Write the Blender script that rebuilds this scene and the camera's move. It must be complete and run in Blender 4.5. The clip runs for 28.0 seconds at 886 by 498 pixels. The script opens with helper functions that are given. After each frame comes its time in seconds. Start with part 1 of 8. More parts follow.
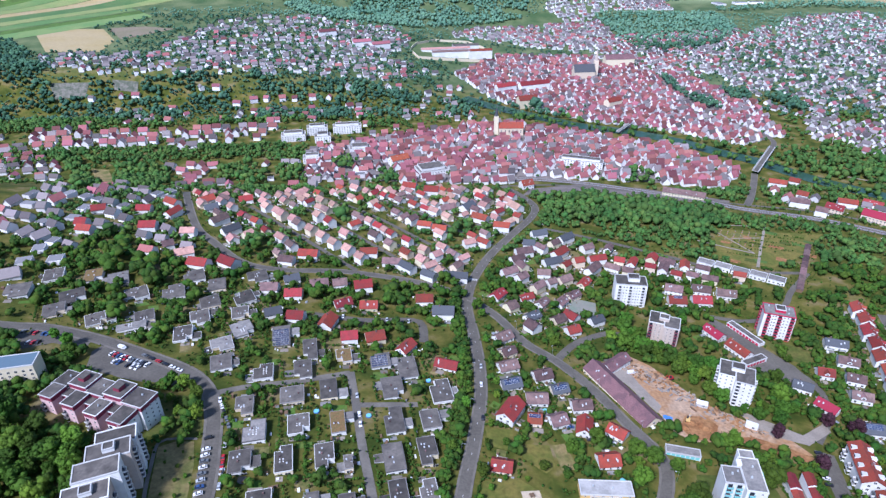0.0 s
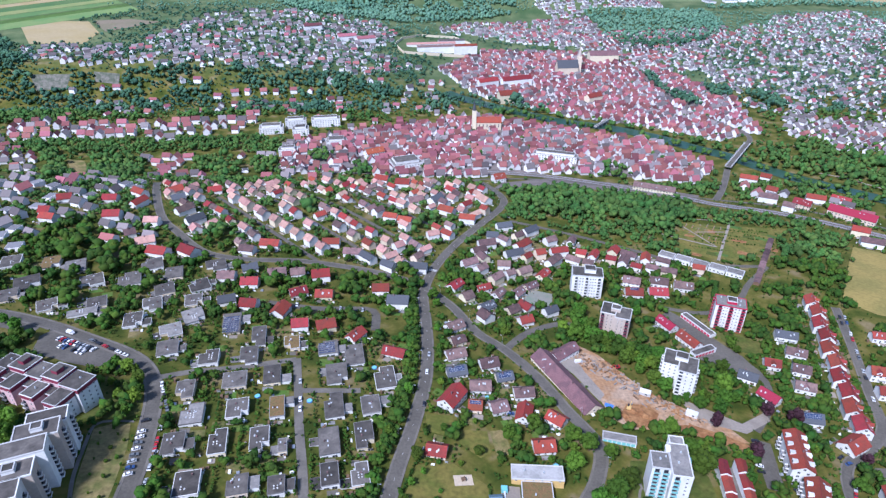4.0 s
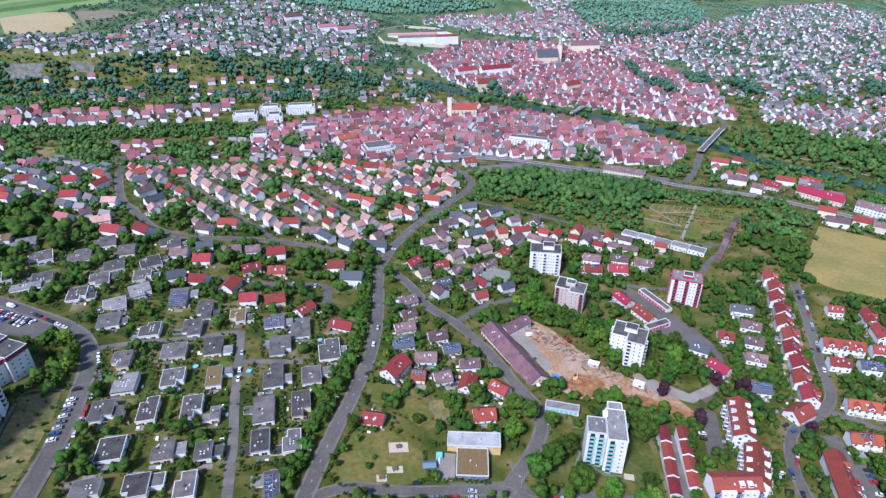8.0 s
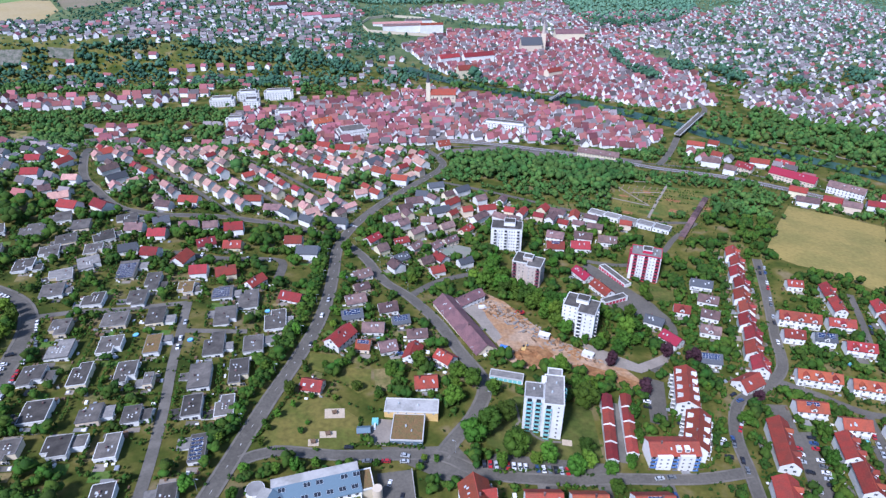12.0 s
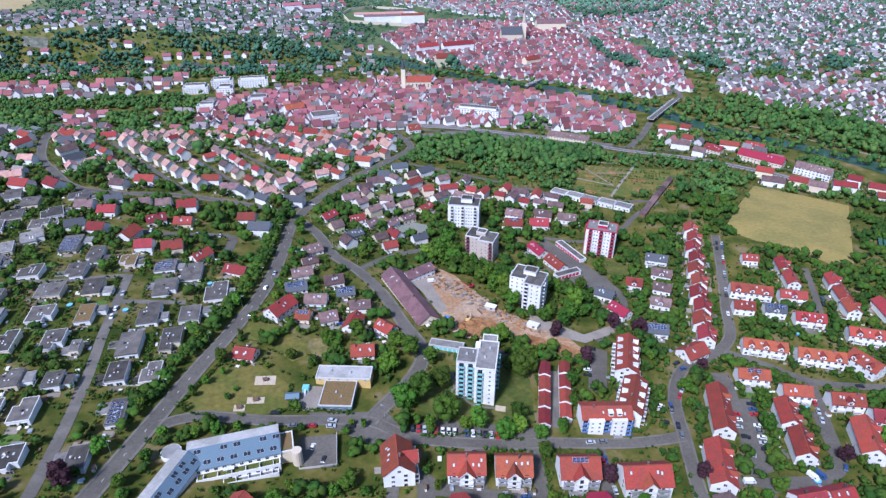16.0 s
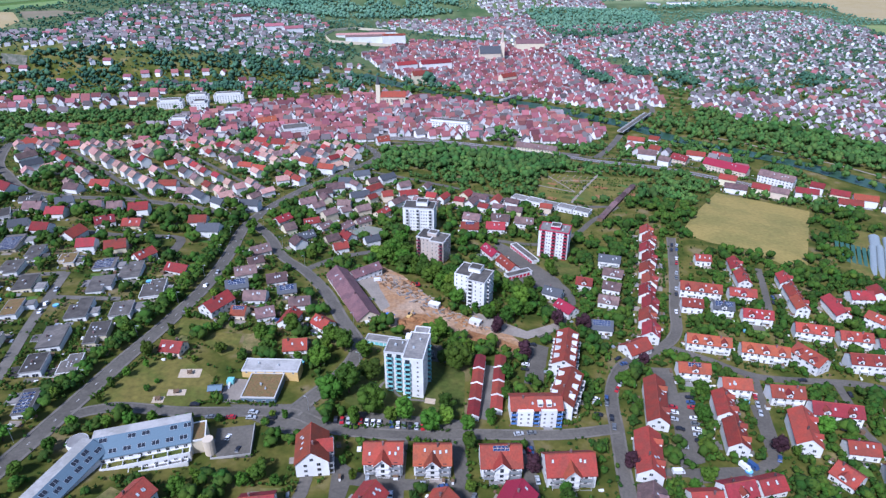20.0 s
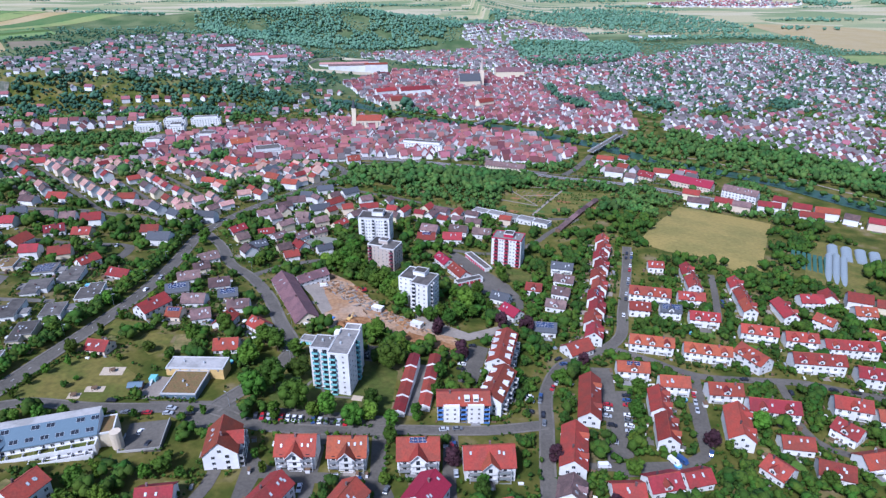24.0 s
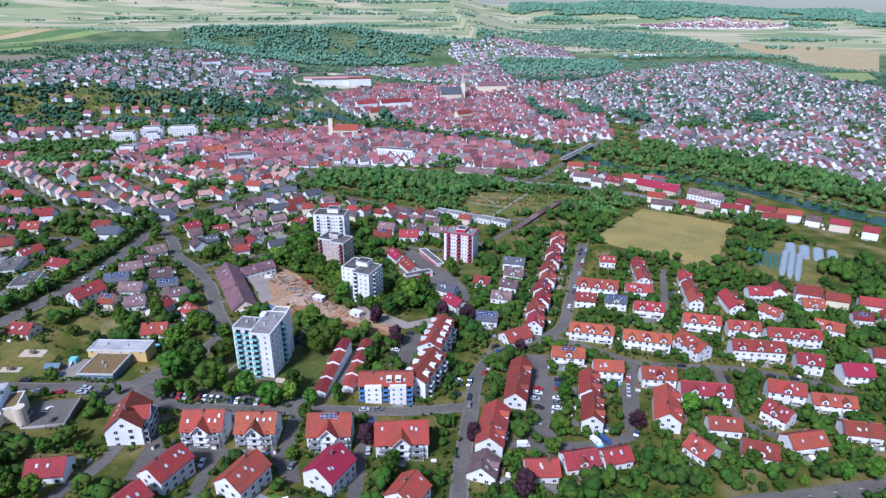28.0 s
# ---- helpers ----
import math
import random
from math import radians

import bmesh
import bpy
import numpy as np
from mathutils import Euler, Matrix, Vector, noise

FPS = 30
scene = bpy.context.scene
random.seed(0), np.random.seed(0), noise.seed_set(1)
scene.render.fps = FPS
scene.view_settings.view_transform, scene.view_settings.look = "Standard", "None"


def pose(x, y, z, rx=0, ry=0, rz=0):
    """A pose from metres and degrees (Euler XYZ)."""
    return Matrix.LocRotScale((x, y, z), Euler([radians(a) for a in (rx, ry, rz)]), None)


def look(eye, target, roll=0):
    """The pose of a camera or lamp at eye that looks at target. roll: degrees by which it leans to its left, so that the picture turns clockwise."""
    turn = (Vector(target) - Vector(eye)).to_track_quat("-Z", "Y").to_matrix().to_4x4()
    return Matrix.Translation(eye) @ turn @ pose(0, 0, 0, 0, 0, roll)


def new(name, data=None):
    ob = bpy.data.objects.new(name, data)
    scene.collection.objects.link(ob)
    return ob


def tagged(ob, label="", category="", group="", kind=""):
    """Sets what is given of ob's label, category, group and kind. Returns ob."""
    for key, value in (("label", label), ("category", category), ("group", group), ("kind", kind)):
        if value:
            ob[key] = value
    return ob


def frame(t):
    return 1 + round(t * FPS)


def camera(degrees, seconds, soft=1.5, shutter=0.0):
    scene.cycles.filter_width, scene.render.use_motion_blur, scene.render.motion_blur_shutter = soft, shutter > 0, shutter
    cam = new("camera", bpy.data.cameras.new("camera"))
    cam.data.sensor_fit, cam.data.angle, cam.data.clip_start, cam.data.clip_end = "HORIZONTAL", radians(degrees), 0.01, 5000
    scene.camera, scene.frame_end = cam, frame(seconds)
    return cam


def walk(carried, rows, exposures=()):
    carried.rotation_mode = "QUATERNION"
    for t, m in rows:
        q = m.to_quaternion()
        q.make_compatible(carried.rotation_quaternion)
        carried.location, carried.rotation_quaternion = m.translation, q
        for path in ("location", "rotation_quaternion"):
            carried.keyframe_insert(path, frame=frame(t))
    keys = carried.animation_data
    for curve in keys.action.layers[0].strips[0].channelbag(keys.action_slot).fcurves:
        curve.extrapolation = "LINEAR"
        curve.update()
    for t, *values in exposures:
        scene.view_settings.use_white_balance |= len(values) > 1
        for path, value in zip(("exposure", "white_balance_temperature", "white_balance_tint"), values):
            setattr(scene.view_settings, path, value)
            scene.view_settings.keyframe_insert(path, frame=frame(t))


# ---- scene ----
# ---- camera and its way ----
cam = camera(71.7, 28.0, soft=1.35)
walk(cam, [
    (0, look((0.00, 0.00, 286.00), (0.00, 260.61, 137.40), -0.46)),
    (1, look((8.73, -1.35, 286.28), (8.84, 259.00, 137.22), -0.30)),
    (2, look((17.39, -2.95, 286.20), (17.62, 257.25, 136.90), -0.12)),
    (3, look((25.70, -4.40, 285.05), (26.06, 255.72, 135.58), -0.01)),
    (4, look((33.87, -5.76, 282.31), (34.35, 254.25, 132.66), 0.01)),
    (5, look((41.91, -7.16, 278.07), (42.51, 252.75, 128.25), -0.05)),
    (6, look((49.98, -8.59, 273.68), (51.00, 251.28, 123.79), -0.06)),
    (7, look((58.12, -9.85, 268.84), (59.71, 250.01, 118.95), -0.04)),
    (8, look((66.18, -11.26, 264.08), (68.30, 248.62, 114.22), -0.04)),
    (9, look((74.18, -12.68, 259.64), (76.58, 247.19, 109.76), -0.05)),
    (10, look((82.16, -14.01, 255.20), (84.59, 245.78, 105.20), -0.05)),
    (11, look((90.08, -15.07, 251.05), (92.39, 244.38, 100.46), -0.00)),
    (12, look((97.92, -16.37, 246.69), (100.40, 242.94, 95.85), 0.03)),
    (13, look((105.86, -17.69, 242.26), (108.58, 241.59, 91.37), 0.02)),
    (14, look((113.97, -19.01, 237.85), (117.03, 240.24, 86.92), -0.04)),
    (15, look((122.23, -20.25, 233.36), (125.66, 238.97, 82.37), -0.06)),
    (16, look((130.51, -21.48, 228.77), (134.35, 237.67, 77.68), -0.02)),
    (17, look((138.62, -22.68, 224.14), (143.05, 237.02, 74.01), 0.03)),
    (18, look((146.78, -23.97, 219.51), (151.76, 237.35, 72.24), 0.07)),
    (19, look((154.94, -25.46, 214.95), (160.56, 237.91, 71.41), 0.11)),
    (20, look((162.97, -27.11, 210.79), (168.94, 238.21, 70.88), 0.11)),
    (21, look((171.08, -29.06, 206.63), (177.18, 238.20, 70.49), 0.08)),
    (22, look((179.15, -30.78, 202.01), (185.69, 238.37, 69.66), 0.06)),
    (23, look((187.27, -32.33, 197.04), (194.44, 238.67, 68.55), 0.06)),
    (24, look((195.41, -33.90, 192.06), (203.13, 238.81, 67.30), 0.09)),
    (25, look((203.60, -35.45, 187.17), (211.83, 238.79, 65.84), 0.14)),
    (26, look((211.95, -36.79, 182.36), (220.39, 238.78, 64.09), 0.15)),
    (27, look((220.20, -38.49, 177.67), (228.87, 238.12, 61.85), 0.20)),
    (28, look((228.51, -40.27, 173.25), (237.56, 236.65, 58.23), 0.24)),
], [(0, 0.74, 5260, 19), (28, 0.58, 5180, 19)])

# ---- light: bright, thinly clouded summer sky with a soft sun ----
world = bpy.data.worlds.new("sky")
scene.world = world
world.use_nodes = True
wn, wl = world.node_tree.nodes, world.node_tree.links
sky = wn.new("ShaderNodeTexSky")
sky.sky_type = "NISHITA"
sky.sun_disc = False
sky.sun_elevation, sky.sun_rotation = radians(47), radians(212)
sky.air_density, sky.dust_density, sky.ozone_density = 1.0, 0.8, 1.5
wn["Background"].inputs["Strength"].default_value = 0.085
wl.new(sky.outputs[0], wn["Background"].inputs["Color"])
sun_data = bpy.data.lights.new("sun", "SUN")
sun_data.energy, sun_data.angle, sun_data.color = 3.5, radians(9), (1.0, 0.96, 0.91)
sun = new("sun", sun_data)
sun.matrix_world = look((0, 0, 900), (0 + 900 * math.sin(radians(32)) * 0.9, 900 * math.cos(radians(32)) * 0.9, 0))

# ---- materials ----
def mat(name, colour, rough=0.85, vary=0.0, grain=0.0, scale=1.0, bump=0.0, second=None, second_scale=0.08, metal=0.0, hue=0.0,
        random_from="object", waves=0.0, spec=0.3, relief=0.1):
    """A surface with a base colour, a fine grain, broad blotches of a second colour and a random shift from piece to piece."""
    m = bpy.data.materials.new(name)
    m.use_nodes = True
    n, l = m.node_tree.nodes, m.node_tree.links
    b = n["Principled BSDF"]
    b.inputs["Roughness"].default_value, b.inputs["Metallic"].default_value = rough, metal
    b.inputs["Specular IOR Level"].default_value = spec
    geo = n.new("ShaderNodeNewGeometry")
    rgb = n.new("ShaderNodeRGB")
    rgb.outputs[0].default_value = (*colour, 1)
    col = rgb.outputs[0]
    if second:
        big = n.new("ShaderNodeTexNoise")
        big.inputs["Scale"].default_value, big.inputs["Detail"].default_value = second_scale, 4
        l.new(geo.outputs["Position"], big.inputs["Vector"])
        ramp = n.new("ShaderNodeValToRGB")
        ramp.color_ramp.elements[0].position, ramp.color_ramp.elements[1].position = 0.42, 0.6
        l.new(big.outputs["Fac"], ramp.inputs[0])
        mix = n.new("ShaderNodeMix")
        mix.data_type = "RGBA"
        l.new(ramp.outputs[0], mix.inputs["Factor"])
        l.new(col, mix.inputs[6])
        mix.inputs[7].default_value = (*second, 1)
        col = mix.outputs[2]
    if grain or bump:
        fine = n.new("ShaderNodeTexNoise")
        fine.inputs["Scale"].default_value, fine.inputs["Detail"].default_value = scale, 5
        l.new(geo.outputs["Position"], fine.inputs["Vector"])
    if grain or vary:
        hsv = n.new("ShaderNodeHueSaturation")
        val = None
        if grain:
            r = n.new("ShaderNodeMapRange")
            l.new(fine.outputs["Fac"], r.inputs["Value"])
            r.inputs["From Min"].default_value, r.inputs["From Max"].default_value = 0.25, 0.75
            r.inputs["To Min"].default_value, r.inputs["To Max"].default_value = 1 - grain, 1 + grain
            val = r.outputs[0]
        if vary or hue:
            if random_from == "object":
                info = n.new("ShaderNodeObjectInfo").outputs["Random"]
            else:
                info = geo.outputs["Random Per Island"]
            r2 = n.new("ShaderNodeMapRange")
            l.new(info, r2.inputs["Value"])
            r2.inputs["To Min"].default_value, r2.inputs["To Max"].default_value = 1 - vary, 1 + vary
            if val:
                mu = n.new("ShaderNodeMath")
                mu.operation = "MULTIPLY"
                l.new(val, mu.inputs[0]), l.new(r2.outputs[0], mu.inputs[1])
                val = mu.outputs[0]
            else:
                val = r2.outputs[0]
            if hue:
                k = n.new("ShaderNodeMath")
                k.operation = "MULTIPLY"
                k.inputs[1].default_value = 7.31
                l.new(info, k.inputs[0])
                fr = n.new("ShaderNodeMath")
                fr.operation = "FRACT"
                l.new(k.outputs[0], fr.inputs[0])
                r3 = n.new("ShaderNodeMapRange")
                l.new(fr.outputs[0], r3.inputs["Value"])
                r3.inputs["To Min"].default_value, r3.inputs["To Max"].default_value = 0.5 - hue, 0.5 + hue
                l.new(r3.outputs[0], hsv.inputs["Hue"])
        l.new(val, hsv.inputs["Value"])
        l.new(col, hsv.inputs["Color"])
        col = hsv.outputs[0]
    l.new(col, b.inputs["Base Color"])
    height = None
    if bump:
        height = fine.outputs["Fac"]
    if waves:
        wv = n.new("ShaderNodeTexWave")
        wv.bands_direction = "Z"
        wv.inputs["Scale"].default_value = waves
        l.new(geo.outputs["Position"], wv.inputs["Vector"])
        height = wv.outputs["Fac"]
    if height is not None:
        bp = n.new("ShaderNodeBump")
        bp.inputs["Strength"].default_value, bp.inputs["Distance"].default_value = max(bump, 0.25 if waves else 0), relief
        l.new(height, bp.inputs["Height"])
        l.new(bp.outputs[0], b.inputs["Normal"])
    return m


M = {}
M["tile_red"] = mat("red_roof_tiles", (0.255, 0.038, 0.03), 0.8, vary=0.32, grain=0.2, scale=1.4, second=(0.2, 0.04, 0.032), second_scale=0.25, hue=0.012, waves=1.4)
M["tile_orange"] = mat("orange_roof_tiles", (0.28, 0.056, 0.031), 0.8, vary=0.3, grain=0.2, scale=1.4, second=(0.22, 0.056, 0.034), second_scale=0.25, hue=0.01, waves=1.4)
M["tile_brown"] = mat("weathered_brown_roof_tiles", (0.175, 0.108, 0.1), 0.85, vary=0.45, grain=0.22, scale=1.4, second=(0.12, 0.078, 0.075), second_scale=0.3, hue=0.015, waves=1.4)
M["tile_plum"] = mat("old_plum_brown_roof_tiles", (0.19, 0.1, 0.105), 0.85, grain=0.25, scale=1.4, second=(0.14, 0.078, 0.085), second_scale=0.2, waves=1.4)
M["tile_pink"] = mat("faded_pinkish_roof_tiles", (0.43, 0.245, 0.2), 0.85, vary=0.25, grain=0.18, scale=1.4, second=(0.35, 0.2, 0.165), second_scale=0.3, hue=0.015, waves=1.4)
M["tile_magenta"] = mat("crimson_roof_tiles", (0.27, 0.02, 0.045), 0.7, grain=0.15, scale=1.4, waves=1.4)
M["tile_dark"] = mat("dark_grey_roof_tiles", (0.07, 0.075, 0.085), 0.7, vary=0.3, grain=0.2, scale=1.5, waves=1.4)
M["flat"] = mat("bituminous_roof_with_gravel", (0.115, 0.102, 0.09), 0.9, vary=0.4, grain=0.3, scale=0.8, second=(0.075, 0.067, 0.06), second_scale=0.2)
M["flat_light"] = mat("pale_gravel_roof", (0.23, 0.212, 0.195), 0.9, vary=0.2, grain=0.2, scale=0.9, second=(0.17, 0.16, 0.15), second_scale=0.3)
M["sedum"] = mat("planted_roof", (0.19, 0.115, 0.05), 0.95, grain=0.4, scale=1.6, second=(0.15, 0.115, 0.045), second_scale=0.6)
M["white"] = mat("white_render", (0.74, 0.73, 0.71), 0.85, vary=0.08, grain=0.05, scale=0.7, second=(0.66, 0.65, 0.63), second_scale=0.12)
M["cream"] = mat("cream_render", (0.66, 0.57, 0.42), 0.85, vary=0.15, grain=0.06, scale=0.7, hue=0.02)
M["pink"] = mat("pale_pink_render", (0.6, 0.42, 0.42), 0.85, vary=0.1, grain=0.06, scale=0.7)
M["beige"] = mat("beige_concrete", (0.48, 0.4, 0.34), 0.9, grain=0.1, scale=0.7)
M["fascia"] = mat("white_painted_edging", (0.6, 0.59, 0.57), 0.6, vary=0.25, grain=0.08, scale=1.2)
M["edge_grey"] = mat("grey_sheet_edging", (0.2, 0.19, 0.185), 0.6, vary=0.5, grain=0.12, scale=1.2)
M["pane"] = mat("pale_skylight_glass", (0.5, 0.52, 0.54), 0.15, spec=0.6)
M["glass"] = mat("window_glass", (0.03, 0.035, 0.045), 0.12, spec=0.6)
M["asphalt"] = mat("asphalt", (0.112, 0.1, 0.083), 0.9, grain=0.2, scale=0.8, second=(0.14, 0.125, 0.104), second_scale=0.06)
M["paving"] = mat("concrete_paving", (0.185, 0.165, 0.138), 0.9, grain=0.14, scale=0.9, second=(0.14, 0.126, 0.106), second_scale=0.1)
M["cobble"] = mat("worn_cobbles", (0.2, 0.17, 0.15), 0.9, grain=0.25, scale=0.6, second=(0.14, 0.12, 0.11), second_scale=0.08)
M["ballast"] = mat("brown_track_ballast", (0.19, 0.16, 0.14), 0.95, grain=0.25, scale=0.7, second=(0.15, 0.13, 0.115), second_scale=0.1)
M["gravel"] = mat("gravel", (0.31, 0.265, 0.22), 0.95, grain=0.15, scale=0.9, second=(0.26, 0.22, 0.18), second_scale=0.1)
M["earth"] = mat("bare_earth", (0.37, 0.21, 0.105), 0.95, grain=0.3, scale=0.5, bump=0.4, second=(0.43, 0.3, 0.2), second_scale=0.09)
M["sand"] = mat("sand", (0.52, 0.42, 0.3), 0.95, grain=0.12, scale=0.8)
M["soil"] = mat("dug_brown_soil", (0.25, 0.115, 0.045), 0.95, grain=0.3, scale=0.6, bump=0.5, second=(0.33, 0.17, 0.07), second_scale=0.15)
M["stubble"] = mat("mown_dry_meadow", (0.31, 0.235, 0.068), 0.95, grain=0.18, scale=0.35, second=(0.235, 0.195, 0.055), second_scale=0.03)
M["lawn"] = mat("lawn", (0.072, 0.092, 0.015), 0.95, grain=0.3, scale=0.4, second=(0.12, 0.115, 0.026), second_scale=0.07)
M["dry_lawn"] = mat("dry_lawn", (0.17, 0.142, 0.032), 0.95, grain=0.3, scale=0.4, second=(0.11, 0.118, 0.02), second_scale=0.07)
M["tan_lawn"] = mat("straw_coloured_lawn", (0.24, 0.185, 0.075), 0.95, grain=0.35, scale=0.5, second=(0.125, 0.128, 0.035), second_scale=0.08)
M["fresh_lawn"] = mat("watered_lawn", (0.085, 0.165, 0.022), 0.95, grain=0.25, scale=0.8, second=(0.11, 0.16, 0.03), second_scale=0.15)
M["meadow"] = mat("green_meadow", (0.09, 0.16, 0.03), 0.95, grain=0.2, scale=0.3, second=(0.07, 0.12, 0.025), second_scale=0.05)
M["rock"] = mat("pale_shell_limestone", (0.17, 0.16, 0.13), 0.95, grain=0.3, scale=0.4, bump=0.6, second=(0.09, 0.1, 0.07), second_scale=0.12, relief=0.8)
M["fallow"] = mat("brown_fallow_field", (0.22, 0.18, 0.12), 0.95, grain=0.12, scale=0.2, second=(0.19, 0.17, 0.1), second_scale=0.02)
M["pasture"] = mat("pale_green_pasture", (0.2, 0.26, 0.085), 0.95, grain=0.12, scale=0.2, second=(0.25, 0.27, 0.1), second_scale=0.02)
M["wheat"] = mat("ripe_wheat_field", (0.38, 0.3, 0.16), 0.95, grain=0.1, scale=0.2, second=(0.36, 0.28, 0.13), second_scale=0.02)
M["crop"] = mat("green_crop_field", (0.1, 0.19, 0.06), 0.95, vary=0.25, grain=0.12, scale=0.2, second=(0.14, 0.21, 0.07), second_scale=0.02, hue=0.02)
M["water"] = mat("river_water", (0.03, 0.075, 0.05), 0.35, bump=0.2, scale=0.5, spec=0.25, second=(0.04, 0.085, 0.05), second_scale=0.02)
M["leaf"] = mat("green_foliage", (0.05, 0.1, 0.009), 0.8, vary=0.45, grain=0.25, scale=1.8, second=(0.075, 0.14, 0.012), second_scale=0.06, hue=0.025, spec=0.2, bump=0.8, relief=0.3)
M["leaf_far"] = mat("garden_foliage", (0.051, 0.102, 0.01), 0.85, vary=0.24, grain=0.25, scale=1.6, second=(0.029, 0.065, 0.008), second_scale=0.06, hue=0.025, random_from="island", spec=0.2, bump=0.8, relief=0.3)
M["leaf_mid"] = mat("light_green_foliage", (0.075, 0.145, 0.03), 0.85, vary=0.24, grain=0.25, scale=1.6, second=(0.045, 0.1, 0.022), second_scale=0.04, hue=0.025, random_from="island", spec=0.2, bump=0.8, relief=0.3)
# green of the far slopes, with bluish haze mixed into the base colour
M["leaf_hill"] = mat("haze_tinted_green_foliage", (0.068, 0.14, 0.078), 0.9, vary=0.25, grain=0.3, scale=0.5, second=(0.042, 0.096, 0.06), second_scale=0.03, hue=0.025, random_from="island", spec=0.1)
# farthest woods: pale blue of distance haze painted into the leaf colour
M["leaf_ridge"] = mat("haze_blue_green_foliage", (0.13, 0.235, 0.15), 0.9, vary=0.2, grain=0.2, scale=0.3, second=(0.1, 0.2, 0.13), second_scale=0.01, hue=0.015, random_from="island", spec=0.1)
M["leaf_purple"] = mat("purple_foliage", (0.045, 0.018, 0.025), 0.8, vary=0.2, grain=0.3, scale=0.9, spec=0.2)
M["bark"] = mat("bark", (0.09, 0.065, 0.045), 0.95, grain=0.3, scale=4, bump=0.4)
M["pale_concrete"] = mat("pale_concrete", (0.3, 0.29, 0.27), 0.85, grain=0.1, scale=0.8, second=(0.42, 0.4, 0.38), second_scale=0.1)
M["solar"] = mat("solar_panel_glass", (0.025, 0.045, 0.11), 0.15, spec=0.6)
M["metal_blue"] = mat("blue_grey_sheet_roof", (0.135, 0.195, 0.24), 0.5, grain=0.06, scale=1.5, metal=0.2)
# red shifted to a bluish pink: distance haze put into the tile colour
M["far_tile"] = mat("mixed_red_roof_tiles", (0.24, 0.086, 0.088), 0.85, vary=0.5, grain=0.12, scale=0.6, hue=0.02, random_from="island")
M["far_mixed"] = mat("mixed_grey_and_brown_roofs", (0.175, 0.148, 0.148), 0.85, vary=0.55, grain=0.1, scale=0.6, hue=0.03, random_from="island")
M["far_flat"] = mat("grey_flat_roofs", (0.17, 0.165, 0.17), 0.9, vary=0.4, random_from="island")
M["far_wall"] = mat("pale_rendered_walls", (0.7, 0.68, 0.68), 0.85, vary=0.28, hue=0.02, random_from="island")

# ---- the lie of the land ----
BUMPS = [(-120, 330, 2.2), (-40, 250, 3.2), (30, 400, -2.4), (60, 180, -5.9), (140, 280, 5.7), (230, 360, -6.4),
         (380, 420, 8.7), (300, 200, -1.0), (480, 480, -3.6), (430, 330, 4.0)]


def ease(a, b, v):
    u = np.clip((v - a) / (b - a), 0, 1)
    return u * u * (3 - 2 * u)


def land(x, y):
    near = -36 + 86 * np.exp(-np.clip(0.7071 * (x + y), -120, None) / 400)
    for a, b, k in BUMPS:
        near = near + k * np.exp(-((x - a) ** 2 + (y - b) ** 2) / 16200)
    # valley floor, the bluff and plateau to the west, the wooded bank of the side valley, the open upland
    far = -34 + 12 * ease(1000, 1600, y) + 0 * x
    bluff = ease(0, 1, (y - 1030 - 0.06 * (x + 470)) / 100)
    far = far + (60 * bluff + 30 * ease(1200, 2050, y)) * ease(180, -520, x) * ease(2750, 2250, y)
    far = far + 88 * ease(0, 330, y - 1770 - 0.12 * (x - 100)) * ease(760, 330, x)
    far = far + 40 * ease(1900, 3200, y) * ease(330, 760, x)
    far = far + 45 * ease(2600, 4000, y) * ease(900, 300, x)
    # beyond the brow of plateau and bank the ground falls away again
    brow = np.interp(x, [-900, -550, -419, -276, -124, 24, 282, 420], [1770, 1770, 1830, 1890, 1966, 2040, 2000, 1990])
    top = np.interp(x, [-900, -678, -553, -491, -419, -276, -124, 24, 282, 420], [82, 76, 70, 72, 74, 72, 69, 62, 30, 26])
    past = ease(0, 1, (y - brow + 90) / 180)
    fall = np.minimum(far, np.maximum(np.minimum(top, far + 8) - 0.075 * np.maximum(y - brow, 0), 24 + 45 * ease(2600, 4000, y)))
    far = np.where(x < 420, far * (1 - past) + np.minimum(far, fall) * past, far)
    # the long ridge at the end of the view
    bearing = np.degrees(np.arctan2(x - 200, np.maximum(y, 1)))
    crest = np.interp(bearing, [-60, 5, 11, 13.6, 16.6, 22.8, 29.4, 34.1, 37.7, 60], [70, 75, 95, 87, 110, 101, 62, 73, 20, 20])
    far = far + crest * ease(3800, 4600, np.hypot(x - 200, y))
    k = ease(560, 780, y)
    return near * (1 - k) + far * k


def steps(stops):
    out = [stops[0][0]]
    for (a, _), (b, d) in zip(stops, stops[1:]):
        n = max(1, round((b - a) / d))
        out += [a + (b - a) * (i + 1) / n for i in range(n)]
    return np.array(out)


GX = steps([(-4300, 0), (-1500, 100), (-800, 30), (-700, 20), (700, 10), (1500, 25), (4300, 100)])
GY = steps([(-700, 0), (0, 70), (1160, 10), (2300, 25), (4960, 90)])
GZ = land(*np.meshgrid(GX, GY, indexing="ij"))


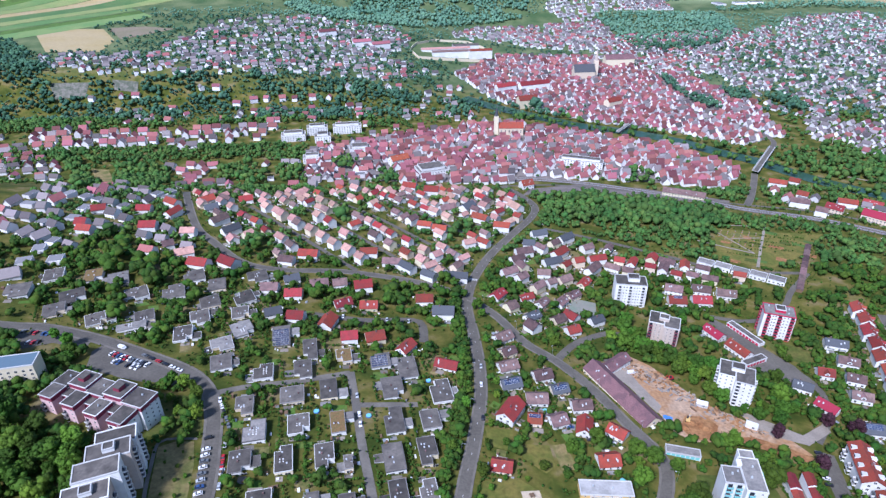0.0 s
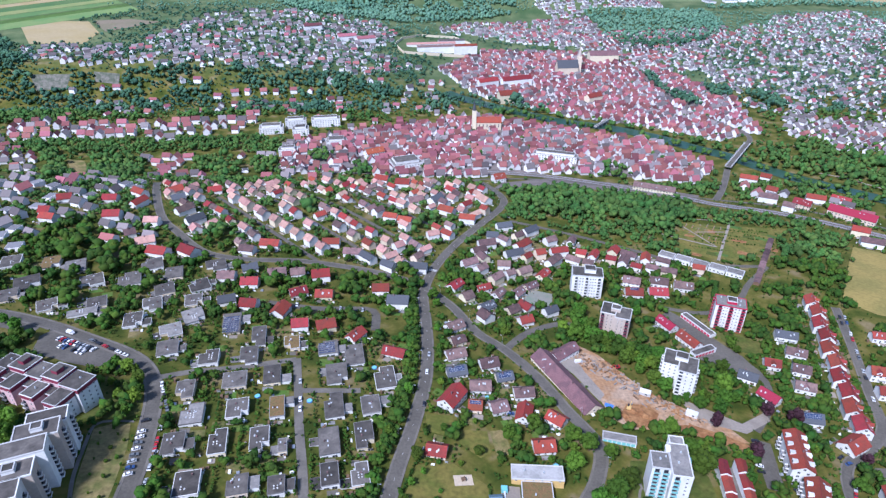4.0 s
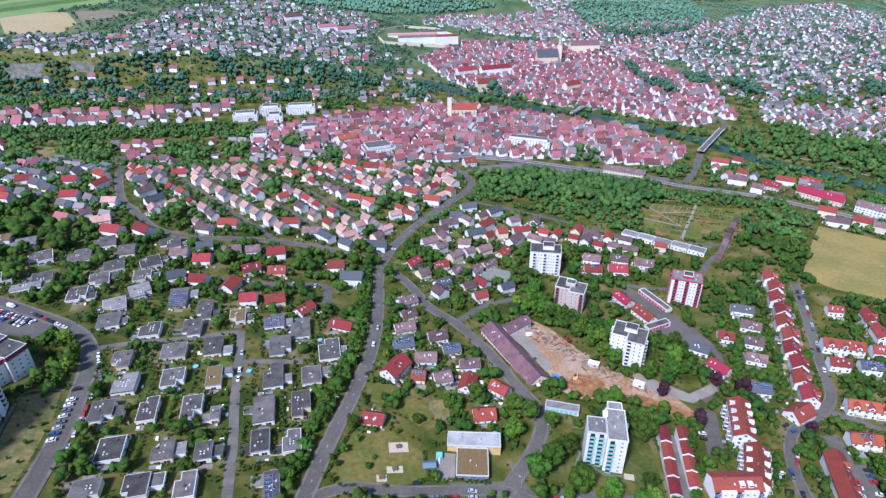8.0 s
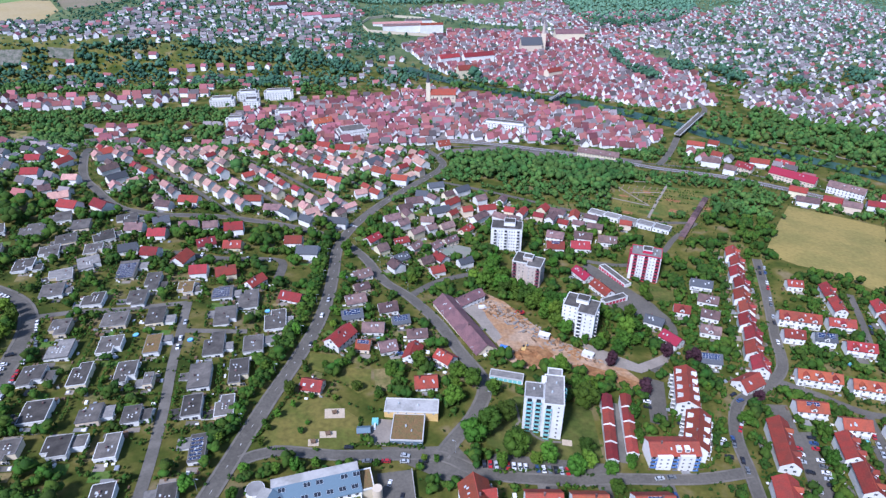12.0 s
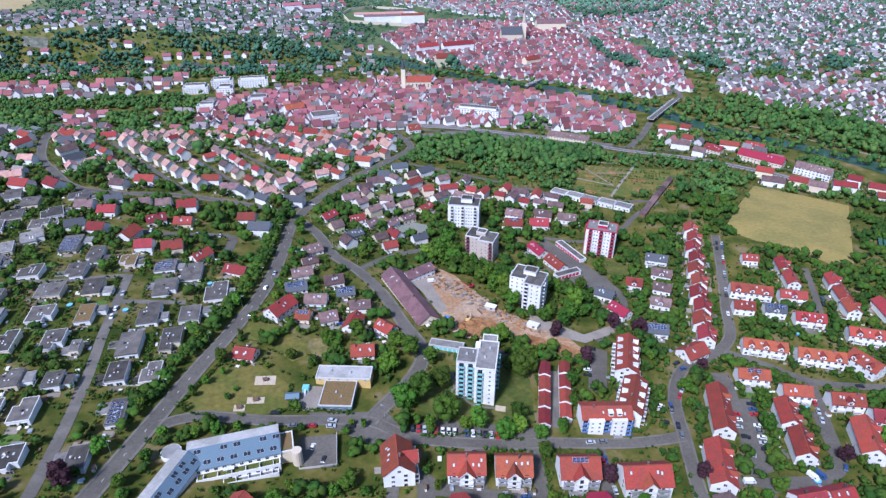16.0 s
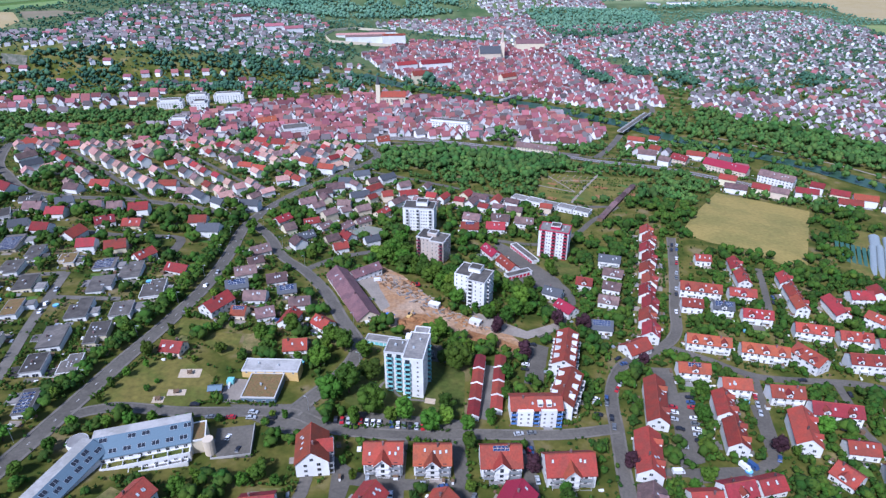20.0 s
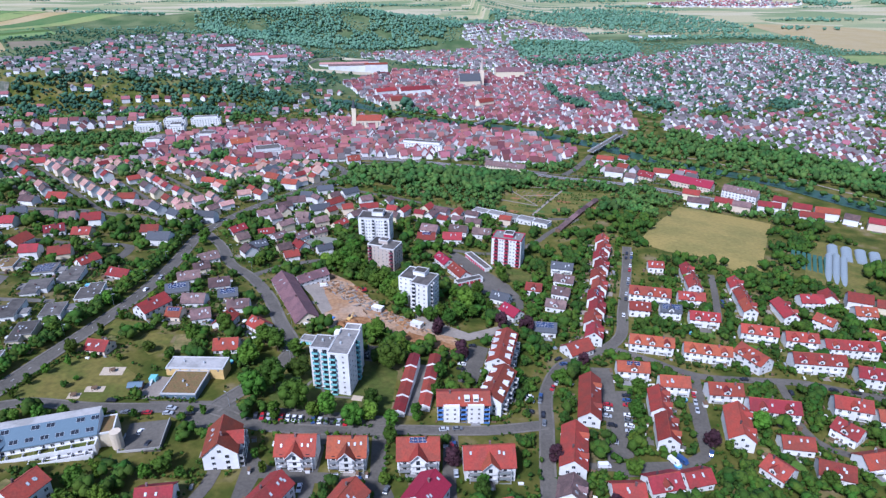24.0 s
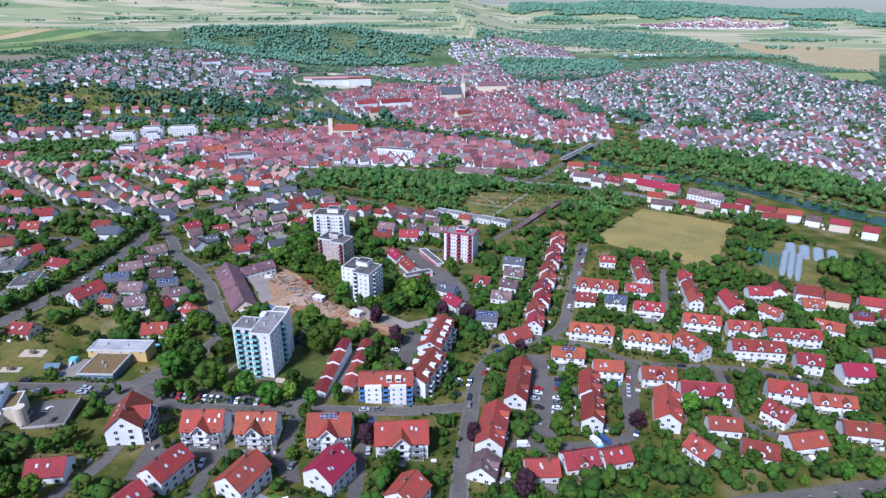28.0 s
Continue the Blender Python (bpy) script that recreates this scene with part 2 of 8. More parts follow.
def gz(x, y):
    """Height of the ground sheet at one place."""
    i = min(max(int(np.searchsorted(GX, x)) - 1, 0), len(GX) - 2)
    j = min(max(int(np.searchsorted(GY, y)) - 1, 0), len(GY) - 2)
    u, v = (x - GX[i]) / (GX[i + 1] - GX[i]), (y - GY[j]) / (GY[j + 1] - GY[j])
    return float(GZ[i, j] * (1 - u) * (1 - v) + GZ[i + 1, j] * u * (1 - v) + GZ[i, j + 1] * (1 - u) * v + GZ[i + 1, j + 1] * u * v)


class Geo:
    """Gathers corners and faces of one mesh."""

    def __init__(self):
        self.v, self.f, self.m = [], [], []

    def face(self, pts, m=0):
        k = len(self.v)
        self.v += [tuple(p) for p in pts]
        self.f.append(tuple(range(k, k + len(pts))))
        self.m.append(m)

    def box(self, x0, y0, z0, x1, y1, z1, m=0):
        k = len(self.v)
        self.v += [(x0, y0, z0), (x1, y0, z0), (x1, y1, z0), (x0, y1, z0), (x0, y0, z1), (x1, y0, z1), (x1, y1, z1), (x0, y1, z1)]
        for f in ((0, 3, 2, 1), (4, 5, 6, 7), (0, 1, 5, 4), (1, 2, 6, 5), (2, 3, 7, 6), (3, 0, 4, 7)):
            self.f.append(tuple(k + i for i in f))
            self.m.append(m)

    def prism(self, outline, z0, z1, m=0):
        """An upright block on an outline that runs counter-clockwise."""
        k, n = len(self.v), len(outline)
        self.v += [(x, y, z0) for x, y in outline] + [(x, y, z1) for x, y in outline]
        self.f += [tuple(range(k + n - 1, k - 1, -1)), tuple(range(k + n, k + 2 * n))]
        self.f += [(k + i, k + (i + 1) % n, k + n + (i + 1) % n, k + n + i) for i in range(n)]
        self.m += [m] * (n + 2)

    def loft(self, a, b, m=0):
        """A closed body between two rings of the same number of corners."""
        k, n = len(self.v), len(a)
        self.v += [tuple(p) for p in a] + [tuple(p) for p in b]
        self.f += [tuple(range(k + n - 1, k - 1, -1)), tuple(range(k + n, k + 2 * n))]
        self.f += [(k + i, k + (i + 1) % n, k + n + (i + 1) % n, k + n + i) for i in range(n)]
        self.m += [m] * (n + 2)

    def mesh(self, name, mats, smooth=False):
        me = bpy.data.meshes.new(name)
        me.from_pydata(self.v, [], self.f)
        for q in mats:
            me.materials.append(M[q])
        if len(mats) > 1:
            me.polygons.foreach_set("material_index", self.m)
        if smooth:
            me.polygons.foreach_set("use_smooth", [True] * len(self.f))
        me.update()
        return me


def part(name, data, parent, label="", at=None):
    ob = new(name, data)
    ob.parent = parent
    if at is not None:
        ob.matrix_local = at
    return tagged(ob, label)


def thing(name, x, y, turn=0.0, z=None, label="", category="", group="", kind=""):
    ob = new(name)
    ob.empty_display_size = 0.5
    ob.matrix_world = Matrix.Translation((x, y, gz(x, y) if z is None else z)) @ Matrix.Rotation(radians(turn), 4, "Z")
    return tagged(ob, label, category, group, kind)


def structure(name, geo, mats, label, category, smooth=False, kind="structure"):
    return tagged(new(name, geo.mesh(name, mats, smooth)), label, category, kind=kind)


# the ground: one sheet to the horizon
def build_ground():
    nx, ny = len(GX), len(GY)
    xx, yy = np.meshgrid(GX, GY, indexing="ij")
    v = np.stack([xx, yy, GZ], -1).reshape(-1, 3)
    i, j = np.meshgrid(np.arange(nx - 1), np.arange(ny - 1), indexing="ij")
    a = (i * ny + j).ravel()
    f = np.stack([a, a + ny, a + ny + 1, a + 1], 1)
    me = bpy.data.meshes.new("ground")
    me.from_pydata(v.tolist(), [], f.tolist())
    m = bpy.data.materials.new("gardens_and_open_land")
    m.use_nodes = True
    n, l = m.node_tree.nodes, m.node_tree.links
    b = n["Principled BSDF"]
    b.inputs["Roughness"].default_value = 0.95
    b.inputs["Specular IOR Level"].default_value = 0.15
    geo = n.new("ShaderNodeNewGeometry")

    def noisy(scale, detail):
        t = n.new("ShaderNodeTexNoise")
        t.inputs["Scale"].default_value, t.inputs["Detail"].default_value = scale, detail
        l.new(geo.outputs["Position"], t.inputs["Vector"])
        return t.outputs["Fac"]

    def ramp(fac, stops):
        r = n.new("ShaderNodeValToRGB")
        while len(r.color_ramp.elements) < len(stops):
            r.color_ramp.elements.new(0.5)
        for e, (p, c) in zip(r.color_ramp.elements, stops):
            e.position, e.color = p, (*c, 1)
        l.new(fac, r.inputs[0])
        return r.outputs[0]

    def blend(fac, c1, c2):
        x = n.new("ShaderNodeMix")
        x.data_type = "RGBA"
        l.new(fac, x.inputs["Factor"]), l.new(c1, x.inputs[6]), l.new(c2, x.inputs[7])
        return x.outputs[2]

    garden = ramp(noisy(0.055, 6), [(0.3, (0.038, 0.056, 0.008)), (0.44, (0.07, 0.082, 0.013)), (0.57, (0.13, 0.115, 0.026)), (0.7, (0.2, 0.158, 0.078))])
    # open land: long strips of crops
    mp = n.new("ShaderNodeMapping")
    mp.inputs["Scale"].default_value = (0.0034, 0.012, 0)
    mp.inputs["Rotation"].default_value = (0, 0, radians(12))
    l.new(geo.outputs["Position"], mp.inputs["Vector"])
    vor = n.new("ShaderNodeTexVoronoi")
    vor.inputs["Scale"].default_value = 1.0
    l.new(mp.outputs[0], vor.inputs["Vector"])
    sep = n.new("ShaderNodeSeparateColor")
    l.new(vor.outputs["Color"], sep.inputs[0])
    # crop colours are lightened and made bluer to hold the haze
    fields = ramp(sep.outputs[0], [(0.0, (0.2, 0.25, 0.12)), (0.2, (0.4, 0.36, 0.21)), (0.4, (0.26, 0.29, 0.15)), (0.55, (0.45, 0.4, 0.26)), (0.8, (0.31, 0.32, 0.17))])
    fields.node.color_ramp.interpolation = "CONSTANT"
    xyz = n.new("ShaderNodeSeparateXYZ")
    l.new(geo.outputs["Position"], xyz.inputs[0])
    r = n.new("ShaderNodeMapRange")
    l.new(xyz.outputs["Y"], r.inputs["Value"])
    r.inputs["From Min"].default_value, r.inputs["From Max"].default_value = 2130, 2200
    upland = ramp(noisy(0.02, 5), [(0.35, (0.06, 0.105, 0.04)), (0.65, (0.15, 0.18, 0.08))])
    r1 = n.new("ShaderNodeMapRange")
    l.new(xyz.outputs["Y"], r1.inputs["Value"])
    r1.inputs["From Min"].default_value, r1.inputs["From Max"].default_value = 1080, 1200
    col = blend(r.outputs[0], blend(r1.outputs[0], garden, upland), fields)
    hs = n.new("ShaderNodeHueSaturation")
    r2 = n.new("ShaderNodeMapRange")
    l.new(noisy(0.5, 5), r2.inputs["Value"])
    r2.inputs["To Min"].default_value, r2.inputs["To Max"].default_value = 0.65, 1.35
    l.new(r2.outputs[0], hs.inputs["Value"]), l.new(col, hs.inputs["Color"])
    l.new(hs.outputs[0], b.inputs["Base Color"])
    me.materials.append(m)
    me.polygons.foreach_set("use_smooth", [True] * len(f))
    tagged(new("ground", me), "gently sloping ground with gardens, meadows and far fields", "ground", kind="structure")


build_ground()

# what covers the plan, in cells of 2 m: 1 road, 2 building, 3 kept open, 4 water
OX, OY, CELL = -1100, 40, 2.0
cover = np.zeros((1300, 1100), np.uint8)


def mark(pts, value):
    """Marks the inside of an outline."""
    p = np.array(pts, float)
    i0, j0 = np.floor((p.min(0) - (OX, OY)) / CELL).astype(int)
    i1, j1 = np.ceil((p.max(0) - (OX, OY)) / CELL).astype(int) + 1
    i0, j0, i1, j1 = max(i0, 0), max(j0, 0), min(i1, cover.shape[0]), min(j1, cover.shape[1])
    if i1 <= i0 or j1 <= j0:
        return
    x, y = np.meshgrid(OX + (np.arange(i0, i1) + 0.5) * CELL, OY + (np.arange(j0, j1) + 0.5) * CELL, indexing="ij")
    inside = np.zeros(x.shape, bool)
    for (ax, ay), (bx, by) in zip(p, np.roll(p, -1, 0)):
        if ay != by:
            inside ^= ((ay > y) != (by > y)) & (x < (bx - ax) * (y - ay) / (by - ay) + ax)
    sub = cover[i0:i1, j0:j1]
    sub[inside] = value


def corners(x, y, lx, ly, turn, grow=0.0):
    c, s = math.cos(radians(turn)), math.sin(radians(turn))
    return [(x + u * c - v * s, y + u * s + v * c) for u, v in
            ((-lx / 2 - grow, -ly / 2 - grow), (lx / 2 + grow, -ly / 2 - grow), (lx / 2 + grow, ly / 2 + grow), (-lx / 2 - grow, ly / 2 + grow))]


def covered(x, y):
    i, j = int((x - OX) / CELL), int((y - OY) / CELL)
    return cover[i, j] if 0 <= i < cover.shape[0] and 0 <= j < cover.shape[1] else 0


def free(x, y, lx, ly, turn, grow=1.0):
    pts = corners(x, y, lx, ly, turn, grow) + corners(x, y, lx * 0.5, ly * 0.5, turn) + [(x, y)]
    pts += [((ax + bx) / 2, (ay + by) / 2) for (ax, ay), (bx, by) in zip(pts[:4], pts[1:4] + pts[:1])]
    return not any(covered(*p) for p in pts)


def smooth_line(pts, gap=6.0):
    """A polyline rounded at its bends and sampled evenly."""
    p = [Vector(q) for q in pts]
    out = []
    for i in range(len(p) - 1):
        a, b, c, d = p[max(i - 1, 0)], p[i], p[i + 1], p[min(i + 2, len(p) - 1)]
        n = max(1, int((c - b).length / gap))
        for k in range(n):
            t = k / n
            out.append(0.5 * (2 * b + (c - a) * t + (2 * a - 5 * b + 4 * c - d) * t * t + (3 * b - a - 3 * c + d) * t ** 3))
    return out + [p[-1]]


def strip(geo, line, off0, off1, lift, m=0, thick=0.0):
    """A ribbon on the ground between two offsets to the left of a line."""
    ring = []
    for i, q in enumerate(line):
        d = (line[min(i + 1, len(line) - 1)] - line[max(i - 1, 0)]).normalized()
        nrm = Vector((-d.y, d.x))
        ring.append([(*(q + nrm * o), gz(*(q + nrm * o)) + lift) for o in (off0, off1)])
    for (a, b), (c, d) in zip(ring, ring[1:]):
        geo.face((a, c, d, b) if off1 > off0 else (b, d, c, a), m)
        if thick:
            low = [(p[0], p[1], p[2] - thick) for p in (a, c, d, b)]
            geo.face((low[0], low[1], c, a), m)
            geo.face((low[2], low[3], b, d), m)


def mark_line(line, half, value=1):
    for a, b in zip(line, line[1:]):
        d = (b - a).normalized() if (b - a).length else Vector((1, 0))
        n = Vector((-d.y, d.x)) * half
        mark([a - n - d, b - n + d, b + n + d, a + n - d], value)


def road(name, pts, width, walk_width=1.6, surface="asphalt"):
    line = smooth_line(pts)
    g = Geo()
    strip(g, line, -width / 2, width / 2, 0.16)
    ob = structure(name, g, [surface], "grey asphalt road between houses", "road")
    if walk_width:
        g = Geo()
        strip(g, line, width / 2, width / 2 + walk_width, 0.28, 0, 0.25)
        strip(g, line, -width / 2 - walk_width, -width / 2, 0.28, 0, 0.25)
        structure("pavement", g, ["paving"], "pale raised pavement beside a road", "pavement")
    mark_line(line, width / 2 + walk_width)
    return line


def patch(name, pts, surface, label, category="ground", lift=0.1, value=3, gap=10.0):
    """A piece of ground of one kind inside an outline, laid on the slope."""
    mark(pts, value) if value else None
    p = np.array(pts, float)
    bm = bmesh.new()
    edge = []
    for a, b in zip(p, np.roll(p, -1, 0)):
        n = max(1, int(np.hypot(*(b - a)) / gap))
        edge += [bm.verts.new((*(a + (b - a) * k / n), 0)) for k in range(n)]
    bm.faces.new(edge)
    bm.normal_update()
    if bm.faces[:][0].normal.z < 0:
        bmesh.ops.reverse_faces(bm, faces=bm.faces[:])
    bmesh.ops.triangulate(bm, faces=bm.faces[:])
    for axis, (lo, hi) in enumerate(zip(p.min(0), p.max(0))):
        k = math.ceil(lo / gap) * gap
        while k < hi:
            nrm = Vector((1, 0, 0)) if axis == 0 else Vector((0, 1, 0))
            bmesh.ops.bisect_plane(bm, geom=bm.verts[:] + bm.edges[:] + bm.faces[:], plane_co=nrm * k, plane_no=nrm)
            k += gap
    for v in bm.verts:
        v.co.z = gz(v.co.x, v.co.y) + lift
    me = bpy.data.meshes.new(name)
    bm.to_mesh(me)
    bm.free()
    me.materials.append(M[surface])
    return tagged(new(name, me), label, category, kind="structure")

# ---- roads ----
main_road = road("road", [(-6, 110), (9, 208), (17, 249), (23, 289), (24, 326), (22, 362), (19, 405), (26, 448), (45, 498), (68, 540), (95, 589), (104, 629), (93, 676), (76, 713)], 6.2, 1.2)
road_b = road("road", [(22, 415), (42, 388), (59, 353), (78, 332), (97, 302), (111, 270), (122, 248), (123, 234), (116, 215), (106, 199), (99, 187)], 5.8, 1.3)
road("road", [(78, 332), (98, 357), (125, 373), (134, 372)], 6.0, 0)
road("road", [(16, 422), (-21, 437), (-50, 443), (-89, 447), (-136, 442), (-171, 451), (-207, 487), (-240, 529), (-297, 651)], 5.5, 1.3)
road("road", [(-380, 330), (-292, 326), (-264, 328), (-227, 320), (-188, 305), (-159, 292), (-142, 277), (-130, 255), (-121, 224), (-115, 197), (-108, 150)], 7.0, 1.5)
road("road", [(-60, 303), (-52, 269), (-45, 238), (-36, 203), (-28, 165), (-22, 130)], 5.0, 0, "paving")
road("road", [(-138, 270), (-118, 280), (-93, 288), (-60, 302)], 5.0, 0, "paving")
road("road", [(-51, 271), (-16, 276)], 4.5, 0, "paving")
road("road", [(-96, 372), (-61, 369), (-41, 372), (-18, 373), (-14, 345)], 6.5, 0)
road("road", [(8, 176), (22, 184), (49, 184), (73, 186), (99, 187), (121, 177), (159, 175), (180, 177), (220, 179), (249, 185)], 5.0, 0.9)
road("road", [(352, 400), (336, 349), (319, 300), (308, 269), (288, 250), (267, 237), (254, 212), (249, 185), (243, 150), (238, 110)], 5.2, 0.9)
road("road", [(300, 256), (318, 244), (339, 229), (377, 225), (397, 222), (440, 205)], 5.5, 0)
road("road", [(336, 229), (327, 199), (314, 166), (283, 159), (262, 158)], 5.0, 0)
road("road", [(379, 225), (375, 205), (370, 187), (376, 172), (400, 165)], 4.5, 0)
road("road", [(396, 348), (386, 318), (374, 285)], 4.5, 0)
road("road", [(150, 176), (149, 140), (150, 110)], 5.0, 0)
road("road", [(205, 178), (203, 140), (205, 105)], 5.5, 0)
road("road", [(110, 180), (112, 140), (100, 110)], 5.0, 0)
highway = road("road", [(300, 112), (340, 127), (372, 133), (410, 140), (470, 146), (560, 165)], 8.0, 0)
road("road", [(215, 372), (240, 350), (255, 320), (248, 290), (225, 262)], 5.0, 0)
road("road", [(215, 405), (240, 398), (262, 402), (285, 420), (300, 440), (330, 470)], 5.0, 0)
road("road", [(104, 560), (160, 535), (215, 505), (262, 478), (330, 470)], 5.0, 0)
road("road", [(76, 713), (150, 716), (240, 690), (330, 650), (430, 620), (520, 560)], 5.0, 0)
road("road", [(415, 756), (395, 715), (372, 672), (352, 640)], 6.5, 0.8)
road("road", [(474, 839), (500, 890), (470, 960), (430, 1040)], 6.0, 0.8)

for v in (-68, -24, 20, 64):
    cx, cy = -92 + 0.719 * v, 566 + 0.695 * v
    road("road", [(cx - 62, cy + 64), (cx, cy), (cx + 66, cy - 68)], 4.6, 0)

# white markings: a broken middle line and two crossings
g = Geo()
for line in (main_road, highway):
    for a, b in zip(line[::2], line[1::2]):
        d = (b - a).normalized() * 1.8
        strip(g, [a, a + d], -0.09, 0.09, 0.2)
for x, y, turn in ((104, 570, 60), (26, 448, 75)):
    for i in range(6):
        u = (i - 2.5) * 1.1
        c, s = math.cos(radians(turn + 90)), math.sin(radians(turn + 90))
        q = corners(x + u * c, y + u * s, 3.4, 0.55, turn)
        g.face([(*p, gz(*p) + 0.21) for p in q])
structure("road_marking", g, ["fascia"], "white painted road markings on asphalt", "road marking")

# ---- patches of ground ----
patch("meadow", [(363, 409), (400, 464), (442, 522), (478, 503), (512, 481), (457, 390), (434, 351), (418, 354), (404, 379), (380, 389)], "stubble", "large mown dry meadow between trees and row houses", "field")
patch("construction_ground", [(129, 346), (144, 333), (157, 311), (168, 293), (186, 280), (207, 267), (216, 251), (203, 250), (179, 256), (165, 258), (147, 257), (138, 265), (134, 281), (123, 318)], "earth", "bare brown construction ground with tracks", "ground", 0.22)
patch("playground_lawn", [(13, 193), (21, 220), (40, 223), (57, 210), (60, 194), (51, 188), (35, 186), (18, 184)], "dry_lawn", "dry lawn of a playground", "lawn")
patch("dry_lawn", [(24, 260), (40, 260), (40, 242), (25, 246)], "dry_lawn", "dry olive lawn between houses and playground", "lawn")
patch("dry_lawn", [(45, 249), (60, 249), (61, 233), (55, 228), (43, 239)], "dry_lawn", "dry olive lawn between houses and playground", "lawn")
patch("straw_lawn", [(61.5, 249), (69, 251), (74, 232), (64, 231)], "tan_lawn", "mown straw-coloured plot beside a lawn", "lawn")
patch("tower_lawn", [(119, 214), (136, 222), (139, 232), (162, 232), (175, 229), (180, 223), (178, 190), (158, 184), (136, 186), (122, 196)], "lawn", "mown lawn round the tower block", "lawn", 0.1, 0)
for line in ([(135, 201), (140, 213), (146, 203), (150, 200), (162, 199)], [(140, 213), (139, 226)]):
    g = Geo()
    strip(g, smooth_line(line, 3.0), -0.7, 0.7, 0.16)
    structure("footpath", g, ["paving"], "pale footpath across a lawn", "path")
patch("sandpit", corners(162, 199, 5, 4, -8), "sand", "small sand area on the tower lawn", "sandpit", 0.2)
patch("car_park", [(160, 248), (171, 247), (171, 231), (163, 232)], "asphalt", "asphalt car park behind the tower block", "car park", 0.13)
patch("cemetery_ground", [(262, 505), (285, 570), (330, 560), (395, 560), (340, 500), (300, 480)], "dry_lawn", "dry grass of allotments and graves", "ground")
for line, w in (([(345, 582), (318, 533), (291, 483)], 2.6), ([(277, 579), (301, 511)], 1.6), ([(256, 540), (285, 521), (301, 511)], 2.0), ([(300, 578), (341, 575)], 1.8), ([(292, 545), (322, 546)], 1.6)):
    g = Geo()
    strip(g, smooth_line(line, 8.0), -w / 2, w / 2, 0.3)
    structure("footpath", g, ["gravel"], "pale gravel path between graves and hedges", "path")
patch("car_park", [(-215, 285), (-160, 276), (-155, 290), (-190, 303), (-216, 305)], "asphalt", "asphalt car park beside a road", "car park", 0.14)
patch("car_park", [(115, 178), (180, 178), (180, 186), (125, 190)], "asphalt", "asphalt parking strip with cars", "car park", 0.13)
patch("car_park", [(270, 160), (283, 165), (296, 215), (284, 214)], "asphalt", "asphalt parking court between terraces", "car park", 0.13)
patch("car_park", [(210, 217), (219, 214), (229, 252), (219, 256)], "asphalt", "asphalt parking court behind apartments", "car park", 0.13)
# fields of the western plateau
patch("field", [(-876, 1384), (-852, 1430), (-750, 1427), (-682, 1331), (-670, 1240), (-777, 1240)], "wheat", "ripe tan wheat field beside a village", "field", 0.4, 3, 25)
patch("field", [(-745, 1435), (-665, 1448), (-590, 1424), (-672, 1338)], "fallow", "brown fallow field beside a village", "field", 0.45, 3, 25)
for i, (kind, wide) in enumerate((("crop", 60), ("meadow", 34), ("crop", 44), ("pasture", 40), ("crop", 52), ("wheat", 38), ("pasture", 46), ("crop", 40), ("meadow", 52), ("wheat", 60), ("pasture", 46), ("crop", 55), ("wheat", 70))):
    d = 40 + 48 * i
    cx, cy = -800 - 0.656 * d + 0.755 * (150 if i > 2 else 0), 1425 + 0.755 * d * 0.9 + 0.656 * (150 if i > 2 else 0)
    patch("field", corners(cx, cy, 560 if i > 2 else 330, wide, 41), kind, "long strip field on the plateau", "field", 0.5 + 0.02 * i, 3, 25)
patch("dry_lawn", [(-148, 225), (-141, 230), (-132, 231), (-126, 214), (-121, 190), (-117, 165), (-124, 160), (-131, 170), (-139, 192)], "tan_lawn", "straw-coloured dry lawn with young shrubs", "lawn")
g = Geo()
strip(g, smooth_line([(-131, 233), (-142, 232), (-149, 228), (-146, 212), (-141, 193), (-134, 176), (-126, 158)], 3.0), -0.9, 0.9, 0.16)
structure("footpath", g, ["paving"], "pale footpath round a dry lawn", "path")
patch("green_lawn", [(-158, 232), (-163, 264), (-159, 267), (-143, 268), (-131, 241), (-136, 235)], "lawn", "mown lawn between apartments and road", "lawn", 0.1, 0)
patch("forecourt", [(-222, 305), (-217, 318), (-175, 295), (-164, 285), (-175, 277), (-193, 280), (-217, 289)], "asphalt", "asphalt forecourt of the pink apartments", "car park", 0.13)
patch("car_park", [(-278, 318), (-259, 324), (-228, 315), (-228, 306), (-249, 311), (-263, 301)], "asphalt", "asphalt car park with trees above a road", "car park", 0.13)
patch("rail_yard", [(96, 672), (108, 700), (182, 724), (250, 703), (340, 658), (330, 640), (242, 668), (180, 690)], "ballast", "long gravel yard beside the railway", "yard", 0.1)
for pts in ([(-190, 745), (60, 725), (200, 745), (350, 705), (400, 760), (350, 850), (200, 925), (90, 980), (-40, 925), (-190, 860)], [(235, 995), (360, 930), (450, 865), (520, 905), (560, 1100), (480, 1250), (330, 1400), (130, 1420), (30, 1250), (95, 1110)]):
    patch("town_paving", pts, "cobble", "grey cobbled lanes of the old town", "paving", 0.14, 0, 20)
patch("field", [(-486, 794), (-459, 788), (-411, 714), (-438, 719)], "tan_lawn", "small straw-coloured meadow between trees", "field", 0.2)
patch("court", [(218, 401), (229, 386), (238, 366), (252, 341), (258, 310), (240, 322), (214, 339), (224, 357), (211, 395)], "asphalt", "asphalt court between garages and towers", "yard", 0.12)
patch("green_lawn", [(241, 381), (276, 357), (264, 341), (249, 349)], "lawn", "mown lawn below a tower block", "lawn", 0.1, 0)
patch("gravel_track", [(185, 291), (219, 268), (239, 280), (239, 272), (218, 259), (193, 268)], "gravel", "pale gravel track curving from the construction ground", "track", 0.34)
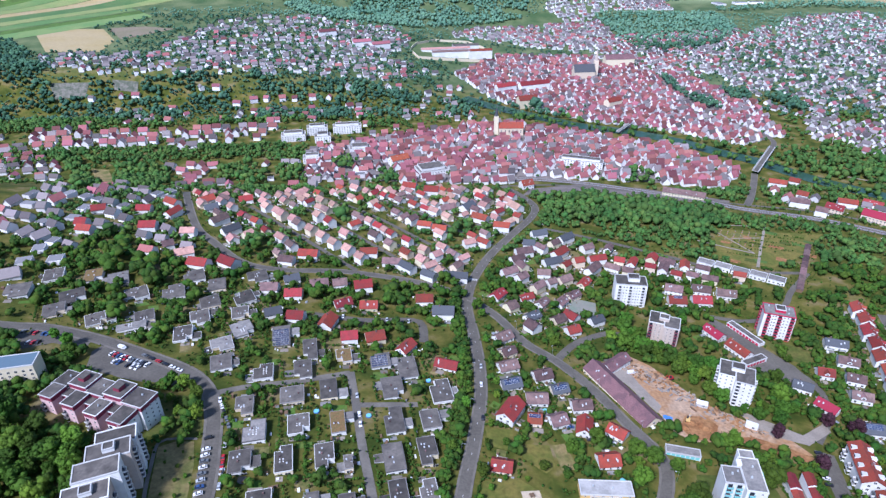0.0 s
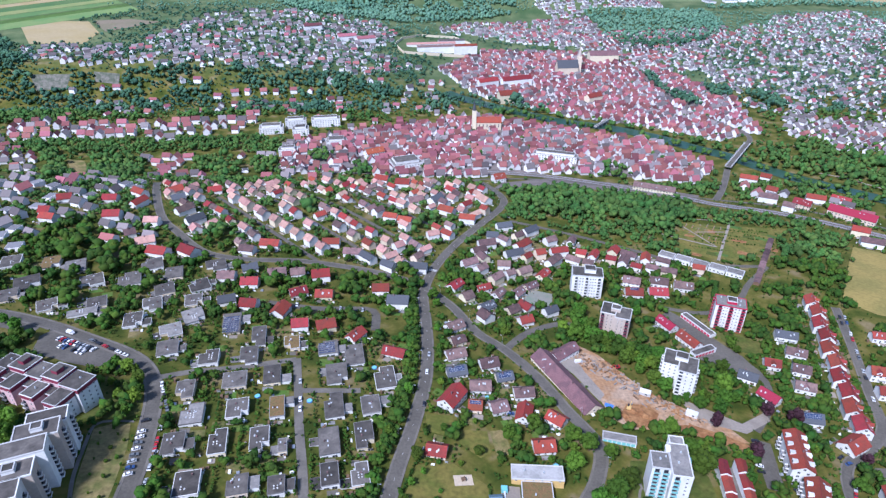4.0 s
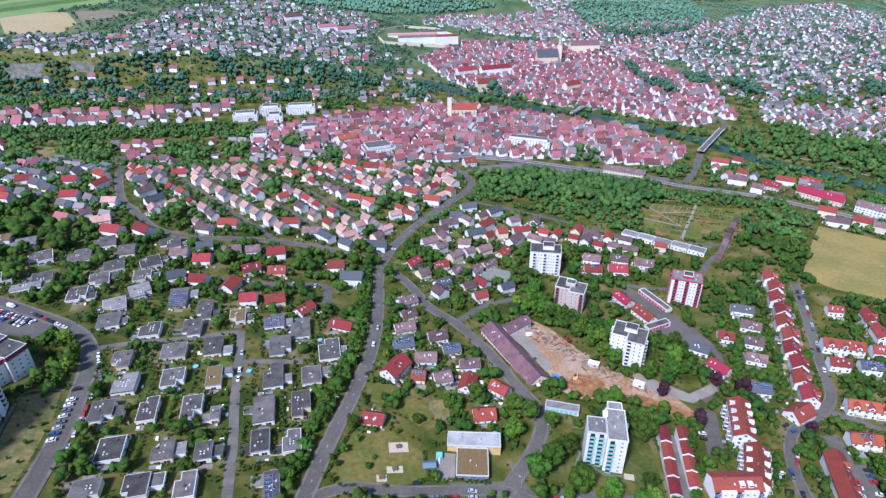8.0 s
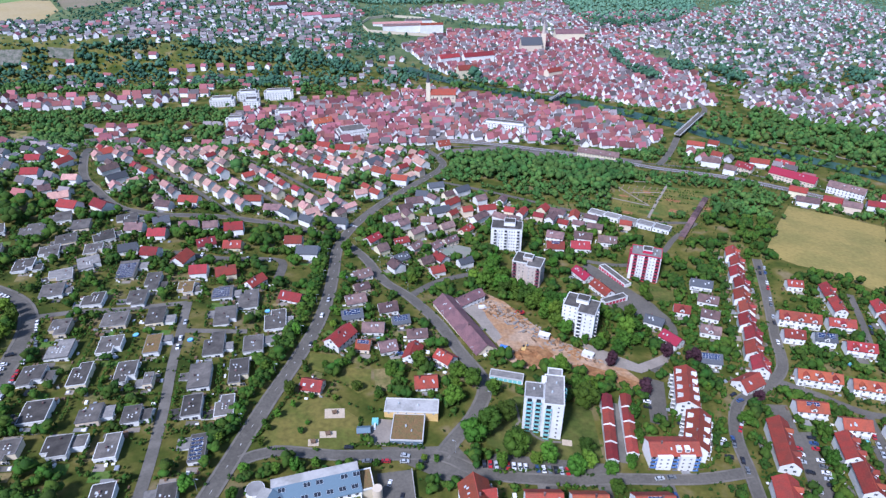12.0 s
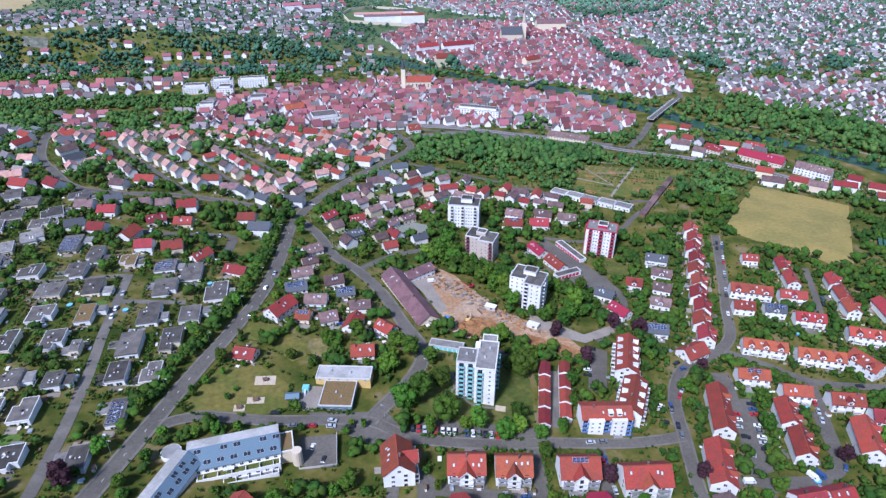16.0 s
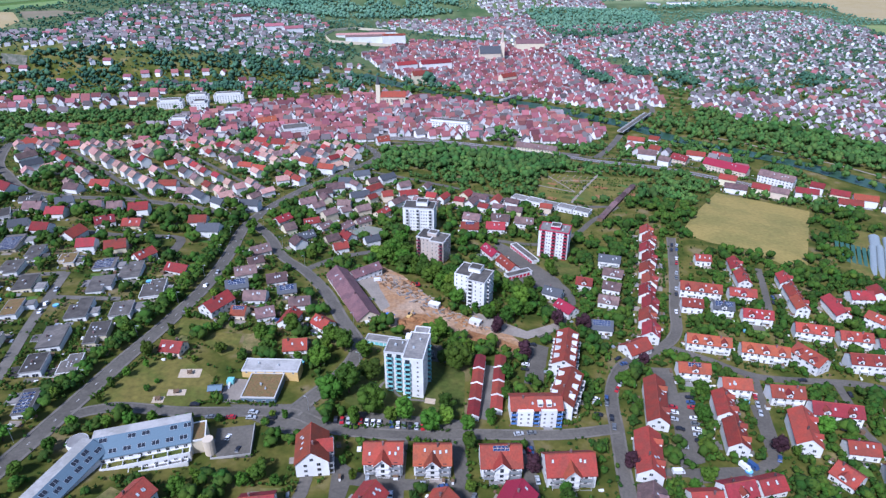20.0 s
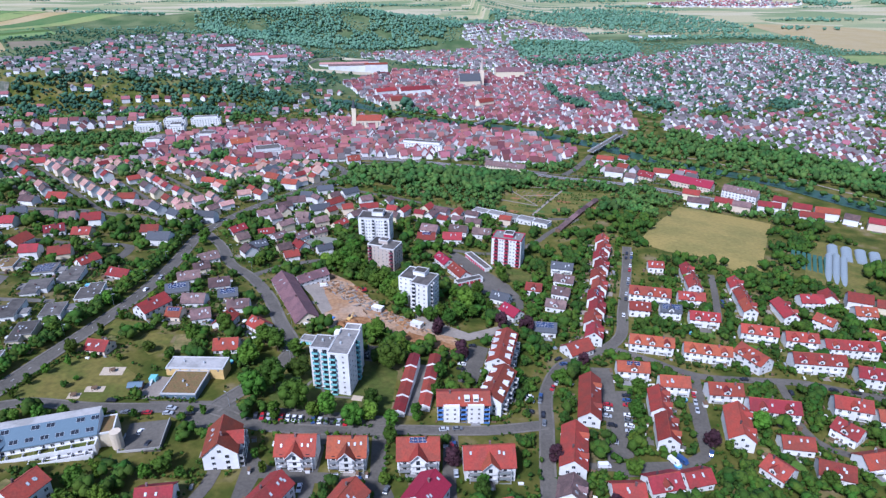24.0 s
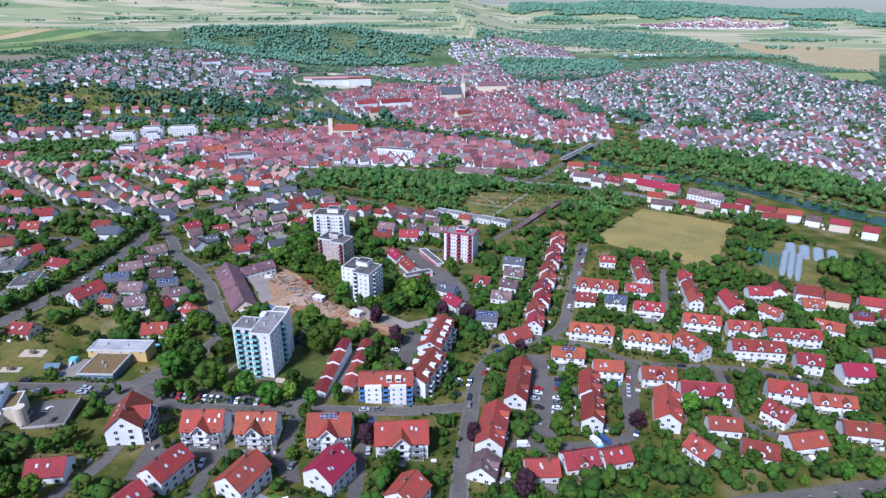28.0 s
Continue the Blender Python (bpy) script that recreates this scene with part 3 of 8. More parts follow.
for pts, kind, word in (([(1442, 2495), (1722, 2462), (1900, 2259), (1485, 1668), (1395, 1807), (1445, 2047)], "wheat", "ripe tan wheat field beyond the suburb"), ([(1311, 1668), (1452, 1667), (1366, 1498), (1265, 1498)], "pasture", "pale green pasture beside the suburb")):
    patch("field", pts, kind, word, "field", 0.5, 3, 40)
for pts in ([(-690, 1082), (-620, 1086), (-622, 1064), (-672, 1058)], [(-582, 1092), (-536, 1090), (-534, 1074), (-575, 1076)]):
    patch("rock_face", pts, "rock", "bare pale rock face in the wooded bluff", "rock", 0.8, 3, 6)

# the river with its two bridges
RIVER = [(40, 1110), (110, 1050), (171, 1000), (225, 958), (290, 928), (353, 885), (400, 835), (440, 797), (478, 738), (515, 695), (552, 655), (580, 622), (603, 585), (622, 552), (645, 520), (700, 455), (800, 385), (920, 320)]
river_line = smooth_line(RIVER)
g = Geo()
strip(g, river_line, -14, 14, 0.5)
structure("water", g, ["water"], "calm green river between trees and old houses", "river")
mark_line(river_line, 15, 4)
road("footpath", [(530, 742), (555, 722), (577, 690), (600, 655), (628, 615), (650, 575), (690, 520), (760, 470)], 3.2, 0, "gravel")


# ---- houses ----
ROOF = {"r": "tile_red", "o": "tile_orange", "b": "tile_brown", "m": "tile_magenta", "d": "tile_dark", "s": "tile_dark", "f": "flat", "l": "flat_light", "t": "far_tile", "p": "tile_pink", "k": "tile_plum"}
ROOF_WORD = {"r": "red-tiled", "o": "orange-tiled", "b": "brown-tiled", "m": "crimson-tiled", "d": "dark-tiled", "s": "dark solar-clad", "f": "grey", "l": "pale grey", "p": "faded pink-tiled", "k": "plum-brown tiled"}
WALL_WORD = {"white": "white", "cream": "cream", "pink": "pale pink", "beige": "beige"}


LOTS = []  # plan of every house near the way


def window_mesh(name, w, h):
    g = Geo()
    e = 0.09
    for x0, z0, x1, z1 in ((-w / 2, 0, w / 2, e), (-w / 2, h - e, w / 2, h), (-w / 2, e, -w / 2 + e, h - e), (w / 2 - e, e, w / 2, h - e), (-e / 2, e, e / 2, h - e)):
        g.box(x0, -0.07, z0, x1, 0.02, z1)
    g.face([(-w / 2 + e, -0.02, e), (w / 2 - e, -0.02, e), (w / 2 - e, -0.02, h - e), (-w / 2 + e, -0.02, h - e)], 1)
    return g.mesh(name, ["fascia", "glass"])


WIN = window_mesh("window", 1.5, 1.5)
WIN_WIDE = window_mesh("wide_window", 2.8, 2.0)
DOOR = window_mesh("glazed_door", 1.1, 2.1)
g = Geo()
g.box(-0.35, -0.35, -1.2, 0.35, 0.35, 1.1)
g.box(-0.42, -0.42, 1.1, 0.42, 0.42, 1.22)
CHIMNEY = g.mesh("chimney", ["tile_brown"])
g = Geo()
g.box(-0.45, -0.7, 0, 0.45, 0.7, 0.14)
g.box(-0.36, -0.6, 0.14, 0.36, 0.6, 0.17, 1)
ROOF_WINDOW = g.mesh("roof_window", ["edge_grey", "pane"])
g = Geo()
for r0, z0, r1, z1 in ((0.42, 0.0, 0.42, 0.16), (0.4, 0.16, 0.28, 0.34)):
    ring = lambda r, z: [(r * math.cos(i * math.tau / 8), r * math.sin(i * math.tau / 8), z) for i in range(8)]
    g.loft(ring(r0, z0), ring(r1, z1))
DOME = g.mesh("skylight_dome", ["fascia"])
g = Geo()
g.box(-0.8, -0.5, 0, 0.8, 0.5, 0.05, 0)
g.box(-0.76, -0.46, 0.05, 0.76, 0.46, 0.06, 1)
PANEL = g.mesh("solar_panel", ["fascia", "solar"])


def gable_roof(g, lx, ly, z, rise, over=0.5, thick=0.28, m=0):
    """Two slabs that meet at a ridge along x."""
    hx, hy = lx / 2 + over, ly / 2
    k = rise / hy
    oy, oz = hy + over, z - over * k
    for s in (1, -1):
        a = [(-hx, s * oy, oz), (hx, s * oy, oz), (hx, 0, z + rise), (-hx, 0, z + rise)]
        b = [(p[0], p[1], p[2] + thick) for p in a]
        g.loft(a, b, m) if s < 0 else g.loft(a[::-1], b[::-1], m)


def gable_walls(g, lx, ly, z, rise, base=-3.0, m=0):
    a = [(-lx / 2, -ly / 2, base), (-lx / 2, ly / 2, base), (-lx / 2, ly / 2, z), (-lx / 2, 0, z + rise), (-lx / 2, -ly / 2, z)]
    b = [(lx / 2, y, q) for _, y, q in a]
    g.loft(a, b, m)


def gable_house(x, y, turn, lx, ly, eaves, roof, wall="white", seed=0, full=True, dormers=0, pitch=0.72, category="house", where="among gardens", group=""):
    rnd = random.Random(seed * 7919 + int(x * 13 + y * 7))
    rise = ly / 2 * pitch
    eaves = eaves if full else eaves * 1.2
    z = min(gz(*p) for p in corners(x, y, lx * 0.8, ly * 0.8, turn)) + 0.3
    LOTS.append((x, y, lx, ly, turn))
    h = thing("house", x, y, turn, z, f"{WALL_WORD[wall]} house with {ROOF_WORD[roof]} gable roof {where}", category, group)
    mark(corners(x, y, lx, ly, turn, 0.6), 2)
    g = Geo()
    gable_walls(g, lx, ly, eaves, rise)
    part("wall", g.mesh("wall", [wall]), h)
    g = Geo()
    gable_roof(g, lx, ly, eaves, rise)
    part("roof", g.mesh("roof", [ROOF[roof]]), h)
    k = rise / (ly / 2)
    if full:
        g = Geo()
        zt = eaves + rise + 0.28
        g.loft([(-lx / 2 - 0.5, -0.3, zt - 0.26), (-lx / 2 - 0.5, 0.3, zt - 0.26), (-lx / 2 - 0.5, 0, zt + 0.12)], [(lx / 2 + 0.5, -0.3, zt - 0.26), (lx / 2 + 0.5, 0.3, zt - 0.26), (lx / 2 + 0.5, 0, zt + 0.12)])
        part("ridge", g.mesh("ridge", [ROOF[roof]]), h)
    if full or y < 480:
        part("chimney", CHIMNEY, h, at=Matrix.Translation((rnd.uniform(-0.3, 0.3) * lx, rnd.choice((-1, 1)) * 0.7, eaves + rise + 0.1)))
    if not full:
        return h
    slope = math.atan(k)
    floors = max(1, int((eaves + 0.6) / 2.8))
    south = math.cos(radians(turn)) >= 0  # the long side that faces the camera's end of the plan
    fy = -ly / 2 - 0.02 if south else ly / 2 + 0.02
    tz = 0 if south else math.pi
    n = max(2, int(lx / 3.4))
    for fl in range(floors):
        for i in range(n):
            u = (i + 0.5) / n * lx - lx / 2
            data = DOOR if (fl == 0 and i == n // 2) else WIN
            part("door" if data is DOOR else "window", data, h, at=Matrix.Translation((u, fy, 0.9 * (data is WIN) + 2.8 * fl)) @ Matrix.Rotation(tz, 4, "Z"))
    # the gable end that faces south
    sx = -1 if math.sin(radians(turn)) > 0 else 1
    if abs(math.sin(radians(turn))) > 0.15:
        for fl in range(floors + 1):
            cols = 2 if fl < floors else 1
            for i in range(cols):
                v = ((i + 0.5) / cols - 0.5) * ly * 0.8 if cols > 1 else 0
                part("window", WIN, h, at=Matrix.Translation((sx * (lx / 2 + 0.02), v, 0.9 + 2.8 * fl)) @ Matrix.Rotation(math.pi / 2 * sx, 4, "Z"))
    side = -1 if south else 1
    rot = Matrix.Rotation(slope if side < 0 else -slope, 4, "X")
    if roof == "s" or rnd.random() < 0.1:
        rows, cols = (3, max(3, int(lx / 1.9))) if roof == "s" else (2, 4)
        for r in range(rows):
            for c in range(cols):
                d = 0.9 + r * 1.1
                part("solar_panel", PANEL, h, at=Matrix.Translation(((c - (cols - 1) / 2) * 1.7, side * d * math.cos(slope) * 1.0, eaves + rise - d * math.sin(slope) + 0.36)) @ rot)
    else:
        for i in range(rnd.choice((2, 3, 3, 4))):
            d = rnd.uniform(0.3, 0.65) * ly / 2
            part("roof_window", ROOF_WINDOW, h, at=Matrix.Translation((rnd.uniform(-0.4, 0.4) * lx, side * d, eaves + rise - d * k + 0.3)) @ rot)
    for i in range(dormers):
        u = ((i + 0.5) / dormers - 0.5) * lx
        g = Geo()
        w2, zb = 1.5, eaves + 0.1
        d0, d1 = -ly / 2 - 0.1, -ly / 2 + 2.4 / k + 0.6
        a = [(u - w2, d0, zb - 0.4), (u + w2, d0, zb - 0.4), (u + w2, d0, zb + 1.7), (u, d0, zb + 2.7), (u - w2, d0, zb + 1.7)]
        g.loft(a[::-1], [(p[0], d1 + 1.5, p[2]) for p in a][::-1], 0)
        dm = part("dormer", g.mesh("dormer", [wall]), h, at=Matrix.Rotation(0 if side < 0 else math.pi, 4, "Z"))
        g = Geo()
        for s in (1, -1):
            q = [(u + s * (w2 + 0.3), d0 - 0.4, zb + 1.55), (u, d0 - 0.4, zb + 2.85), (u, d1 + 1.5, zb + 2.85), (u + s * (w2 + 0.3), d1 + 1.5, zb + 1.55)]
            q = q if s > 0 else q[::-1]
            g.loft(q[::-1], [(p[0], p[1], p[2] + 0.22) for p in q][::-1])
        part("dormer_roof", g.mesh("dormer_roof", [ROOF[roof]]), dm)
        part("window", WIN, dm, at=Matrix.Translation((u, d0 - 0.02, zb + 0.1)))
    return h


def bungalow(x, y, lx, ly, roof, turn=12.0, seed=0, height=4.0):
    lx, ly = lx * 0.94, ly * 0.92
    rnd = random.Random(seed * 31 + int(x * 3 - y * 5))
    z = min(gz(*p) for p in corners(x, y, lx, ly, turn)) + 0.4
    z = max(z, gz(x, y) - 1.2)
    pale = rnd.random() < 0.4
    edging = "pale" if pale else "grey"
    kind = {"f": "grey gravelled", "l": "pale gravelled", "o": "brown planted", "s": "solar-covered"}[roof]
    LOTS.append((x, y, lx, ly, turn))
    h = thing("bungalow", x, y, turn, z, f"white flat-roofed bungalow with {kind} roof and {edging} edging", "house", "bungalows of the estate")
    mark(corners(x, y, lx, ly, turn, 0.6), 2)
    g = Geo()
    cut = rnd.choice((0, 1, 2, 3)) if min(lx, ly) > 9 else 0
    hx, hy = lx / 2, ly / 2
    c, d = lx * rnd.uniform(0.25, 0.4), ly * rnd.uniform(0.2, 0.35)
    out = [(-hx, -hy), (hx, -hy), (hx, hy), (-hx, hy)]
    if cut == 1:
        out = [(-hx, -hy), (hx - c, -hy), (hx - c, -hy + d), (hx, -hy + d), (hx, hy), (-hx, hy)]
    elif cut == 2:
        out = [(-hx, -hy), (hx, -hy), (hx, hy), (-hx + c, hy), (-hx + c, hy - d), (-hx, hy - d)]
    elif cut == 3:
        out = [(-hx, -hy + d), (-hx + c, -hy + d), (-hx + c, -hy), (hx, -hy), (hx, hy), (-hx, hy)]
    cx, cy = sum(p[0] for p in out) / len(out), sum(p[1] for p in out) / len(out)
    g.prism([(px * 0.955, py * 0.965) for px, py in out], -3.5, height - 0.35)
    part("wall", g.mesh("wall", [rnd.choice(("white", "white", "white", "cream"))]), h)
    g = Geo()
    g.prism(out, height - 0.35, height + 0.12)
    part("roof_edge", g.mesh("roof_edge", ["fascia" if pale else "edge_grey"]), h, "pale roof edging" if pale else "grey roof edging")
    g = Geo()
    k = 0.32
    inner = [(px - math.copysign(k, px) if abs(px) > 1 else px, py - math.copysign(k, py)) for px, py in out]
    g.prism(inner, height - 0.1, height + 0.16)
    part("roof", g.mesh("roof", [{"f": "flat", "l": "flat_light", "o": "sedum", "s": "flat"}[roof]]), h)
    if rnd.random() < 0.75:
        # lower wing: a garage or a covered terrace
        g = Geo()
        wx, wy, sd = rnd.uniform(4, 6.5), rnd.uniform(5, 7.5), rnd.choice((-1, 1))
        u, v = sd * (hx + wx / 2 - 0.4), rnd.uniform(-0.3, 0.3) * ly
        g.box(u - wx / 2, v - wy / 2, -3, u + wx / 2, v + wy / 2, height - 1.5, 0)
        g.box(u - wx / 2 - 0.2, v - wy / 2 - 0.2, height - 1.5, u + wx / 2 + 0.2, v + wy / 2 + 0.2, height - 1.2, 1)
        g.box(u - wx / 2 + 0.1, v - wy / 2 + 0.1, height - 1.3, u + wx / 2 - 0.1, v + wy / 2 - 0.1, height - 1.16, 2)
        part("annex", g.mesh("annex", ["white", "fascia" if pale else "edge_grey", rnd.choice(("flat", "flat_light"))]), h)
    for i in range(rnd.choice((1, 1, 2, 2, 3, 4))):
        part("skylight", ROOF_WINDOW, h, at=Matrix.Translation((rnd.uniform(-0.3, 0.3) * lx, rnd.uniform(-0.25, 0.3) * ly, height + 0.15)))
    if roof in "fl" and rnd.random() < 0.6:
        du, dv = rnd.uniform(-0.2, 0.05) * lx, rnd.uniform(-0.25, 0.05) * ly
        for i in range(rnd.choice((2, 3, 4, 6, 8))):
            part("skylight_dome", DOME, h, at=Matrix.Translation((du + 1.7 * (i % 2), dv + 1.6 * (i // 2), height + 0.16)))
    part("chimney", CHIMNEY, h, at=Matrix.Translation((rnd.uniform(-0.25, 0.3) * lx, rnd.uniform(-0.1, 0.3) * ly, height - 0.2)))
    for i in range(max(1, int(lx / 4.5))):
        part("window", WIN_WIDE, h, at=Matrix.Translation(((i + 0.5) / max(1, int(lx / 4.5)) * lx * 0.85 - lx * 0.425, -hy * 0.965 - 0.02 + (d if cut == 3 and i == 0 else 0), 0.5)))
    if roof == "s":
        for r in range(int(ly / 2.6)):
            for q in range(int(lx / 2.0)):
                part("solar_panel", PANEL, h, at=Matrix.Translation((q * 1.75 - lx / 2 + 1.6, r * 2.3 - ly / 2 + 1.6, height + 0.35)) @ Matrix.Rotation(radians(15), 4, "X"))
    return h


BUNGALOWS_EAST = [(-111, 335, 13, 25, "s"), (-89, 322, 10, 23, "f"), (-89, 299, 12, 18, "f"), (-66, 317, 11, 15, "o"), (-42, 315, 14, 15, "s"), (-24, 310, 13, 22, "f"), (-112, 293, 13, 15, "f"), (-90, 273, 15, 15, "f"), (-70, 281, 11, 18, "f"), (-32, 288, 14, 20, "f"), (-2, 288, 14, 22, "f"), (-81, 248, 13, 16, "f"), (-60, 252, 9, 18, "o"), (-29, 258, 12, 22, "f"), (-8, 261, 12, 16, "f"), (-103, 240, 13, 17, "l"), (-114, 260, 11, 16, "f"), (-83, 221, 10, 19, "f"), (-63, 226, 11, 18, "f")]
BUNGALOWS_SOUTH = [(-50, 222, 5, 10, "f"), (-27, 229, 12, 21, "f"), (-9, 236, 11, 21, "f"), (-104, 217, 12, 16, "f"), (-88, 192, 13, 16, "f"), (-65, 194, 11, 13, "f"), (-47, 196, 9, 12, "f"), (-23, 206, 10, 16, "f"), (-8, 208, 10, 16, "f"), (-87, 167, 13, 13, "f"), (-68, 172, 12, 14, "f"), (-48, 175, 10, 16, "f"), (-11, 179, 8, 18, "s"), (-14, 151, 9, 14, "f"), (-38, 148, 10, 14, "f")]
BUNGALOWS_WEST = [(-251, 401, 16, 22, "l"), (-271, 404, 14, 20, "o"), (-228, 381, 17, 18, "f"), (-204, 388, 17, 20, "f"), (-199, 416, 17, 18, "f"), (-177, 404, 14, 18, "f"), (-151, 386, 16, 18, "f"), (-151, 423, 17, 18, "f"), (-173, 376, 15, 16, "f"), (-147, 363, 13, 16, "f"), (-139, 341, 15, 18, "l")]
BUNGALOWS_WEST_2 = [(-172, 353, 14, 18, "f"), (-207, 346, 14, 22, "f"), (-175, 330, 13, 18, "f"), (-237, 340, 14, 16, "f"), (-211, 335, 20, 8, "l"), (-269, 348, 15, 17, "f"), (-307, 370, 18, 20, "f"), (-268, 369, 18, 20, "f"), (-298, 399, 15, 20, "f"), (-146, 320, 15, 16, "l"), (-140, 300, 14, 16, "f")]
for n, row in enumerate(BUNGALOWS_EAST + BUNGALOWS_SOUTH):
    bungalow(*row, seed=n)
for n, row in enumerate(BUNGALOWS_WEST + BUNGALOWS_WEST_2):
    bungalow(*row, turn=[25, 18, 30, 22][n % 4], seed=n + 60)

# gabled houses: x, y, turn of the ridge, length, width, eaves, roof
MIDDLE = [(40, 272, 58, 17, 11, 6.0, "r"), (54, 268, -6, 8, 9, 3.5, "o"), (68, 268, 17, 10, 10, 3.5, "b"), (83, 263, 76, 13, 9, 4.0, "r"), (102, 260, -41, 11, 9, 3.5, "o"), (31, 230, -11, 11, 9, 3.0, "r"), (91, 238, 5, 12, 10, 3.0, "o"), (43, 301, 15, 13, 10, 3.0, "s"), (58, 287, -1, 13, 10, 3.5, "b"), (74, 298, 14, 11, 9, 3.0, "s"), (85, 282, 6, 12, 9, 4.0, "b"), (65, 311, 15, 12, 10, 4.0, "b"), (43, 320, 19, 13, 10, 3.5, "b")]
MIDDLE_2 = [(45, 337, 25, 10, 8, 3.5, "b"), (43, 356, 33, 13, 10, 3.5, "b"), (45, 419, 50, 13, 9, 4.0, "r"), (68, 418, 24, 12, 8, 3.5, "r"), (122, 446, 55, 14, 8, 4.0, "r"), (-26, 333, 57, 13, 9, 4.0, "r"), (2, 317, -19, 15, 9, 3.5, "r"), (-77, 388, 25, 13, 10, 4.0, "r"), (-57, 388, -1, 13, 10, 4.0, "r"), (80, 409, 50, 11, 8, 4.0, "b"), (96, 412, 49, 11, 8, 4.0, "b"), (69, 388, 36, 12, 9, 3.5, "d"), (108, 424, 37, 12, 8, 4.0, "b")]
ROWS_A = [(340, 314, -15, 27, 11, 6.0, "r"), (365, 308, -12, 17, 10, 5.0, "r"), (328, 297, -12, 13, 10, 5.0, "r"), (346, 293, -12, 13, 10, 5.0, "s"), (363, 283, -13, 18, 10, 5.0, "r"), (321, 255, -14, 25, 10, 6.0, "o"), (349, 246, -14, 26, 10, 6.0, "o"), (302, 229, -8, 17, 10, 6.0, "o"), (319, 216, -8, 15, 10, 6.0, "o"), (342, 210, -7, 17, 11, 6.0, "r"), (336, 182, 72, 24, 12, 7.0, "o"), (360, 197, -11, 24, 11, 6.0, "r"), (405, 236, -9, 28, 11, 7.0, "r")]
ROWS_B = [(400, 199, -18, 17, 11, 6.0, "o"), (418, 191, -12, 20, 10, 5.0, "o"), (305, 198, 77, 18, 10, 7.0, "o"), (301, 177, 76, 18, 10, 7.0, "o"), (272, 200, 76, 33, 11, 7.0, "o"), (256, 163, 76, 26, 12, 7.0, "o"), (250, 140, 73, 11, 12, 4.0, "b"), (272, 141, 1, 13, 11, 4.0, "r"), (288, 147, 10, 14, 11, 4.0, "r"), (303, 150, 12, 12, 10, 4.0, "r"), (341, 156, -59, 11, 12, 4.0, "r"), (358, 173, -10, 14, 10, 4.0, "r"), (365, 156, -22, 14, 11, 4.0, "r")]
ROWS_C = [(388, 163, 8, 17, 11, 4.0, "o"), (427, 225, -17, 13, 11, 6.0, "r"), (446, 216, -7, 15, 12, 6.0, "m"), (387, 181, -57, 12, 11, 5.0, "r"), (418, 171, -12, 16, 11, 4.0, "o"), (388, 266, -16, 21, 10, 6.0, "o"), (409, 259, -12, 18, 10, 6.0, "r"), (434, 252, -9, 30, 10, 6.0, "r"), (443, 307, -4, 15, 11, 5.0, "r"), (470, 293, -11, 13, 11, 5.0, "o"), (418, 292, 85, 22, 10, 5.0, "r"), (372, 240, -64, 18, 12, 6.0, "r"), (359, 357, -10, 11, 9, 4.0, "r")]
ROWS_D = [(377, 345, 77, 16, 9, 5.0, "r"), (374, 327, 79, 16, 9, 5.0, "r"), (402, 325, 76, 14, 9, 5.0, "r"), (399, 309, 80, 14, 9, 5.0, "o"), (395, 293, 80, 14, 9, 6.0, "o"), (437, 280, -57, 12, 9, 5.0, "o"), (464, 266, -31, 16, 10, 4.0, "o"), (494, 280, -13, 11, 9, 4.0, "r"), (267, 329, -17, 11, 10, 4.0, "r"), (293, 362, -17, 16, 10, 4.0, "d"), (290, 341, -22, 14, 10, 4.0, "b"), (284, 322, -22, 12, 10, 4.0, "b"), (277, 304, -20, 13, 10, 4.0, "b")]
for n, row in enumerate(MIDDLE + MIDDLE_2):
    gable_house(*row, wall=["white", "cream", "white", "white"][n % 4], seed=n)
g = Geo()
g.box(-2.1, -1.7, -0.2, 2.1, 0.05, 0)
g.box(-2.1, -1.7, 0, 2.1, -1.62, 0.95)
for u in (-2.1, 2.02):
    g.box(u, -1.62, 0, u + 0.08, 0, 0.95)
    g.box(u, -1.7, -3.2, u + 0.16, -1.54, -0.2)
ROW_BALCONY = g.mesh("balcony", ["white"])
for n, row in enumerate(ROWS_A + ROWS_B + ROWS_C + ROWS_D):
    row = (*row[:3], row[3] * 0.94, row[4] * 0.9, *row[5:])
    h = gable_house(*row, wall="white", seed=n + 100, dormers=3 if row[3] > 23 and row[2] < 40 else (2 if row[3] > 16 else n % 2), where="in a hillside terrace", group="terraces of the estate")
    if row[3] > 14 and abs(row[2]) < 25:
        for u in (-0.25, 0.25):
            part("balcony", ROW_BALCONY, h, "white balcony", at=Matrix.Translation((u * row[3], -row[4] / 2, 2.9)))

# ---- towers, apartment blocks and other single buildings ----
M["teal"] = mat("turquoise_balcony_panels", (0.2, 0.5, 0.5), 0.5, grain=0.06, scale=2)
M["red_panel"] = mat("red_balcony_panels", (0.42, 0.02, 0.06), 0.5, grain=0.06, scale=2)
M["blue_panel"] = mat("blue_balcony_panels", (0.08, 0.2, 0.5), 0.5, grain=0.06, scale=2)
M["magenta_wall"] = mat("wine_red_cladding", (0.2, 0.035, 0.06), 0.7, grain=0.1, scale=1)
M["yellow_wall"] = mat("yellow_boarding", (0.62, 0.42, 0.16), 0.7, grain=0.1, scale=1)
M["metal_grey"] = mat("galvanised_steel", (0.5, 0.52, 0.55), 0.4, metal=0.6, grain=0.06, scale=2)
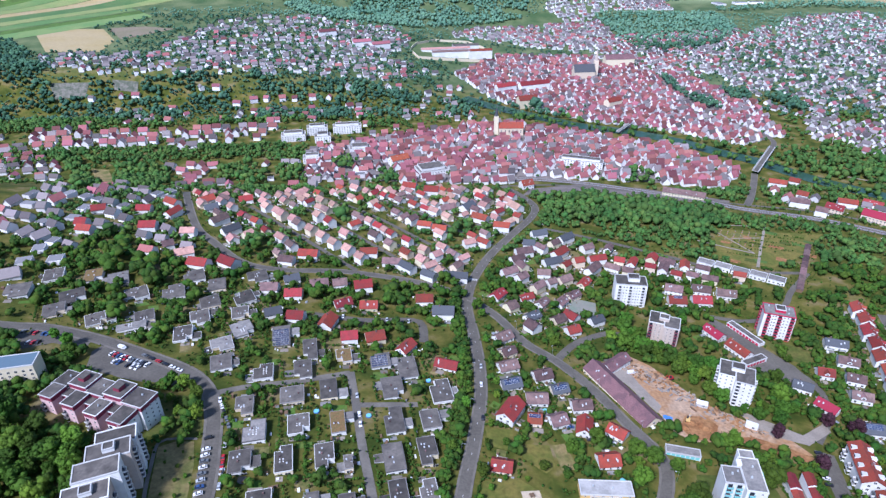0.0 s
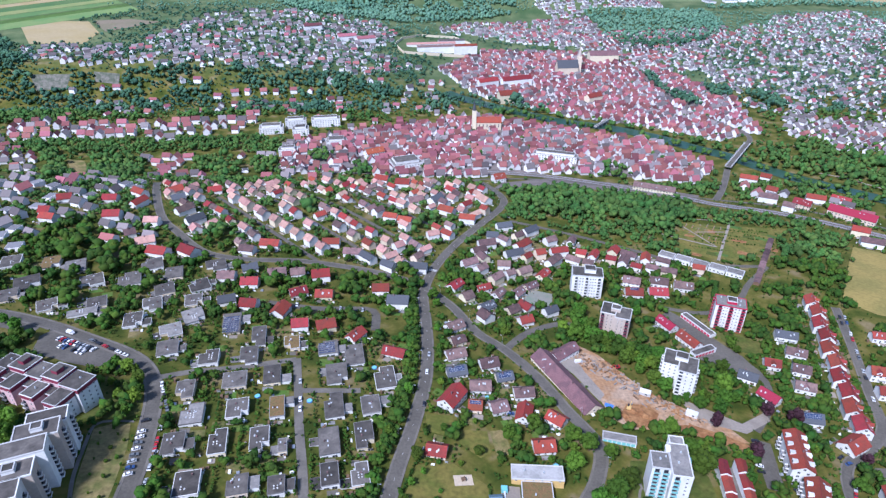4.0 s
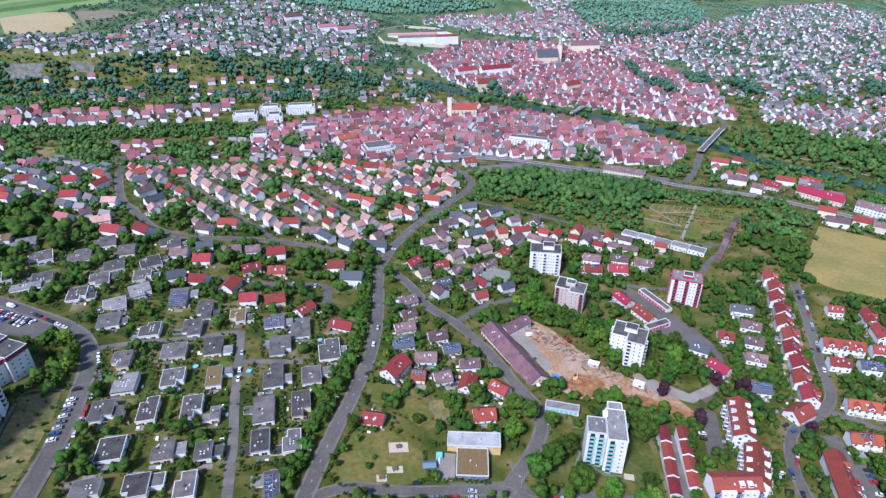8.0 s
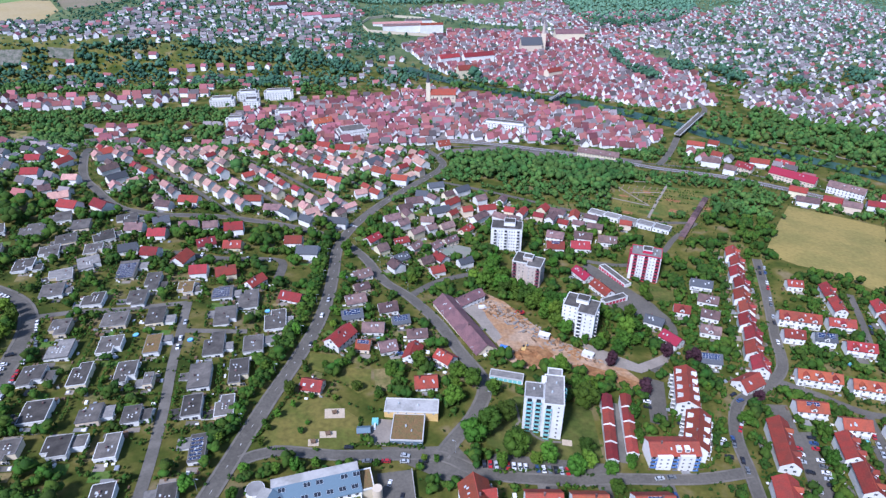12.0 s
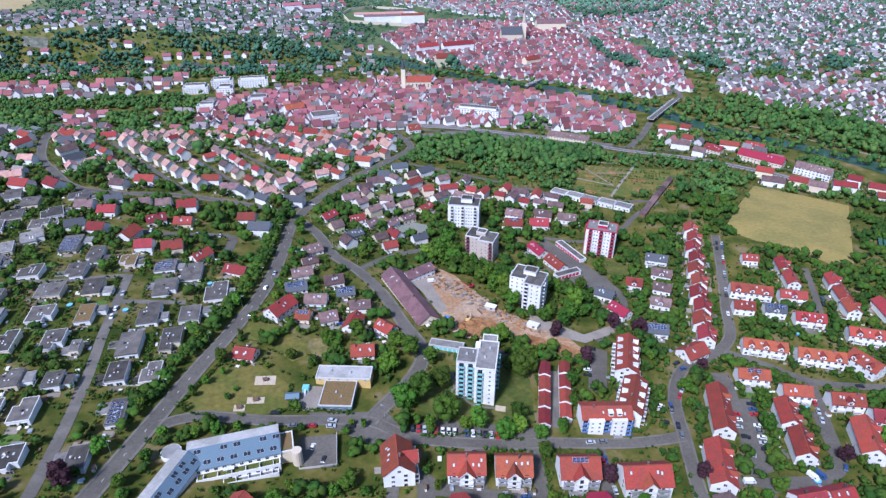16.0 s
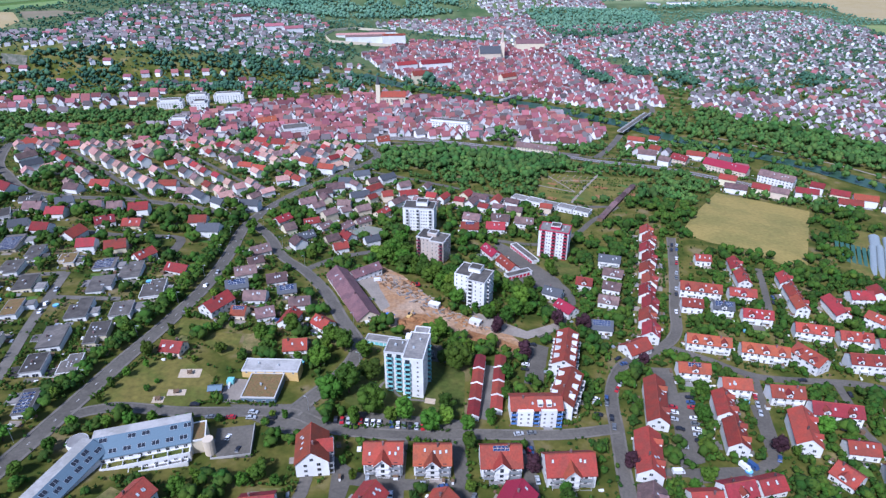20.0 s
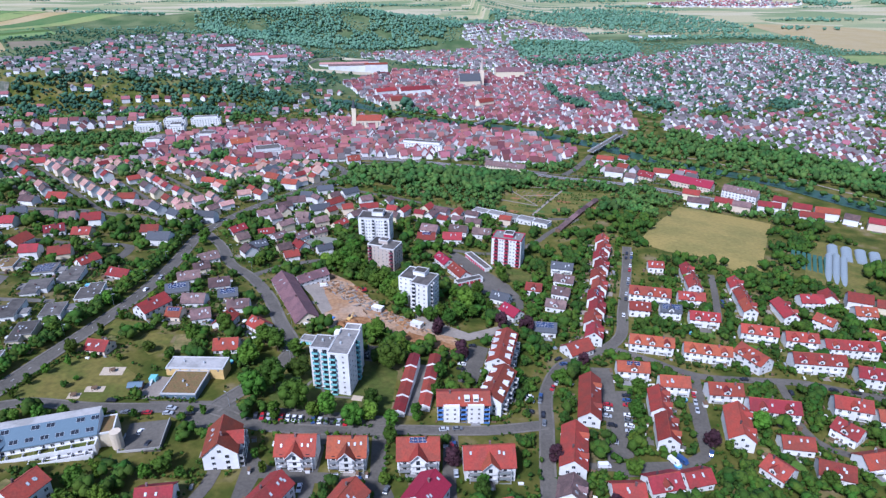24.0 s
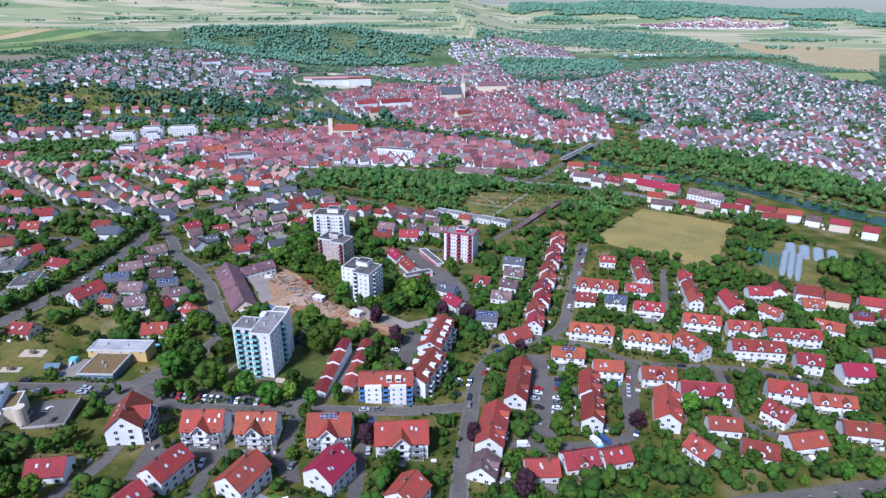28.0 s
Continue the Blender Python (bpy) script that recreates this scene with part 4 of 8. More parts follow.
M["sheet_light"] = mat("pale_sheet_metal", (0.5, 0.53, 0.55), 0.45, metal=0.2, grain=0.05, scale=1.5)
M["milky"] = mat("milky_greenhouse_glass", (0.27, 0.31, 0.32), 0.55, grain=0.05, scale=0.6, spec=0.6)
M["concrete"] = mat("grey_concrete", (0.27, 0.26, 0.25), 0.9, grain=0.14, scale=0.8, second=(0.21, 0.2, 0.195), second_scale=0.2)
M["black"] = mat("black_rubber", (0.02, 0.02, 0.022), 0.8)
M["wood"] = mat("weathered_wood", (0.16, 0.1, 0.06), 0.85, grain=0.2, scale=2)
M["court"] = mat("grey_green_sports_surface", (0.2, 0.24, 0.18), 0.9, grain=0.1, scale=0.6, second=(0.25, 0.24, 0.2), second_scale=0.1)
M["net"] = mat("dark_green_shade_net", (0.045, 0.12, 0.09), 0.8, grain=0.25, scale=1.5)
M["car_paint"] = mat("car_paint", (0.3, 0.3, 0.32), 0.3, spec=0.6)
for nm, cl in (("white", (0.75, 0.75, 0.76)), ("silver", (0.42, 0.44, 0.46)), ("black", (0.02, 0.02, 0.025)), ("red", (0.4, 0.02, 0.03)), ("blue", (0.04, 0.08, 0.2)), ("grey", (0.14, 0.15, 0.16))):
    M["car_" + nm] = mat("car_paint_" + nm, cl, 0.28, grain=0.03, scale=3, spec=0.6)

WIN_SMALL = window_mesh("small_window", 1.0, 1.1)


def facade(parent, p0, p1, z0, floors, step, cols, data=None, name="window", skip=()):
    """Windows in rows on the wall from p0 to p1, which has its outside on the right hand."""
    a, b = Vector(p0), Vector(p1)
    d = (b - a).normalized()
    turn = Matrix.Rotation(math.atan2(d.y, d.x), 4, "Z")
    for fl in range(floors):
        for i in range(cols):
            if i in skip:
                continue
            q = a + (b - a) * ((i + 0.5) / cols)
            part(name, data or WIN, parent, at=Matrix.Translation((q.x, q.y, z0 + fl * step)) @ turn)


def balcony_mesh(w, panel, depth=1.4, door=None):
    g = Geo()
    g.box(-w / 2, -depth, -0.18, w / 2, 0.05, 0, 0)
    g.box(-w / 2, -depth, 0, w / 2, -depth + 0.08, 1.0, 1)
    for s in (-1, 1):
        g.box(s * w / 2 - 0.04, -depth + 0.08, 0, s * w / 2 + 0.04, 0, 1.0, 1)
    dw = (door or w - 0.6) / 2
    g.box(-dw, -0.04, 0.05, dw, 0.02, 2.2, 2)
    return g.mesh("balcony", ["concrete", panel, "glass"])


def balconies(parent, p, turn, z0, floors, step, data):
    for fl in range(floors):
        part("balcony", data, parent, at=Matrix.Translation((*p, z0 + fl * step)) @ Matrix.Rotation(radians(turn), 4, "Z"))


def block(parent, x0, y0, x1, y1, z1, wall, roof="flat", base=-4.0, rim="fascia"):
    """One flat-roofed body with a parapet."""
    g = Geo()
    g.box(x0, y0, base, x1, y1, z1)
    part("wall", g.mesh("wall", [wall]), parent)
    g = Geo()
    t = 0.4
    for a, b, c, d in ((x0 - 0.1, y0 - 0.1, x1 + 0.1, y0 + t), (x0 - 0.1, y1 - t, x1 + 0.1, y1 + 0.1), (x0 - 0.1, y0 + t, x0 + t, y1 - t), (x1 - t, y0 + t, x1 + 0.1, y1 - t)):
        g.box(a, b, z1 - 0.3, c, d, z1 + 0.45)
    part("parapet", g.mesh("parapet", [rim]), parent, "pale parapet")
    g = Geo()
    g.box(x0 + t, y0 + t, z1, x1 - t, y1 - t, z1 + 0.12)
    part("roof", g.mesh("roof", [roof]), parent)


def roof_clutter(parent, spots, z):
    for x, y, s in spots:
        g = Geo()
        g.box(-s / 2, -s / 2, 0, s / 2, s / 2, 0.9)
        g.prism([(0.3 * s * math.cos(i * math.tau / 8), 0.3 * s * math.sin(i * math.tau / 8)) for i in range(8)], 0.9, 1.3)
        part("roof_vent", g.mesh("roof_vent", ["sheet_light"]), parent, at=Matrix.Translation((x, y, z + 0.1)))


STEP = 2.8
# the tower with turquoise balconies
t = thing("apartment_tower", 151, 214, -10, 8.3, "white apartment tower with turquoise balconies and grey flat roof", "tower block", "tower blocks")
mark(corners(151, 214, 21, 30, -10, 1), 2)
for b in ((-9.5, -8, 0, 3, 23.6), (0.02, -11.5, 10, 10, 23.6), (1.5, 10.02, 9, 16, 23.0)):
    block(t, *b, "white", "flat_light")
BAL = balcony_mesh(2.8, "teal")
balconies(t, (-6.8, -8), 0, 1.2, 8, STEP, BAL)
balconies(t, (-2.4, -8), 0, 1.2, 8, STEP, BAL)
balconies(t, (2.6, -11.5), 0, 1.2, 8, STEP, BAL)
for fl in range(8):
    part("window", WIN_SMALL, t, at=Matrix.Translation((7.4, -11.53, 2 + fl * STEP)))
balconies(t, (10, 2), 90, 1.2, 8, STEP, BAL)
facade(t, (10.02, -11), (10.02, 0), 2, 8, STEP, 3, WIN_SMALL)
g = Geo()
g.box(-1.5, 4, 23, 1, 7.5, 24.9)
part("stairhead", g.mesh("stairhead", ["white"]), t)
roof_clutter(t, [(4, -3, 0.9), (6, 4, 0.8), (-5, -2, 0.9), (-2, 0, 0.7)], 23.7)

# the white tower beside the construction ground
t = thing("apartment_tower", 190, 304, -25, -3.4, "white apartment tower of two shifted blocks with grey flat roofs", "tower block", "tower blocks")
mark(corners(190, 304, 23, 21, -25, 1), 2)
for b in ((-11, -6, -1, 10, 22.6), (-0.98, -10, 10.5, 7, 22.6)):
    block(t, *b, "white", "flat")
block(t, -4, 0, 4, 7, 25.2, "white", "flat", 22.0)
BAL = balcony_mesh(2.8, "white")
balconies(t, (1.2, -10), 0, 1.2, 8, STEP, BAL)
facade(t, (3, -10.02), (10, -10.02), 1.6, 8, STEP, 2, WIN_SMALL)
balconies(t, (10.5, -4), 90, 1.2, 8, STEP, BAL)
facade(t, (10.52, -2), (10.52, 7), 1.6, 8, STEP, 3, WIN)
facade(t, (-11, -6.02), (-1, -6.02), 1.6, 8, STEP, 3, WIN_SMALL)
balconies(t, (-11, 2), -90, 1.2, 8, STEP, BAL)

# the tower with red balconies
t = thing("apartment_tower", 256, 382, -20, -11.2, "white apartment tower with red balcony columns and flat roof", "tower block", "tower blocks")
mark(corners(256, 382, 23, 16, -20, 1), 2)
block(t, -11, -8, 11, 7, 23.5, "white", "flat_light", -4, "red_panel")
block(t, -3, -4, 4, 3, 26, "red_panel", "flat", 23)
BAL = balcony_mesh(3.0, "red_panel")
for x in (-7.5, 0.3, 8.8):
    balconies(t, (x, -8), 0, 1.6, 8, STEP, BAL)
facade(t, (-5.5, -8.02), (-1.8, -8.02), 2, 8, STEP, 2, WIN_SMALL)
facade(t, (2.2, -8.02), (7, -8.02), 2, 8, STEP, 2, WIN_SMALL)
facade(t, (11.02, -8), (11.02, 7), 2, 8, STEP, 4, WIN)
balconies(t, (-11, 3), -90, 1.6, 8, STEP, BAL)
roof_clutter(t, [(7, 2, 0.9), (-7, 3, 0.9), (6, -4, 0.8)], 23.6)

# the far white tower and the beige one
t = thing("apartment_tower", 155, 425, -9, -9, "pale grey apartment tower with rows of windows and flat roof", "tower block", "tower blocks")
mark(corners(155, 425, 27, 16, -9, 1), 2)
block(t, -13, -8, 12, 7, 21.8, "white", "flat")
block(t, -3, -3, 6, 5, 25, "white", "flat", 21)
BAL = balcony_mesh(2.6, "white")
for x in (-9.5, -1, 9):
    balconies(t, (x, -8), 0, 1.4, 7, STEP, BAL)
facade(t, (-7.5, -8.02), (-3, -8.02), 2, 7, STEP, 2, WIN_SMALL)
facade(t, (1, -8.02), (7, -8.02), 2, 7, STEP, 3, WIN_SMALL)
facade(t, (12.02, -8), (12.02, 7), 2, 7, STEP, 4, WIN)
t = thing("apartment_tower", 165, 370, -22, -5.8, "beige concrete apartment tower with brown balconies and roof box", "tower block", "tower blocks")
mark(corners(165, 370, 23, 17, -22, 1), 2)
block(t, -11, -6, 0, 9, 18.2, "beige", "flat")
block(t, 0.02, -9, 11, 6, 18.2, "beige", "flat")
block(t, -4, -2, 3, 4, 20.8, "beige", "flat", 17)
BAL = balcony_mesh(2.6, "magenta_wall")
balconies(t, (-9, -6), 0, 1.4, 6, STEP, BAL)
balconies(t, (9, -9), 0, 1.4, 6, STEP, BAL)
facade(t, (1, -9.02), (7, -9.02), 2, 6, STEP, 2, WIN_SMALL)
facade(t, (11.02, -9), (11.02, 6), 2, 6, STEP, 4, WIN)
facade(t, (-7, -6.02), (-1, -6.02), 2, 6, STEP, 2, WIN_SMALL)

# stepped pink apartment block west of the loop road
t = thing("stepped_apartment_block", -187, 247, -20, 41.5, "pale pink stepped apartment block with wine-red top storeys", "apartment block")
mark(corners(-187, 249, 66, 26, -20, 1), 2)
BAL = balcony_mesh(2.6, "fascia")
FRONT = [(-23.5, -5.5, 8.6, 10, 16.4), (-7.8, -5.8, 8.6, 10.5, 15.6), (8.2, -6.2, 8.6, 11, 15.0), (24, -6, 9, 11.5, 14.6)]
LINK = [(-15.6, -1.5, 7, 6, 13.6), (0.2, -1.8, 7.2, 6, 12.8), (16.1, -2, 7, 6, 12.2)]
REAR = [(-25, 5.6, 12, 11.8, 14.6), (-12.8, 6.6, 12, 11.5, 17.4), (-0.6, 5.8, 12, 11.5, 15.6), (11.6, 6.6, 12, 11.8, 17.6), (24.4, 6.2, 13, 12.4, 15.8)]
for n, (x, y, dx, dy, h) in enumerate(FRONT + LINK + REAR):
    x0, y0, x1, y1 = x - dx / 2, y - dy / 2, x + dx / 2, y + dy / 2
    g = Geo()
    g.box(x0, y0, -6, x1, y1, h - 2.8)
    part("wall", g.mesh("wall", ["pink" if n != 3 and n != 11 else "white"]), t)
    g = Geo()
    g.box(x0 + 0.05, y0 + 0.05, h - 2.8, x1 - 0.05, y1 - 0.05, h - 0.1)
    part("top_storey", g.mesh("top_storey", ["magenta_wall"]), t, "wine-red clad storey")
    g = Geo()
    g.box(x0 - 0.25, y0 - 0.25, h - 0.1, x1 + 0.25, y1 + 0.25, h + 0.3)
    part("roof_edge", g.mesh("roof_edge", ["fascia"]), t)
    g = Geo()
    g.box(x0 + 0.2, y0 + 0.2, h + 0.2, x1 - 0.2, y1 - 0.2, h + 0.36)
    part("roof", g.mesh("roof", ["flat"]), t)
    if n < 4:
        balconies(t, (x0 + 1.6, y0), 0, 0.6, 4, STEP, BAL)
        balconies(t, (x0, y0 + 3), -90, 0.6, 4, STEP, BAL)
        for fl in range(5):
            part("window", WIN_SMALL, t, at=Matrix.Translation((x1 - 2.0, y0 - 0.02, 1.2 + fl * STEP)))
    if n in (8, 10):
        g = Geo()
        g.box(x - 2, y - 2.5, h + 0.3, x + 2.2, y + 2, h + 2.7)
        part("stairhead", g.mesh("stairhead", ["magenta_wall"]), t, "wine-red stairhead")
        g = Geo()
        g.box(x - 2.2, y - 2.7, h + 2.7, x + 2.4, y + 2.2, h + 2.95)
        part("stairhead_roof", g.mesh("stairhead_roof", ["flat"]), t)
facade(t, (28.52, -11), (28.52, -1), 1.2, 4, STEP, 2, WIN_SMALL)
facade(t, (30.92, 0.5), (30.92, 12), 1.2, 5, STEP, 3, WIN_SMALL)
roof_clutter(t, [(-24, 7, 0.8), (0, 7, 0.8), (25, 8, 0.9), (9, -6, 0.7)], 15.7)

# stepped white block at the corner of the loop road
t = thing("stepped_apartment_block", -152, 188, 22, 45, "white stepped high apartment block with many balconies", "apartment block")
mark(corners(-152, 188, 22, 56, 22, 1), 2)
BAL = balcony_mesh(3.2, "white")
for n, (x, y, dx, dy, h) in enumerate([(4, 22, 18, 11, 20), (2, 11.2, 19, 11, 23), (-2, 0.2, 19, 11, 24), (-6, -10.6, 19, 11, 22), (-10, -21.4, 19, 11, 22), (-14, -32.2, 19, 11, 20)]):
    block(t, x - dx / 2, y - dy / 2, x + dx / 2, y + dy / 2, h, "white" if n % 2 == 0 else "beige", "flat", -6)
    balconies(t, (x + dx / 2, y + 1), 90, 0.6, int(h / STEP) - 1, STEP, BAL)
    if n in (1, 3):
        block(t, x - 2, y - 2, x + 3, y + 3, h + 2.0, "white", "flat", h - 0.5)
t = thing("apartment_block", -246, 272, 12, 46, "cream four-storey apartment block with flat grey roof", "apartment block")
block(t, -14, -6, 13, 6, 13.5, "cream", "metal_blue")
facade(t, (-14, -6.02), (13, -6.02), 1, 4, STEP, 7, WIN)

# long building with blue sheet-metal roofs
t = thing("blue_roofed_building", 46, 158, 15, 19.5, "angled care home with blue-grey sheet-metal roofs and white terraces", "building")
mark(corners(46, 156, 40, 20, 15, 1), 2)
mark(corners(24, 137, 40, 14, 74, 1), 2)


def lean_wing(parent, lx, ly, hb, hf, at, ridge=4.6):
    """A wing with a pale strip at the back and a sloping blue roof towards the front."""
    g = Geo()
    y0, yr, y1 = -ly / 2, ly / 2 - ridge, ly / 2
    a = [(-lx / 2, y0, -5), (-lx / 2, y1, -5), (-lx / 2, y1, hb - 0.15), (-lx / 2, yr, hb), (-lx / 2, y0, hf)]
    g.loft(a, [(lx / 2, p, q) for _, p, q in a])
    wall = part("wing", g.mesh("wing", ["white"]), parent, at=at)
    g = Geo()
    q = [(-lx / 2 - 0.2, y0 - 0.5, hf - 0.1), (lx / 2 + 0.2, y0 - 0.5, hf - 0.1), (lx / 2 + 0.2, yr, hb + 0.05), (-lx / 2 - 0.2, yr, hb + 0.05)]
    g.loft(q, [(p[0], p[1], p[2] + 0.25) for p in q])
    part("sheet_roof", g.mesh("sheet_roof", ["metal_blue"]), wall, "blue-grey sheet roof")
    g = Geo()
    q = [(-lx / 2 - 0.2, yr, hb + 0.06), (lx / 2 + 0.2, yr, hb + 0.06), (lx / 2 + 0.2, y1 + 0.3, hb - 0.1), (-lx / 2 - 0.2, y1 + 0.3, hb - 0.1)]
    g.loft(q, [(p[0], p[1], p[2] + 0.25) for p in q])
    part("ridge_roof", g.mesh("ridge_roof", ["pale_concrete"]), wall, "pale sheet roof")
    sl = math.atan2(hb - hf, yr - y0)
    g = Geo()
    g.box(-1.5, -0.95, 0, 1.5, 0.95, 0.16)
    g.box(-1.4, -0.87, 0.16, -0.06, 0.87, 0.19, 1)
    g.box(0.06, -0.87, 0.16, 1.4, 0.87, 0.19, 1)
    rw = g.mesh("roof_window", ["metal_grey", "glass"])
    for i in range(int(lx / 5)):
        x = (i + 0.5) / int(lx / 5) * lx - lx / 2
        part("roof_window", rw, wall, at=Matrix.Translation((x, y0 + 2.2, hf + 2.2 * math.tan(sl) + 0.2)) @ Matrix.Rotation(sl, 4, "X"))
        if i % 3 != 1:
            part("roof_window", rw, wall, at=Matrix.Translation((x + 1.5, yr - 1.6, hb - 1.6 * math.tan(sl) + 0.25)) @ Matrix.Rotation(sl, 4, "X"))
    return wall


lean_wing(t, 37, 13, 9.6, 6.2, Matrix.Translation((0, 2, 0)))
lean_wing(t, 40, 11, 9.4, 6.4, Matrix.Translation((-27.5, -15, 0.8)) @ Matrix.Rotation(radians(59), 4, "Z") @ Matrix.Translation((0, 0, 0)))
block(t, -15, -8.5, 18, -4.52, 3.6, "white", "lawn")
block(t, -12, -11, 17, -8.52, 1.4, "white", "flat_light")
for x0, x1, y, z in ((-15, 18, -8.5, 3.6), (-12, 17, -11, 1.4)):
    g = Geo()
    g.box(x0, y - 0.12, z - 0.6, x1, y + 0.12, z + 1.0)
    part("terrace_parapet", g.mesh("terrace_parapet", ["white"]), t)
    for i in range(6):
        g = Geo()
        g.box(-0.12, 0.13, 0, 0.12, 2.3, 1.5 - 0.2 * (i % 2))
        part("terrace_divider", g.mesh("terrace_divider", ["white"]), t, at=Matrix.Translation((x0 + (x1 - x0) * (i + 0.5) / 6, y, z)))
for x in (-3.4, -1.2):
    g = Geo()
    g.box(-1.05, -0.9, 0, 1.05, 0.9, 0.08)
    g.box(-0.04, -0.04, -2.2, 0.04, 0.04, 0)
    part("awning", g.mesh("awning", ["fascia"]), t, "white terrace awning", at=Matrix.Translation((x, -6.6, 5.8)))
facade(t, (-15, -8.52), (18, -8.52), 1.4, 1, STEP, 9, WIN)
facade(t, (-16, -4.54), (18, -4.54), 4.0, 1, STEP, 10, WIN)
g = Geo()
g.prism([(4.2 * math.cos(i * math.tau / 20), 4.2 * math.sin(i * math.tau / 20)) for i in range(20)], -5, 7.0)
tu = part("round_turret", g.mesh("round_turret", ["white"]), t, at=Matrix.Translation((-25.5, 8, 0)))
g = Geo()
g.prism([(3.8 * math.cos(i * math.tau / 20), 3.8 * math.sin(i * math.tau / 20)) for i in range(20)], 6.9, 7.25)
part("turret_roof", g.mesh("turret_roof", ["concrete"]), tu)
block(t, 18.52, -4, 24, 7, 5.5, "cream", "sedum")
g = Geo()
g.prism([(2.2 * math.cos(i * math.tau / 14), 2.2 * math.sin(i * math.tau / 14)) for i in range(14)], -4, 6.4)
part("stair_turret", g.mesh("stair_turret", ["cream"]), t, at=Matrix.Translation((25, -5, 0)))
t = thing("parking_deck", 79, 166, 8, gz(76, 166) + 0.2, "open asphalt parking deck with low pale walls", "parking deck")
mark(corners(79, 166, 17, 19, 8, 0.5), 2)
g = Geo()
g.box(-8, -9, -5, 8, 9, 0.6)
part("deck", g.mesh("deck", ["asphalt"]), t)
for b in ((-8, -9, 8, -8.7), (7.7, -8.7, 8, 9), (-8, -8.7, -7.7, 2)):
    g = Geo()
    g.box(b[0], b[1], 0.6, b[2], b[3], 1.6)
    part("parapet", g.mesh("parapet", ["pale_concrete"]), t)

# kindergarten
t = thing("kindergarten", 84, 208.5, -3, 13.8, "kindergarten with pale flat roof, yellow walls and planted roof", "kindergarten")
mark(corners(84, 207, 30, 26, 1, 0.5), 2)
block(t, -14, 2.5, 13.5, 12, 4.8, "yellow_wall", "pale_concrete")
block(t, -9, -15, 7, 2.48, 3.5, "metal_blue", "sedum")
facade(t, (-14, 2.48), (13.5, 2.48), 3.5, 1, STEP, 6, WIN_SMALL)
facade(t, (-9, -15.02), (8, -15.02), 0.6, 1, STEP, 4, WIN)
roof_clutter(t, [(-2, -6, 0.8), (1, -9, 0.6)], 3.6)
roof_clutter(t, [(3, 7, 0.7), (-7, 8, 0.7)], 4.9)
patch("terrace", corners(69, 201, 10, 18, -3), "gravel", "pale paved terrace beside the kindergarten", "terrace", 0.2)
t = thing("garden_shed", 61, 200, 4, None, "grey wooden shed with pitched sheet roof in the playground", "shed")
g = Geo()
gable_walls(g, 6, 4, 2.2, 1.0, -1)
part("wall", g.mesh("wall", ["wood"]), t)
g = Geo()
gable_roof(g, 6, 4, 2.2, 1.0, 0.4, 0.15)
part("roof", g.mesh("roof", ["metal_blue"]), t)
for x, y, lx, ly in ((45, 212, 10, 7), (44, 197, 8, 4.5), (38, 191, 5, 4.5)):
    patch("sandpit", corners(x, y, lx, ly, 8), "sand", "sand area of the playground", "sandpit", 0.16)
    t = thing("climbing_frame", x, y, 20, None, "small wooden climbing frame on sand", "play equipment")
    for a, b in ((-1, -1), (1, -1), (-1, 1), (1, 1)):
        g = Geo()
        g.box(-0.08, -0.08, -0.2, 0.08, 0.08, 2.2)
        part("post", g.mesh("post", ["wood"]), t, at=Matrix.Translation((a, b, 0)))
    g = Geo()
    g.box(-1.2, -1.2, 1.2, 1.2, 1.2, 1.35)
    part("platform", g.mesh("platform", ["wood"]), t)
t = thing("slide_tower", 66, 207, 0, None, "turquoise play tower with a slide", "play equipment")
g = Geo()
g.box(-1.6, -1.6, 0, 1.6, 1.6, 2.2)
part("tower", g.mesh("tower", ["teal"]), t)
g = Geo()
g.loft([(-0.5, -1.6, 1.6), (0.5, -1.6, 1.6), (0.5, -5, 0.2), (-0.5, -5, 0.2)], [(-0.5, -1.6, 1.8), (0.5, -1.6, 1.8), (0.5, -5, 0.4), (-0.5, -5, 0.4)])
part("slide", g.mesh("slide", ["sheet_light"]), t)


